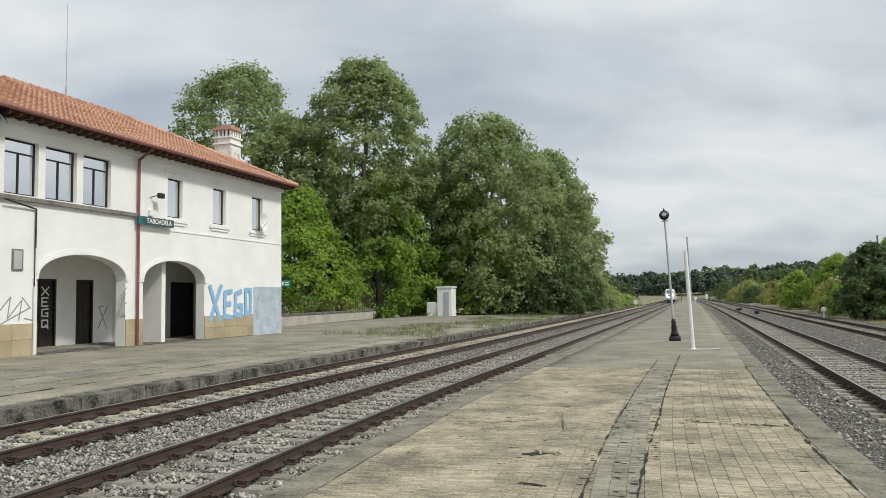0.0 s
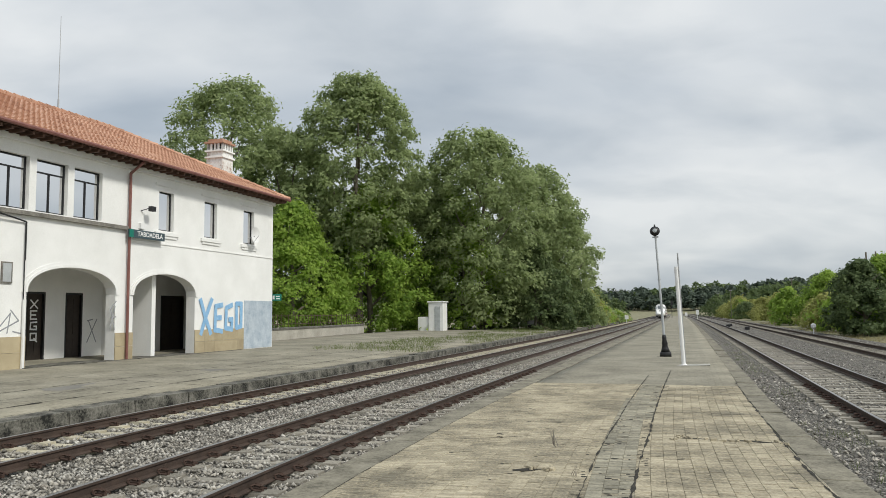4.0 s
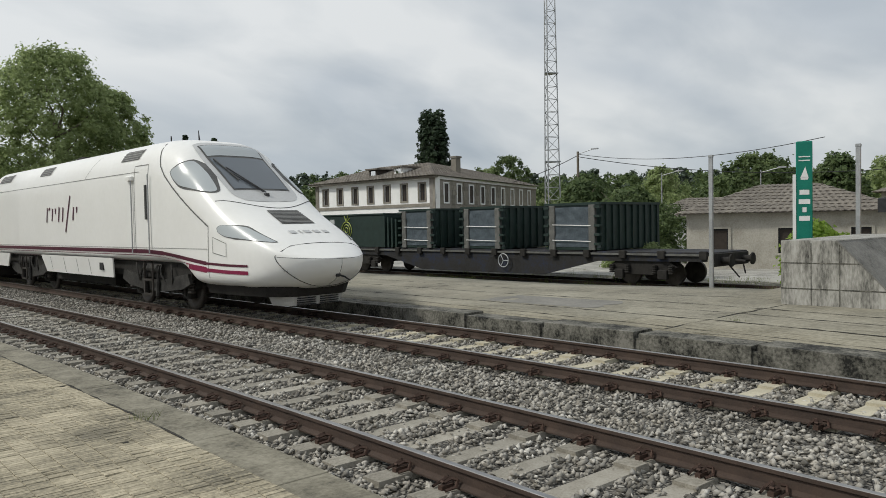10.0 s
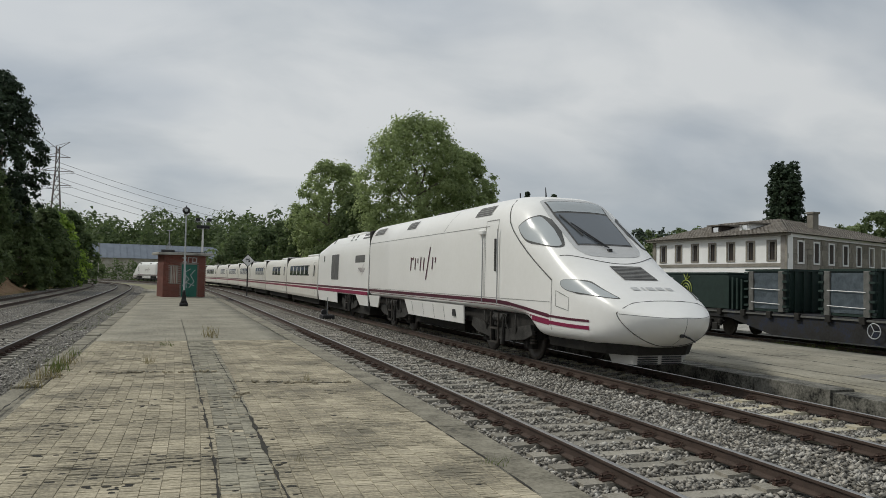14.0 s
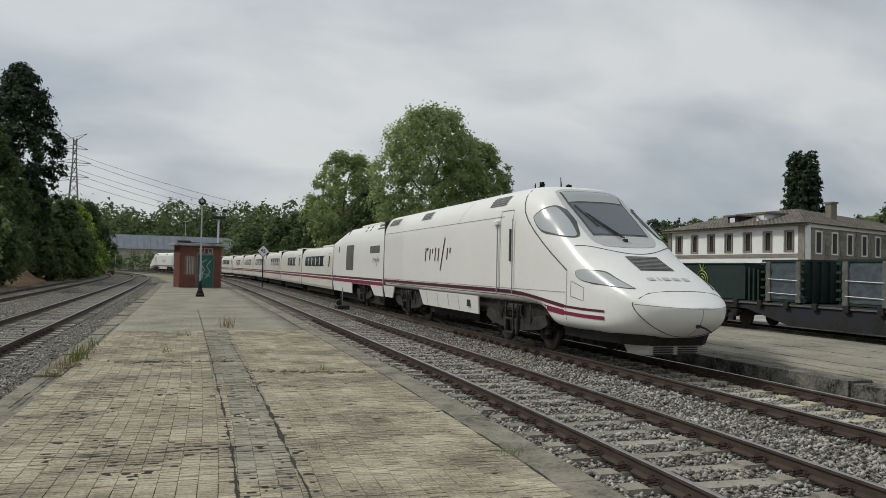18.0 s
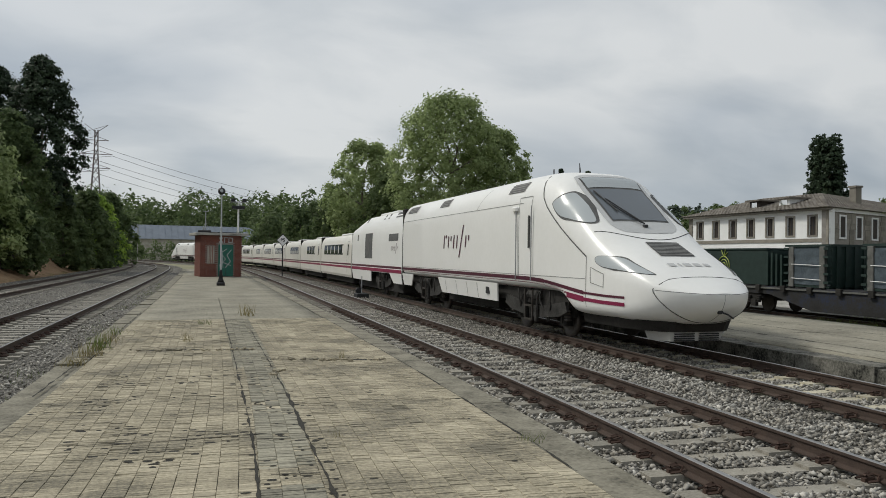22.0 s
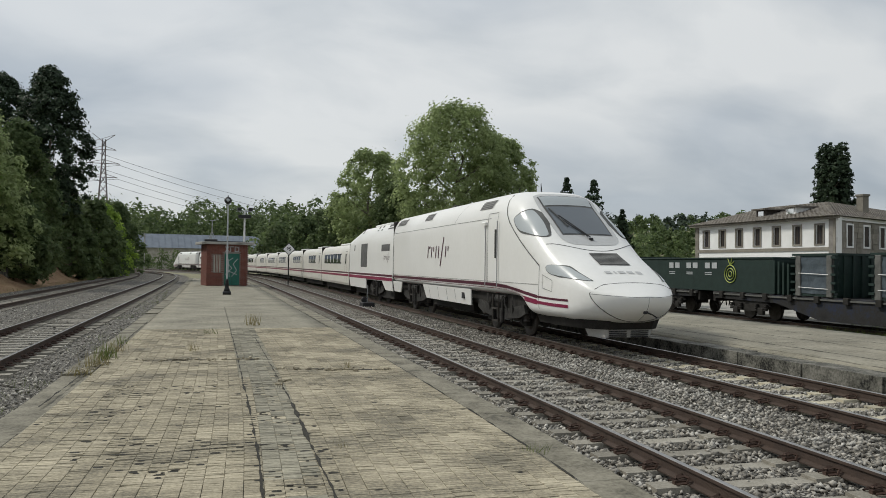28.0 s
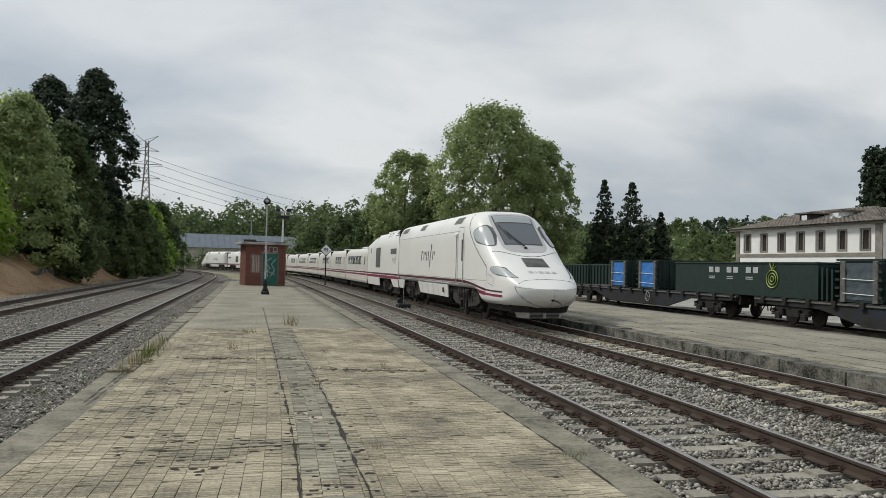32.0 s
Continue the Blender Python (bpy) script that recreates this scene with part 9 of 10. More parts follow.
# ---- north: shed, walls, posts ----
sh = thing("white_hut", pose(0.5, 75.3, 0.1, 0, 0, -18), "small white concrete cabin with a flat lid and grey door", "hut")
part("body", Geo().cbox(-0.75, 0.75, -0.7, 0.7, 0, 3.0, 0.03), M_whitepaint, sh)
part("lid", Geo().cbox(-0.85, 0.85, -0.8, 0.8, 3.0, 3.12, 0.03), M_whitepaint, sh)
part("door", Geo().box(-0.1, 0.45, -0.73, -0.702, 0.1, 2.6), M_greypaint, sh, "grey steel door")
part("annex", Geo().cbox(-1.9, -0.76, -0.6, 0.6, 0, 1.6, 0.05), M_whitepaint, sh)
nw = thing("garden_wall", pose(-11.2, 45.0, 0.0, 0, 0, -13), "low pale garden wall with a rusty mesh fence", "wall")
part("wall", Geo().box(-0.3, 0, 0, 23, -0.3, 1.05), M_plaster, nw)
part("coping", Geo().cbox(-0.38, 0.06, 0, 23, 1.05, 1.18, 0.03), M_coping, nw)
for k in range(40):
    part("fence_bar", Geo().tube((-0.15, 0.3 + 0.58 * k, 1.18), (-0.15, 0.3 + 0.58 * k, 2.05), 0.02, n=5), M_iron, nw)
for z in (1.4, 1.95):
    part("fence_rail", Geo().tube((-0.15, 0, z), (-0.15, 23, z), 0.02, n=5), M_iron, nw)
bn = thing("platform_bench", pose(11.5, 88, 0.1, 0, 0, -18), "dark old bench under the trees", "bench")
part("seat", Geo().box(-0.3, 0.3, -2, 2, 0.45, 0.53), M_dark, bn)
part("back", Geo().box(-0.34, -0.28, -2, 2, 0.6, 1.0), M_dark, bn)
for y in (-1.6, 1.6):
    part("leg", Geo().box(-0.3, 0.3, y - 0.05, y + 0.05, 0, 0.45), M_dark, bn)
rk = thing("rubble_heap", pose(7.5, 84, -0.1), "grey heap of rubble beside the platform", "rubble")
for k in range(14):
    part("stone", Geo().cbox(-0.3, 0.3, -0.3, 0.3, 0, 0.4, 0.08, pose(RW.uniform(-1.6, 1.6), RW.uniform(-2, 2), RW.uniform(0, 0.5), RW.uniform(0, 40), RW.uniform(0, 40), RW.uniform(0, 90))), M_conc, rk)
for s, o, h in ((151, -5.0, 1.6), (76, 16.2, 1.0), (205, 9.0, 2.6), (228, 6.5, 1.9)):
    mk = thing("line_marker", line_pose(s, o, -0.3), "small white line-side marker", "marker", "line-side markers")
    part("stem", Geo().tube((0, 0, 0), (0, 0, h * 0.7), 0.05, n=6), M_whitepaint, mk)
    part("plate", Geo().cbox(-0.35, 0.35, -0.06, 0.06, h * 0.55, h, 0.03) if h > 1.2 else Geo().turn([(0.05, 0), (0.22, 0.15), (0.22, 0.4), (0.05, 0.5)], (0, 0, h * 0.6), 10), M_whitepaint, mk)
for s, o in ((96, 12.2), (112, 11.0), (118, 11.6)):
    bx = thing("point_machine", line_pose(s, o, -0.2), "low dark point machine box beside the rails", "box", "point machines")
    part("case", Geo().cbox(-0.25, 0.25, -0.4, 0.4, 0, 0.35, 0.04), M_dark, bx)
sgl = thing("line_signal", line_pose(243, 2.6, 0), "slim black signal beside the far train", "signal")
part("mast", Geo().tube((0, 0, 0), (0, 0, 4.2), 0.08, n=6).cbox(-0.3, 0.3, -0.1, 0.1, 4.0, 5.2, 0.05), M_dark, sgl)
for s, o, h in ((80.5, 21.6, 7.2), (80.5, 22.4, 7.2), (150, 24, 7.5), (231, 18.7, 8.0), (232, -20, 8.5), (320, 20, 9)):
    x, y, _ = at_line(s, o)
    pole(x, y, h + 0.4, "old wooden line-side pole", 0.1, M_bark, "cross" if s > 100 else None, ground_z(x, y))

lv = thing("point_lever", pose(-9.6, -38.4, -0.22, 0, 0, -3), "black hand point lever with a weight between the tracks", "lever")
part("base", Geo().cbox(-0.3, 0.3, -0.55, 0.45, 0, 0.22, 0.03), M_dark, lv)
part("weight", Geo().tube((0.12, -0.3, 0.34), (0.12, -0.08, 0.34), 0.16, n=12), M_dark, lv)
part("handle", Geo().tube((0, 0, 0.2), (0.05, 0.28, 1.12), 0.03, 0.022, 7), M_greypaint, lv, "grey slanting lever handle")

# ---- south: brick hut, floodlight mast, speed board, pylon ----
hut = thing("brick_hut", line_pose(-65.0, 3.68, ZI) @ pose(0, 0, 0, 0, 0, 9), "small red brick hut with slab roof and green door", "hut")
hw_, hd_, hh = 3.3, 3.0, 3.4
part("core", Geo().box(-hw_ / 2 + 0.02, hw_ / 2 - 0.02, -hd_, -0.02, 0, hh), M_mortar, hut)
Pn = Panel((hw_ / 2, 0), (-hw_ / 2, 0))
Pe = Panel((hw_ / 2, -hd_), (hw_ / 2, 0))
bm_ = Geo().box(0, 0.235, 0, 0.02, 0, 0.062).mesh("brick")
bm_.materials.append(M_brick)
bhalf = Geo().box(0, 0.112, 0, 0.02, 0, 0.062).mesh("brick")
bhalf.materials.append(M_brick)
rest = Geo()
cnt = 0
for pn, ln, holes_ in ((Pn, hw_, [(1.35, 2.65, 0, 2.75), (0.5, 1.1, 1.05, 2.55)]), (Pe, hd_, [])):
    row = 0
    z = 0.02
    while z < hh - 0.05:
        a = 0.0 if row % 2 == 0 else -0.123
        while a < ln - 0.02:
            half = a < 0
            b0, b1 = max(a, 0), min(a + 0.235, ln)
            if b1 - b0 > 0.1 and not any(h[0] - 0.02 < (b0 + b1) / 2 < h[1] + 0.02 and h[2] - 0.05 < z < h[3] for h in holes_):
                if cnt < 290 and pn is Pn and z > 1.0:
                    ob = new("brick", bhalf if b1 - b0 < 0.2 else bm_)
                    ob.parent = hut
                    ob.matrix_basis = pn.m @ Matrix.Translation((b0, 0, z))
                    cnt += 1
                else:
                    pn.box(rest, b0, b1, 0, 0.02, z, z + 0.062)
            a += 0.247
        z += 0.075
        row += 1
tagged(part("brickwork", rest, M_brick, hut), kind="stuff")
dr = part("door", Pn.box(Geo(), 1.4, 2.6, 0.0, 0.04, 0.05, 2.65), M_greendoor, hut, "green steel double door with pale scrawls")
part("door_joint", Pn.box(Geo(), 1.99, 2.01, 0.04, 0.045, 0.05, 2.65), M_dark, dr)
spray("graffiti", [[(1.48 + 1.0 * a, 0.6 + 1.7 * z) for a, z in st] for st in ([(0, .2), (.5, .5), (.1, .8), (.6, 1.0)], [(.5, .1), (.9, .4), (.6, .7), (.95, .95)], [(.1, .4), (.9, .2)], [(.2, .95), (.3, .1)])], 0.05, Pn, dr, M_greypaint, "pale scrawl on the door", 0.046)
spray("graffiti", [[(1.45 + 1.2 * a, 2.82 + 0.4 * z) for a, z in st] for st in ([(0, 0), (.25, 1)], [(.25, 0), (0, 1)], [(.35, 0), (.35, 1), (.55, 1)], [(.65, 0), (.65, 1), (.9, .9), (.9, .1), (.65, 0)])], 0.07, Pn, hut, M_greypaint, "pale letters over the door", 0.024)
wn = part("window", Pn.box(Geo(), 0.55, 1.05, -0.02, 0.012, 1.1, 2.5), M_plaster, hut, "pale barred window")
for a in (0.67, 0.8, 0.93):
    part("bar", Pn.box(Geo(), a - 0.02, a + 0.02, 0.012, 0.03, 1.1, 2.5), M_brick, wn)
rf = part("roof_slab", Geo().cbox(-hw_ / 2 - 0.45, hw_ / 2 + 0.45, -hd_ - 0.4, 0.45, hh, hh + 0.2, 0.03), M_conc, hut, "dark flat concrete roof slab")
part("roof_litter", Geo().tube((1.9, 0.2, hh + 0.26), (0.9, 0.3, hh + 0.3), 0.14, 0.1, 7).tube((-1.5, 0.2, hh + 0.22), (1.0, 0.3, hh + 0.22), 0.05, n=6), M_dark, hut)
part("aerial", Geo().tube((1.1, -1.2, hh + 0.2), (1.1, -1.2, hh + 2.0), 0.04, n=6).tube((0.9, -1.2, hh + 2.0), (1.3, -1.2, hh + 2.0), 0.03, n=5).tube((1.1, -1.2, hh + 1.1), (1.5, -1.2, hh + 0.2), 0.015, n=4).tube((1.1, -1.2, hh + 1.1), (0.7, -1.2, hh + 0.2), 0.015, n=4), M_galv, hut)
fm = thing("floodlight_mast", line_pose(-76.0, 1.9, ZI), "slim white floodlight mast with four lamps", "mast")
part("shaft", Geo().tube((0, 0, -0.3), (0, 0, 7.0), 0.11, 0.08, 8), M_whitepaint, fm)
part("crossbar", Geo().box(-0.7, 0.7, -0.04, 0.04, 6.85, 6.95).box(-0.5, 0.5, -0.04, 0.04, 6.2, 6.28), M_galv, fm)
for x, z in ((-0.55, 7.1), (0.5, 7.1), (-0.4, 6.4), (0.4, 6.4), (0.0, 6.4)):
    part("floodlight", Geo().cbox(x - 0.2, x + 0.2, -0.05, 0.22, z - 0.16, z + 0.14, 0.03), M_dark, fm)
sb = thing("speed_board", line_pose(-72, -0.25 - 1.7, -0.2) @ pose(0, 0, 0, 0, 0, 2), "diamond speed board reading 85 on a dark post", "sign")
part("post", Geo().tube((0, 0, 0), (0, 0, 3.2), 0.06, n=6), M_dark, sb)
bd = part("board", Geo().slab([(0, 0.08, 2.85), (0.6, 0.08, 3.45), (0, 0.08, 4.05), (-0.6, 0.08, 3.45)], (0, -0.03, 0)), M_dark, sb)
part("face", Geo().slab([(0, 0.084, 2.93), (0.52, 0.084, 3.45), (0, 0.084, 3.97), (-0.52, 0.084, 3.45)], (0, 0.004, 0)), M_whitepaint, sb)
part("field", Geo().slab([(-0.3, 0.09, 3.25), (0.3, 0.09, 3.25), (0.3, 0.09, 3.65), (-0.3, 0.09, 3.65)], (0, 0.002, 0)), M_whitepaint, sb)
text_part("figures", "85", 0.42, Matrix.Translation((0, 0.096, 3.45)) @ Matrix(((-1, 0, 0, 0), (0, 0, 1, 0), (0, 1, 0, 0), (0, 0, 0, 1))), M_dark, sb, "black figures", 0.012)
pt = Geo()
py = thing("pylon", pose(26.3, -329, 0), "tall red-and-grey lattice electricity pylon", "pylon")
H, b0, b1 = 50.0, 3.4, 0.7
M_pylon = pbr("faded_pylon", [(0.22, 0.16, 0.15), (0.32, 0.30, 0.30)], 0.7, 0.3, scale=0.2, fine=2)
bz = lambda z: b0 + (b1 - b0) * min(1, z / 40)
for sx, sy in ((-1, -1), (1, -1), (1, 1), (-1, 1)):
    part("leg", Geo().beam((sx * bz(0), sy * bz(0), -3), (sx * bz(40), sy * bz(40), 40), 0.28).beam((sx * bz(40), sy * bz(40), 40), (sx * 0.5, sy * 0.5, H), 0.24), M_pylon, py)
for k in range(14):
    z0, z1 = k * H / 14, (k + 1) * H / 14
    g = Geo()
    c = [(-1, -1), (1, -1), (1, 1), (-1, 1)]
    for i in range(4):
        (ax, ay), (bx_, by_) = c[i], c[(i + 1) % 4]
        g.beam((ax * bz(z0), ay * bz(z0), z0), (bx_ * bz(z1), by_ * bz(z1), z1), 0.16).beam((bx_ * bz(z0), by_ * bz(z0), z0), (ax * bz(z1), ay * bz(z1), z1), 0.16)
    part("brace", g, M_pylon, py)
for z, w in ((35, 5.2), (40.5, 6.0), (46, 4.6)):
    part("crossarm", Geo().beam((-w, 0, z), (w, 0, z), 0.25).beam((-w, 0, z), (0, 0, z + 1.6), 0.16).beam((w, 0, z), (0, 0, z + 1.6), 0.16), M_pylon, py)
part("horn", Geo().beam((0, 0, H - 1), (-4.2, 0, H + 2.2), 0.2).beam((0, 0, H - 1), (4.2, 0, H + 2.2), 0.2).beam((-4.2, 0, H + 2.2), (4.2, 0, H - 1), 0.12), M_pylon, py)
for w, z in ((5.2, 35), (6.0, 40.5), (4.6, 46), (-5.2, 35), (-6.0, 40.5)):
    cable((26.3 + w, -329, z - 0.5), (-170 + w, -470, z - 14), 9, 0.07, "far power line wire")
    cable((26.3 + w, -329, z - 0.5), (260 + w, -330, z + 4), 9, 0.07, "far power line wire")
fc = thing("factory_hall", pose(-12, -262, -0.5, 0, 0, 4), "long industrial hall with a grey-blue sheet roof", "hall")
part("wall", Geo().box(-24, 26, -14, 0, 0, 7.0), M_plaster, fc)
part("roof", Geo().add([(-25, 0.6, 6.8), (27, 0.6, 6.8), (27, -7, 11.5), (-25, -7, 11.5), (-25, -14.6, 6.8), (27, -14.6, 6.8)], [(0, 1, 2, 3), (3, 2, 5, 4), (0, 3, 4), (1, 5, 2)]), M_slate, fc, "grey-blue sheet roof")
for k in range(26):
    part("roof_seam", Geo().beam((-24 + 2 * k, 0.62, 6.86), (-24 + 2 * k, -7, 11.56), 0.12), M_slate, fc)
for x, y in ((10.5, -150), (6.0, -190), (-9, -200)):
    pole(x, y, 9, "pale concrete catenary pole far off", 0.13, M_conc, None, -0.4)
bk = thing("small_store", pose(16.5, -176, -0.4, 0, 0, 20), "small grey store with a dark roof beside the curve", "hut")
part("wall", Geo().box(-4, 4, -3, 0, 0, 2.6).box(-1, 0.2, 0, 0.02, 0.8, 1.9), M_plaster, bk)
part("roof", Geo().box(-4.4, 4.4, -3.4, 0.4, 2.6, 2.85), M_dark, bk)
part("window", Geo().box(1.2, 2.4, 0, 0.03, 0.9, 1.9).box(-3, -1.8, 0, 0.03, 0.9, 1.9), M_gframe, bk)
# pale slab that lies in the ballast
sl = thing("pale_slab", line_pose(-0.45, -2.87, -0.20) @ pose(0, 0, 0, 1, 2, 2), "pale broken concrete slab half buried in ballast", "slab")
part("plate", Geo().prism([(-0.33, -0.42), (0.05, -0.55), (0.36, -0.50), (0.33, 0.1), (0.36, 0.52), (-0.1, 0.56), (-0.36, 0.50), (-0.30, 0.0)], -0.05, 0.055), M_plaster, sl)


# ---- trees, bushes and grass ----
M_plane2 = leafy("plane_tree_leaves", (0.166, 0.218, 0.085), (0.455, 0.535, 0.260), 0.5, 0.6)
M_lime = leafy("fresh_green_leaves", (0.14, 0.25, 0.04), (0.44, 0.58, 0.12), 0.5, 0.6)
M_oak = leafy("dull_green_leaves", (0.055, 0.09, 0.036), (0.18, 0.235, 0.095), 0.5, 0.45)
M_spring = leafy("yellow_green_leaves", (0.20, 0.22, 0.06), (0.50, 0.51, 0.18), 0.5, 0.5)
# distance haze is put into the far pines' colour: paler than the near needles
M_hazepine = leafy("haze_paled_pine_needles", (0.045, 0.068, 0.05), (0.11, 0.14, 0.10), 0.5, 0.2)
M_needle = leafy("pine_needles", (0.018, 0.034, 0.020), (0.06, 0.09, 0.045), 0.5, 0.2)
M_twig = pbr("grey_twigs", [(0.13, 0.115, 0.095), (0.25, 0.23, 0.20)], 0.95, scale=3, fine=20)
M_grass = leafy("grass_blades", (0.07, 0.11, 0.025), (0.22, 0.25, 0.09), 0.6)
M_dry = leafy("dry_grass_blades", (0.16, 0.14, 0.06), (0.36, 0.31, 0.17), 0.6)
M_earth = pbr("bare_earth", [(0.16, 0.10, 0.055), (0.30, 0.19, 0.11), (0.36, 0.27, 0.17)], 0.95, scale=0.5, fine=6, bump=0.6, world=True)

PROFILES = {
    "broad": lambda z: np.sin(math.pi * (z * 0.87 + 0.09)) ** 0.6,
    "dense": lambda z: np.sqrt(np.maximum(0.02, 1 - z ** 2.4)) * (0.82 + 0.18 * np.sin(z * 5)),
    "cone": lambda z: (1 - z) ** 0.85 + 0.03,
    "column": lambda z: np.sin(math.pi * (z * 0.72 + 0.15)) ** 0.4,
    "egg": lambda z: np.sin(math.pi * (z * 0.8 + 0.2)) ** 0.7,
}


def quads(c, nrm, tan, size, slim):
    """Leaf-shaped triangles round the centres c."""
    bit = np.cross(nrm, tan)
    bit /= np.linalg.norm(bit, axis=1)[:, None] + 1e-9
    tan = np.cross(bit, nrm)
    tan /= np.linalg.norm(tan, axis=1)[:, None] + 1e-9
    s = size[:, None]
    v = np.stack([c - tan * s * 0.8 + bit * s * slim, c - tan * s * 0.8 - bit * s * slim, c + tan * s], 1)
    return v.reshape(-1, 3)


def quad_mesh(name, v):
    me = bpy.data.meshes.new(name)
    n = len(v) // 3
    me.vertices.add(3 * n)
    me.vertices.foreach_set("co", v.astype(np.float32).ravel())
    me.loops.add(3 * n)
    me.loops.foreach_set("vertex_index", np.arange(3 * n, dtype=np.int32))
    me.polygons.add(n)
    me.polygons.foreach_set("loop_start", np.arange(0, 3 * n, 3, dtype=np.int32))
    me.update(calc_edges=True)
    return me


def unit(rng, n):
    d = rng.normal(size=(n, 3))
    return d / np.linalg.norm(d, axis=1)[:, None]


def crown_points(rng, h, r, z0, n, leaf, profile, lobes, lobe=(0.16, 0.30), bias=0.9):
    """Leaf quads of a crown made of uneven clumps inside an outline of revolution."""
    lobes = int(lobes * 8)
    zf = rng.random(lobes) ** bias
    lean = rng.normal(0, 0.06 * r, 2)
    if profile == "cone":  # boughs in tiers
        zf = np.clip((np.floor(zf * 15) + rng.random(lobes) * 0.8) / 15, 0, 1)
    R = PROFILES[profile](zf) * r * rng.uniform(0.84, 1.10, lobes)
    lr = rng.uniform(lobe[0], lobe[1], lobes) * r * 0.46
    if profile in ("cone", "column"):
        lr = lr * (0.45 + 0.65 * (1 - zf))
    rad = R * np.sqrt(rng.uniform(0.16, 1, lobes)) * 0.93
    ang = rng.random(lobes) * 2 * math.pi
    if profile == "cone":  # long and short boughs
        rad = rad * (0.88 + 0.26 * np.sin(3 * ang + 40 * zf))
        lr = lr * 0.75 * (1 - 0.65 * zf ** 2)
    C = np.stack([rad * np.cos(ang) + lean[0] * zf, rad * np.sin(ang) + lean[1] * zf, z0 + (h - z0) * zf - lr * 0.5 * zf], 1)
    cnt = np.maximum(6, (n * lr ** 2 / np.sum(lr ** 2)).astype(int))
    idx = np.repeat(np.arange(lobes), cnt)
    d = unit(rng, len(idx))
    out = np.stack([np.cos(ang), np.sin(ang), 0.5 + 0 * ang], 1)[idx]
    flip = np.sum(d * out, 1) < -0.35
    d[flip] *= -1
    f = rng.random(len(idx)) ** 0.55 * (0.8 + 0.28 * rng.gamma(2.0, 1.0, len(idx)) ** 0.8)
    p = C[idx] + d * (lr[idx] * f)[:, None] * np.array([1, 1, 0.85])
    p[:, 2] = np.maximum(p[:, 2], 0.15)
    nrm = d * 0.6 + out * 0.35 + unit(rng, len(idx)) * 0.8 + np.array([0, 0, 0.4])
    nrm /= np.linalg.norm(nrm, axis=1)[:, None]
    return quads(p, nrm, unit(rng, len(idx)), leaf * rng.uniform(0.45, 1.15, len(idx)), 0.72)


def trunk_geo(rng, h, r, z0, tr, limbs=9, reach=0.85):
    g = Geo()
    pts = [Vector((0, 0, -0.3))]
    for k in range(1, 7):
        pts.append(Vector((rng.normal(0, 0.02 * h) * k / 6, rng.normal(0, 0.02 * h) * k / 6, (h * reach) * k / 6)))
    for k in range(6):
        g.tube(pts[k], pts[k + 1], tr * (1 - k / 6.6), tr * (1 - (k + 1) / 6.6), 8, False)
    for k in range(limbs):
        a = k * 2.4 + rng.random()
        z = max(z0 * 0.8, 0.2 * h) + (h * 0.75 - max(z0 * 0.8, 0.2 * h)) * k / limbs
        q = Vector((0, 0, z))
        L = r * rng.uniform(0.55, 0.85) * (1 - 0.4 * k / limbs)
        m = q + Vector((math.cos(a) * L * 0.55, math.sin(a) * L * 0.55, L * 0.35))
        e = q + Vector((math.cos(a + 0.2) * L, math.sin(a + 0.2) * L, L * 0.8))
        g.tube(q, m, tr * 0.42 * (1 - 0.4 * k / limbs), tr * 0.25, 6, False)
        g.tube(m, e, tr * 0.25, tr * 0.06, 5, False)
    return g


def tree(name, x, y, h, r, z0, material, label, category="tree", profile="broad", n=9000, leaf=0.3, lobes=55, seed=1, lobe=(0.16, 0.30), tr=None, bias=0.9, group="", zb=None):
    """A tree of height h above its foot with a trunk, limbs and a crown of single leaves in clumps."""
    rng = np.random.default_rng(seed)
    zb = ground_z(x, y) if zb is None else zb
    h, r, n, leaf = h * 1.05, r * 1.12, int(n * 1.9), leaf * 0.84
    root = thing(name, pose(x, y, zb), label, category, group)
    tr = tr or 0.018 * h + 0.06
    part("trunk", trunk_geo(rng, h, r, z0, tr), M_bark, root, smooth=True)
    part("crown", quad_mesh("crown", crown_points(rng, h, r, z0, n, leaf, profile, lobes, lobe, bias)), material, root)
    return root


def bush(x, y, h, r, material, label, seed, n=2500, leaf=0.16, zb=None):
    n, leaf = int(n * 1.8), leaf * 0.9
    rng = np.random.default_rng(seed)
    ob = part("bush", quad_mesh("bush", crown_points(rng, h, r, 0.1, n, leaf, "dense", 18, (0.25, 0.42))), material)
    ob.matrix_world = pose(x, y, ground_z(x, y) - 0.05 if zb is None else zb)
    return tagged(ob, label, "bush")


# plane trees beyond the station house, leaves down to the ground
NG = "plane trees beyond the station house"
tree("plane_tree", -22.5, 83, 27.0, 8.0, 6.0, M_plane2, "tall plane tree with sparse grey-green spring leaves", "tree", "broad", 16000, 0.30, 70, 11, group=NG)
tree("plane_tree", -7.5, 77, 25.6, 6.6, 7.0, M_plane2, "tallest plane tree, fresh leaves over a dark trunk", "tree", "broad", 17000, 0.29, 75, 12, group=NG)
tree("plane_tree", -14.5, 79, 20.5, 7.0, 3.0, M_plane2, "plane tree half hidden behind the station house", "tree", "broad", 12000, 0.30, 60, 13, group=NG)
tree("plane_tree", 5.4, 81, 21.0, 7.2, 1.5, M_plane2, "broad plane tree with pale green leaves to the ground", "tree", "broad", 17000, 0.29, 75, 14, group=NG)
tree("plane_tree", 13.6, 96, 19.8, 6.8, 1.2, M_plane2, "plane tree at the edge of the grove", "tree", "broad", 14000, 0.32, 65, 15, group=NG)
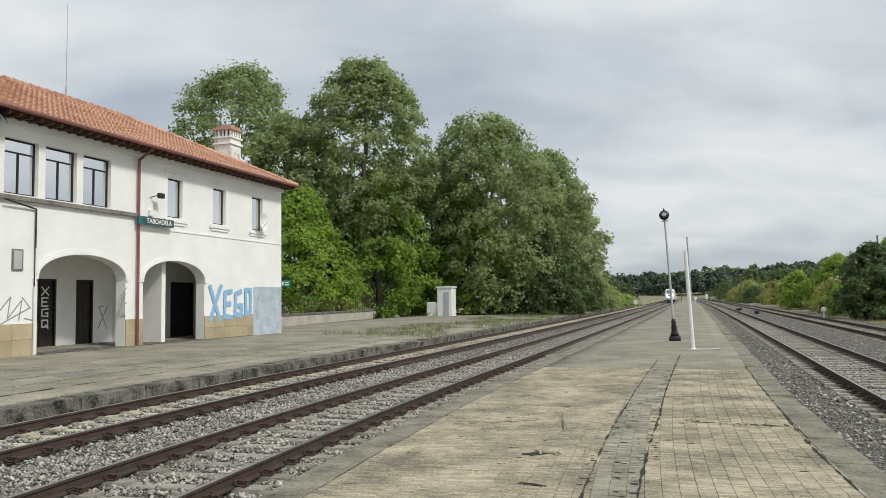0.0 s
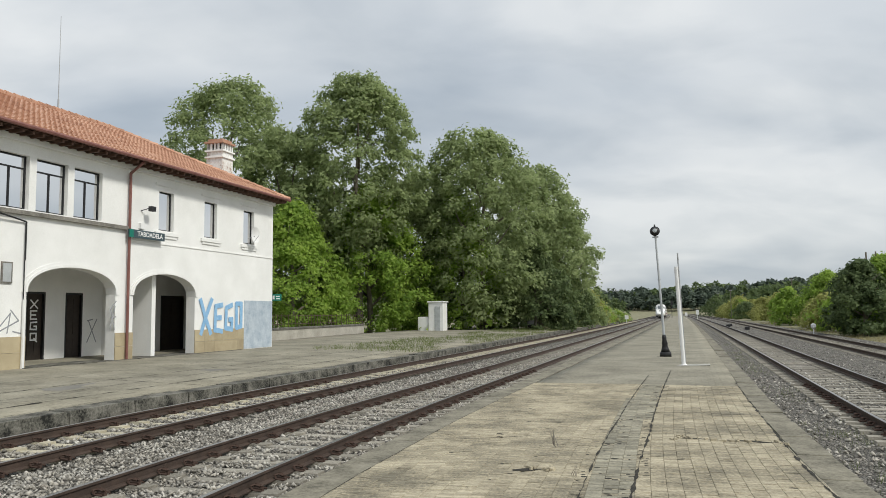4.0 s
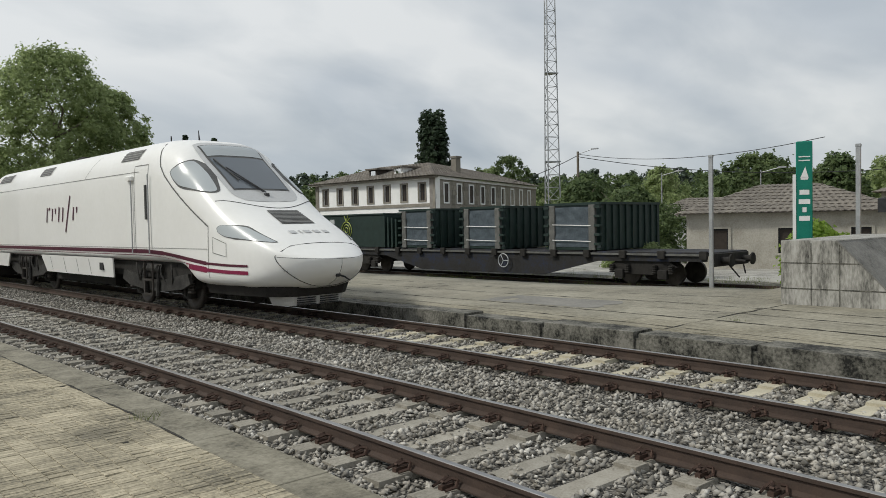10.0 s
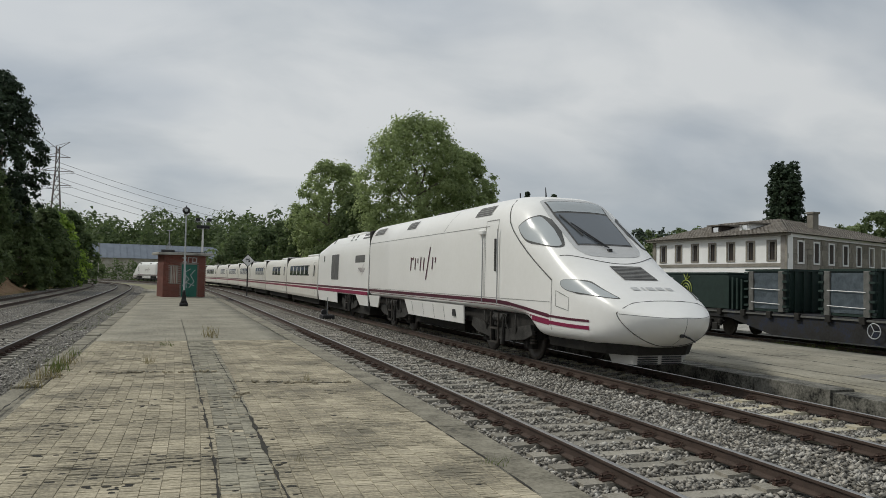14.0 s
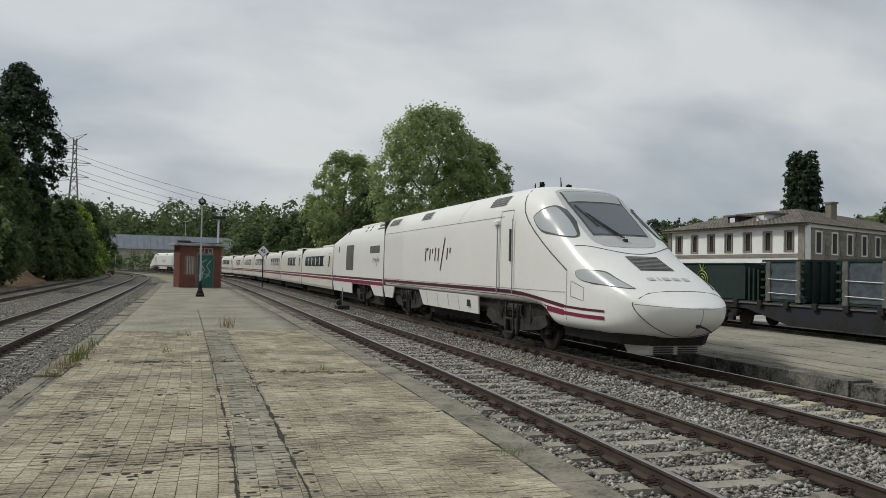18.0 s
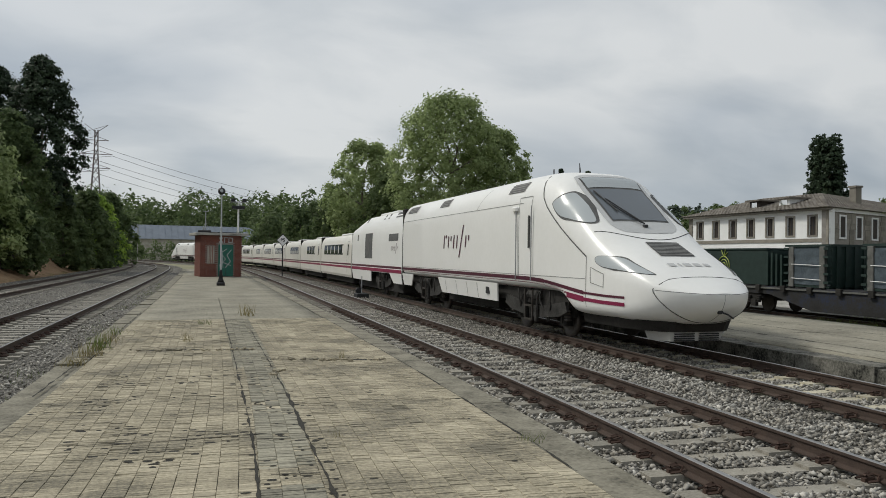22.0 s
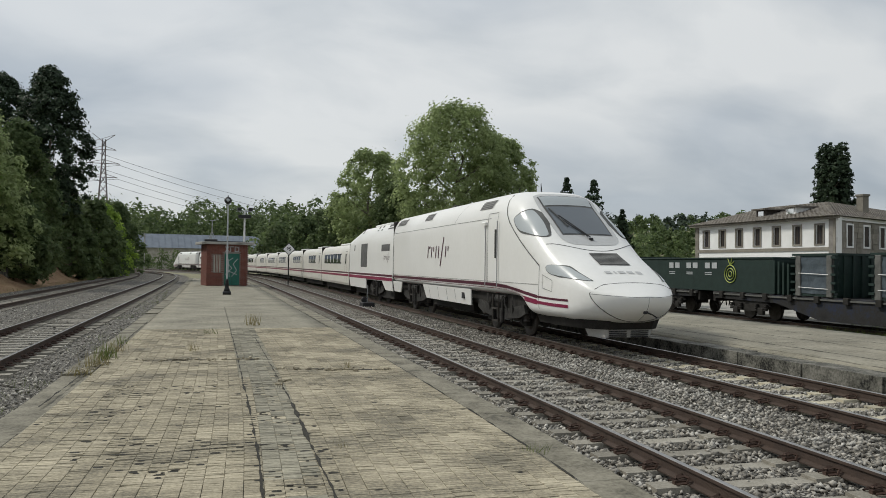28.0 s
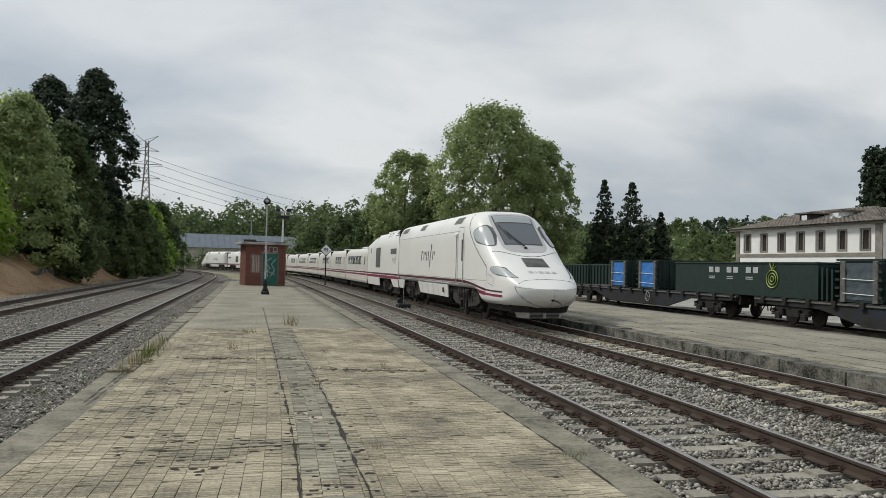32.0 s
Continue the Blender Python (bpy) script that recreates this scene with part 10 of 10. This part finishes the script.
tree("plane_tree", 18.4, 113, 18.0, 5.6, 1.5, M_plane2, "last and lowest plane tree of the grove", "tree", "egg", 10000, 0.34, 50, 16, group=NG)
tree("lime_tree", -6.4, 78, 15.2, 6.4, 0.4, M_lime, "dense bright green tree with boughs sweeping the ground", "tree", "dense", 19000, 0.25, 75, 17, tr=0.35)
tree("lime_tree", -13.0, 71, 12.5, 5.6, 0.3, M_lime, "dense green tree above the garden wall", "tree", "dense", 13000, 0.25, 60, 18, tr=0.3)
tree("lime_tree", 3.2, 82.0, 14.4, 5.2, 0.3, M_lime, "bright green young tree beside the trackside hut", "tree", "dense", 11000, 0.26, 50, 19, tr=0.25)
tree("plane_tree", -1.2, 86, 17.0, 6.0, 1.5, M_plane2, "lower plane tree filling the middle of the grove", "tree", "broad", 14000, 0.3, 60, 22, group=NG)
tree("elder_tree", 11.0, 82, 9.0, 4.6, 0.2, M_oak, "dark undergrowth tree in the shade of the plane trees", "tree", "dense", 7000, 0.28, 40, 20, tr=0.2)
tree("elder_tree", 17.0, 99, 8.5, 4.2, 0.2, M_oak, "dull green undergrowth tree below the plane trees", "tree", "dense", 6000, 0.30, 36, 21, tr=0.2)

# lower growth along the line to the north
for k, (s, off, h, r, mat) in enumerate(((118, -8.6, 5.4, 3.6, M_plane2), (127, -9.4, 6.2, 4.0, M_spring), (136, -9.0, 4.6, 3.6, M_lime), (147, -9.6, 4.2, 3.8, M_spring), (158, -9.4, 3.4, 3.4, M_plane2), (170, -9.2, 2.8, 3.2, M_lime), (184, -9.8, 2.6, 3.4, M_spring), (200, -10, 2.6, 3.6, M_plane2))):
    p = at_line(s, off)
    bush(p[0], p[1], h, r, mat, "leafy bush growing wild beside the line", 40 + k, 2600, 0.24)
for k, (s, off, h, r, mat) in enumerate(((98, 27, 4.6, 4.4, M_spring), (112, 25, 4.2, 4.5, M_spring), (126, 27, 5.8, 5.0, M_spring), (140, 24, 4.2, 4.6, M_oak), (150, 32, 6.6, 5.2, M_spring), (165, 26, 5.0, 5.0, M_spring), (182, 24, 4.6, 5.0, M_spring), (200, 27, 6.0, 5.4, M_spring), (222, 22, 4.6, 5.0, M_oak), (245, 22, 6, 6, M_spring), (270, 24, 7, 6, M_spring), (300, 18, 7, 7, M_oak), (180, 40, 7.5, 6, M_spring), (150, 46, 8, 6, M_spring), (215, 42, 8, 7, M_spring))):
    p = at_line(s, off)
    bush(p[0], p[1], h, r, mat, "yellow-green broom bush on the waste ground", 60 + k, 2600, 0.28)
RB = random.Random(31)
for k in range(22):
    p = at_line(95 + 9.5 * k + RB.uniform(-3, 3), RB.uniform(21, 31) if k < 12 else RB.uniform(17, 30))
    bush(p[0], p[1], RB.uniform(3.6, 6.0), RB.uniform(3.2, 4.6), M_spring if k % 4 else M_lime, "yellow-green broom bush beside the sidings", 700 + k, 2000, 0.28)
for k, (x, y, h, r) in enumerate(((38, 67, 6.4, 3.2), (41.5, 70, 6.8, 3.4), (46, 78, 6.8, 3.6), (53, 97, 7.0, 3.8), (58, 112, 7.4, 4.2), (46, 66, 7.0, 3.8))):
    tree("ash_tree", x, y, h, r, 0.3, M_lime if k % 3 else M_oak, "green rounded tree beside the sidings", "tree", "dense", 7000, 0.22, 40, 80 + k, tr=0.18)

# south: grove beside the goods yard
SG = "plane trees south of the yard"
tree("plane_tree", -29.4, -117, 19.6, 6.4, 3.0, M_plane2, "slender plane tree in the southern grove", "tree", "broad", 11000, 0.34, 55, 101, group=SG)
tree("plane_tree", -37.4, -100, 24.0, 8.4, 2.5, M_plane2, "broad high-crowned plane tree, largest of the southern grove", "tree", "broad", 18000, 0.32, 80, 102, group=SG)
tree("plane_tree", -45.2, -103, 20.4, 6.0, 2.5, M_plane2, "plane tree on the flank of the southern grove", "tree", "broad", 12000, 0.33, 60, 103, group=SG)
tree("plane_tree", -32, -109, 14.2, 6.0, 1.0, M_oak, "darker tree below the southern plane trees", "tree", "dense", 9000, 0.32, 45, 104, group=SG)
for k, (x, y, h, r) in enumerate(((-27, -128, 13.5, 5.0), (-24.5, -148, 11.2, 4.6), (-30, -160, 13.2, 5.0), (-22, -170, 10.5, 5.0), (-37, -150, 12, 5.0))):
    tree("oak_tree", x, y, h, r, 1.0, M_oak, "dark broad-leaved tree behind the standing train", "tree", "dense", 6000, 0.38, 40, 110 + k)
for k, (x, y, h, r) in enumerate(((-53.2, -96.5, 15.0, 3.6), (-53.8, -90, 14.0, 3.8), (-57.4, -89.0, 10.2, 2.2), (-66, -101.5, 9.2, 1.7))):
    tree("fir_tree", x, y, h, r, 0.6, M_needle, "dark conical fir tree", "tree", "cone", 11000, 0.26, 110, 120 + k, (0.28, 0.46), bias=1.25)
for k, (x, y, h, r) in enumerate(((-66.4, -62.3, 15.2, 1.8), (-63.6, -60.0, 15.0, 1.8))):
    tree("cypress_tree", x, y, h, r, 0.8, M_needle, "tall dark cypress behind the long white house", "tree", "column", 13000, 0.24, 130, 130 + k, (0.3, 0.5))
for k, (x, y, h, r, m) in enumerate(((-68, -52, 9.6, 2.8, M_oak), (-71, -58, 9.0, 3.0, M_plane2), (-74, -46, 7.6, 3.0, M_oak))):
    tree("garden_tree", x, y, h, r, 2.0, m, "garden tree rising behind the long house", "tree", "broad", 3600, 0.22, 30, 140 + k)

# eastern bank to the south: tall broad-leaved trees and a ragged pine
for k, (s, off, h, r, m) in enumerate(((-66, 23.0, 13.6, 5.0, M_plane2), (-58, 25.5, 11.5, 4.6, M_lime), (-84, 23.4, 14.2, 4.6, M_oak), (-75, 26.5, 13.5, 4.8, M_lime), (-70, 20.6, 8.0, 3.2, M_oak), (-94, 19.8, 8.4, 3.2, M_oak), (-104, 18.4, 9.4, 3.8, M_oak), (-116, 18.4, 9.6, 4.0, M_lime), (-132, 17.4, 11.0, 4.6, M_oak), (-148, 17.0, 9.0, 4.4, M_oak), (-162, 19, 9.6, 5.0, M_plane2), (-180, 19, 10.0, 5.4, M_oak), (-122, 24, 12, 5, M_oak))):
    p = at_line(s, off)
    tree("alder_tree", p[0], p[1], h, r, 0.4, m, "broad-leaved tree crowding the railway bank", "tree", "dense", 12000 if k < 5 else 5000, 0.24 if k < 5 else 0.34, 50, 150 + k, tr=0.2)
for k, (s, off, h, r, n) in enumerate(((-92, 21.6, 22.0, 3.8, 13000), (-97, 27.8, 20.0, 4.2, 10000))):
    p = at_line(s, off)
    tree("pine_tree", p[0], p[1], h, r, 7.0, M_needle, "tall ragged dark pine with an uneven crown", "tree", "egg", n, 0.27, 44, 170 + k, (0.22, 0.36), tr=0.35)

# west of the goods yard
for k, (x, y, h, r, kind, m) in enumerate(((-66, -24.5, 9.2, 3.6, "broad", M_oak), (-62, -17, 8.4, 3.4, "dense", M_oak), (-50, -31, 6.6, 3.6, "dense", M_oak), (-47, -26, 5.6, 3.2, "dense", M_oak), (-55, -34, 6.6, 3.4, "dense", M_oak), (-70, -8, 8.6, 3.8, "broad", M_spring), (-76, 0, 8.4, 4.2, "broad", M_oak), (-68, 9, 7.0, 4.0, "dense", M_spring), (-58, 6, 6.2, 3.4, "dense", M_lime), (-74, 15, 6.4, 3.8, "dense", M_oak), (-62, 24, 2.4, 2.6, "dense", M_spring), (-72, 38, 6.0, 3.8, "broad", M_oak), (-58, 36, 5.6, 3.4, "dense", M_spring), (-48, 30, 4.6, 2.8, "dense", M_lime), (-54, 46, 6.4, 3.6, "broad", M_oak), (-47, 48, 6.4, 3.8, "broad", M_plane2), (-84, -16, 9.0, 4.5, "broad", M_plane2), (-90, 18, 7.0, 4.2, "dense", M_oak), (-86, 44, 8.0, 4.6, "dense", M_plane2), (-100, 8, 9.2, 5.0, "dense", M_oak), (-96, -34, 9.2, 5.0, "dense", M_oak), (-80, 62, 9.0, 5, "dense", M_oak), (-110, 66, 10, 5, "broad", M_plane2), (-118, 16, 8, 5, "dense", M_spring), (-104, -52, 10, 5, "dense", M_plane2))):
    tree("orchard_tree", x, y, h * (0.84 if k < 16 else 1), r, 0.5 if kind == "dense" else 1.8, m, "garden tree among the low houses" if k < 16 else "tree in the fields behind the houses", "tree", kind, 4200, 0.24 if k < 16 else 0.34, 38, 200 + k, tr=0.15)
for k, (x, y, h, r) in enumerate(((-140, 48.7, 14.0, 2.6), (-138, 54.5, 13.4, 3.0), (-137, 57, 11, 2.8), (-62, 16, 6.6, 2.0), (-84, 37, 8.6, 2.4))):
    tree("fir_tree", x, y, h, r, 0.5, M_needle if k < 3 else M_oak, "dark conifer in a garden", "tree", "cone", 4600, 0.3 if k < 3 else 0.2, 80, 240 + k, (0.28, 0.46), bias=1.2)
for k, (x, y, h) in enumerate(((-51, 34, 8.2),)):
    rng = np.random.default_rng(260 + k)
    root = thing("bare_tree", pose(x, y, ground_z(x, y)), "grey tree with bare twigs and hardly a leaf", "tree")
    part("trunk", trunk_geo(rng, h, 3.0, 1.5, 0.16, 26, 0.95), M_twig, root)
    c = crown_points(rng, h, 2.8, 1.8, 700, 0.10, "broad", 24, (0.2, 0.34))
    part("crown", quad_mesh("crown", c), M_twig, root, "haze of fine grey twigs")
# climbing plant over the old white wall, and shrubs behind the railing
for k, (x, y, h, r, m) in enumerate(((-24.9, 20.4, 1.5, 1.2, M_lime), (-25.0, 22.2, 2.2, 1.5, M_lime), (-24.8, 24.2, 2.3, 1.6, M_lime), (-24.9, 26.4, 2.4, 1.7, M_lime), (-23.2, 24.6, 2.5, 1.6, M_lime), (-22.6, 26.6, 2.6, 1.7, M_lime))):
    bush(x, y, h, r, m, "bright green climber heaped over the old wall", 270 + k, 3600, 0.13, zb=2.9)
for k, (x, y, h, r, m) in enumerate(((-33, -9.5, 2.6, 1.9, M_lime), (-38, -4, 2.9, 2.0, M_oak), (-34, 6.5, 2.4, 1.8, M_lime), (-31, -16, 1.8, 1.5, M_plane2), (-36, 9.5, 1.9, 1.5, M_spring), (-45, -17, 3.4, 2.2, M_lime), (-44, -21.5, 3.9, 2.3, M_oak), (-39, -22, 1.4, 1.3, M_plane2), (-30, 15, 1.6, 1.4, M_spring), (-38, 17, 2.2, 1.8, M_lime), (-41, 24, 2.6, 2.0, M_spring))):
    bush(x, y, h, r, m, "green shrub in the yard behind the railing", 290 + k, 2200, 0.12)


def woods(name, seed, az0, az1, r0, r1, count, h, material, label, pine=False, keep=45, n=66, lf=0.115):
    """Woods too far off to pick out single trees: one mesh of coarse crowns on the hills."""
    rng = np.random.default_rng(seed)
    out = []
    k = 0
    while k < count:
        a, d = radians(rng.uniform(az0, az1)), rng.uniform(r0, r1)
        x, y = d * math.sin(a), d * math.cos(a)
        k += 1
        if abs(rail_dist(x, y)[0]) < keep and d < 640:
            continue
        hh = h * rng.uniform(0.7, 1.25)
        z0 = hh * (0.34 if pine else 0.05)
        q = crown_points(rng, hh, hh * (0.34 if pine else 0.46), z0, n, hh * lf, "egg" if pine else "dense", 3, (0.5, 0.85))
        out.append(q + np.array([x, y, ground_z(x, y) - 0.6]))
    ob = part(name, quad_mesh(name, np.concatenate(out)), material)
    return tagged(ob, label, "woods", kind="stuff")


woods("far_woods", 5, -185, 45, 290, 520, 1700, 9.5, M_oak, "dull green woods on the far hills")
woods("far_woods", 6, -185, 45, 250, 420, 420, 7.5, M_plane2, "pale green copses on the far slopes")
woods("far_pines", 7, -185, 45, 380, 560, 420, 11, M_hazepine, "dark umbrella pines along the hill crest", True)
woods("far_woods", 13, 4, 34, 300, 480, 330, 10, M_oak, "dull green woods beyond the sidings", keep=24)
woods("far_pines", 14, 6, 26, 640, 740, 230, 15, M_hazepine, "dark pines closing the valley", True)
woods("far_woods", 8, -10, 30, 660, 900, 260, 13, M_oak, "woods closing the valley to the north")
woods("far_pines", 9, 10, 45, 330, 440, 150, 10, M_hazepine, "dark pines on the ridge beyond the sidings", True)
woods("hall_woods", 10, 158, 205, 284, 330, 200, 19, M_oak, "woods round the factory hall", keep=14, n=420, lf=0.042)
woods("hall_woods", 11, 158, 205, 290, 345, 120, 21, M_oak, "taller woods behind the factory hall", keep=14, n=420, lf=0.04)
woods("hall_scrub", 15, 166, 196, 225, 246, 70, 5.5, M_oak, "low scrub before the factory hall", keep=9, n=220, lf=0.07)
woods("hall_woods", 12, 186, 215, 200, 262, 90, 12, M_oak, "woods beside the line before the factory hall", keep=16, n=300, lf=0.05)


def blades(rng, x, y, z, h, spread, n):
    c = np.stack([x + rng.normal(0, spread, n), y + rng.normal(0, spread, n), np.full(n, z) + h * 0.45], 1)
    up = np.stack([rng.normal(0, 0.35, n), rng.normal(0, 0.35, n), np.ones(n)], 1)
    up /= np.linalg.norm(up, axis=1)[:, None]
    return quads(c, unit(rng, n) * np.array([1, 1, 0.1]), up, h * rng.uniform(0.3, 0.7, n), 0.045)


def grass(name, seed, o0, o1, s0, s1, count, h, material, label, zf=None, spread=0.12, n=14):
    rng = np.random.default_rng(seed)
    out = []
    for _ in range(count):
        s, o = rng.uniform(s0, s1), rng.uniform(o0, o1)
        p = at_line(s, o)
        if noise.noise(Vector((p[0] * 0.22, p[1] * 0.22, seed))) < -0.12:
            continue
        out.append(blades(rng, p[0], p[1], ground_z(p[0], p[1]) - 0.02 if zf is None else zf(o), h * rng.uniform(0.5, 1.3), spread, n))
    return tagged(part(name, quad_mesh(name, np.concatenate(out)), material), label, "grass", kind="stuff")


grass("grass", 21, -12.5, -6.6, 36, 120, 2600, 0.22, M_grass, "rough green grass beyond the end of the platform", st_z, 0.2, 16)
grass("grass", 22, 17.6, 24, -30, 160, 2600, 0.30, M_dry, "dry yellow grass beside the sidings", None, 0.25, 16)
grass("grass", 23, 17.8, 23.0, -140, -30, 2600, 0.34, M_dry, "dry grass on the foot of the bank", None, 0.25, 16)
grass("grass", 24, -30, -19.5, -30, 26, 1800, 0.30, M_grass, "green weeds in the yard behind the railing", None, 0.2, 14)
grass("grass", 25, 7.4, 8.2, -60, 60, 420, 0.12, M_grass, "weeds along the foot of the platform wall", lambda o: -0.2, 0.12, 10)

# bare earth on the cutting
g = Geo().sweep([(17.0, 0.03), (18.6, 0.12), (19.8, 0.5), (20.8, 1.5), (22.6, 2.6), (23.4, 1.2)], line_frames(0, -104, -46, -0.42, 2), closed=False)
for k, q in enumerate(g.v):
    g.v[k] = (q[0] + 0.35 * noise.noise(Vector(q) * 0.5), q[1], q[2] + (0.35 * noise.noise(Vector(q) * 0.4) if k % 6 > 1 else 0))
tagged(part("earth_bank", g, M_earth, smooth=True), "bare orange-brown earth bank under the trees", "bank", kind="structure")


def weed(x, y, z, h, n, material, label, seed, spread=0.05):
    rng = np.random.default_rng(seed)
    me = quad_mesh("weed", blades(rng, 0, 0, 0, h, spread, n))
    ob = part("weed", me, material)
    ob.matrix_world = pose(x, y, z - 0.01)
    return tagged(ob, label, "weed", "weeds in the platform joints")


p0, p1 = at_line(-62, 20.4), at_line(-80, 20.2)
rw = thing("retaining_wall", pose(0, 0, 0), "low weathered stone wall stepping up the bank", "wall")
for k in range(9):
    a, b = k / 9, (k + 1) / 9
    q0 = Vector((p0[0] + (p1[0] - p0[0]) * a, p0[1] + (p1[1] - p0[1]) * a, 0))
    q1 = Vector((p0[0] + (p1[0] - p0[0]) * b, p0[1] + (p1[1] - p0[1]) * b, 0))
    part("wall_block", Geo().slab([q0 + Vector((0, 0.01, -0.6)), q1 + Vector((0, 0, -0.6)), q1 + Vector((0, 0, 0.9 + 0.17 * k)), q0 + Vector((0, 0.01, 0.9 + 0.17 * k))], (0.35, 0, 0)), M_wallgrey, rw)

for k, (s, o, h, n, m, sp) in enumerate(((-15.1, 6.85, 0.30, 60, M_dry, 0.12), (-16.2, 6.8, 0.34, 60, M_grass, 0.12), (-14.0, 6.9, 0.22, 40, M_dry, 0.10), (-17.4, 6.75, 0.30, 50, M_dry, 0.12), (-19.0, 6.8, 0.26, 40, M_grass, 0.12), (-17.3, 5.15, 0.24, 22, M_dry, 0.06), (-24.3, 3.62, 0.40, 40, M_dry, 0.12), (-7.9, 3.35, 0.10, 14, M_dry, 0.05), (-7.3, 1.38, 0.11, 40, M_grass, 0.07), (-13.9, 2.4, 0.2, 14, M_dry, 0.04), (-21.5, 4.9, 0.2, 30, M_grass, 0.1), (12.8, 3.48, 0.34, 6, M_twig, 0.02), (10.8, 4.0, 0.20, 6, M_twig, 0.02), (-12.0, 3.72, 0.2, 8, M_twig, 0.03), (2.2, -9.9, 0.1, 20, M_grass, 0.1), (6.0, -10.3, 0.12, 24, M_grass, 0.12), (-6.0, -8.3, 0.12, 20, M_grass, 0.1))):
    q = at_line(s, o)
    weed(q[0], q[1], st_at(o, s) if o < 0 else ZI + 0.01, h, n, m, "dry grass tuft in a platform joint" if m is M_dry else "thin bare weed stalk in a joint" if m is M_twig else "green weed in a platform joint", 400 + k, sp)


motions()
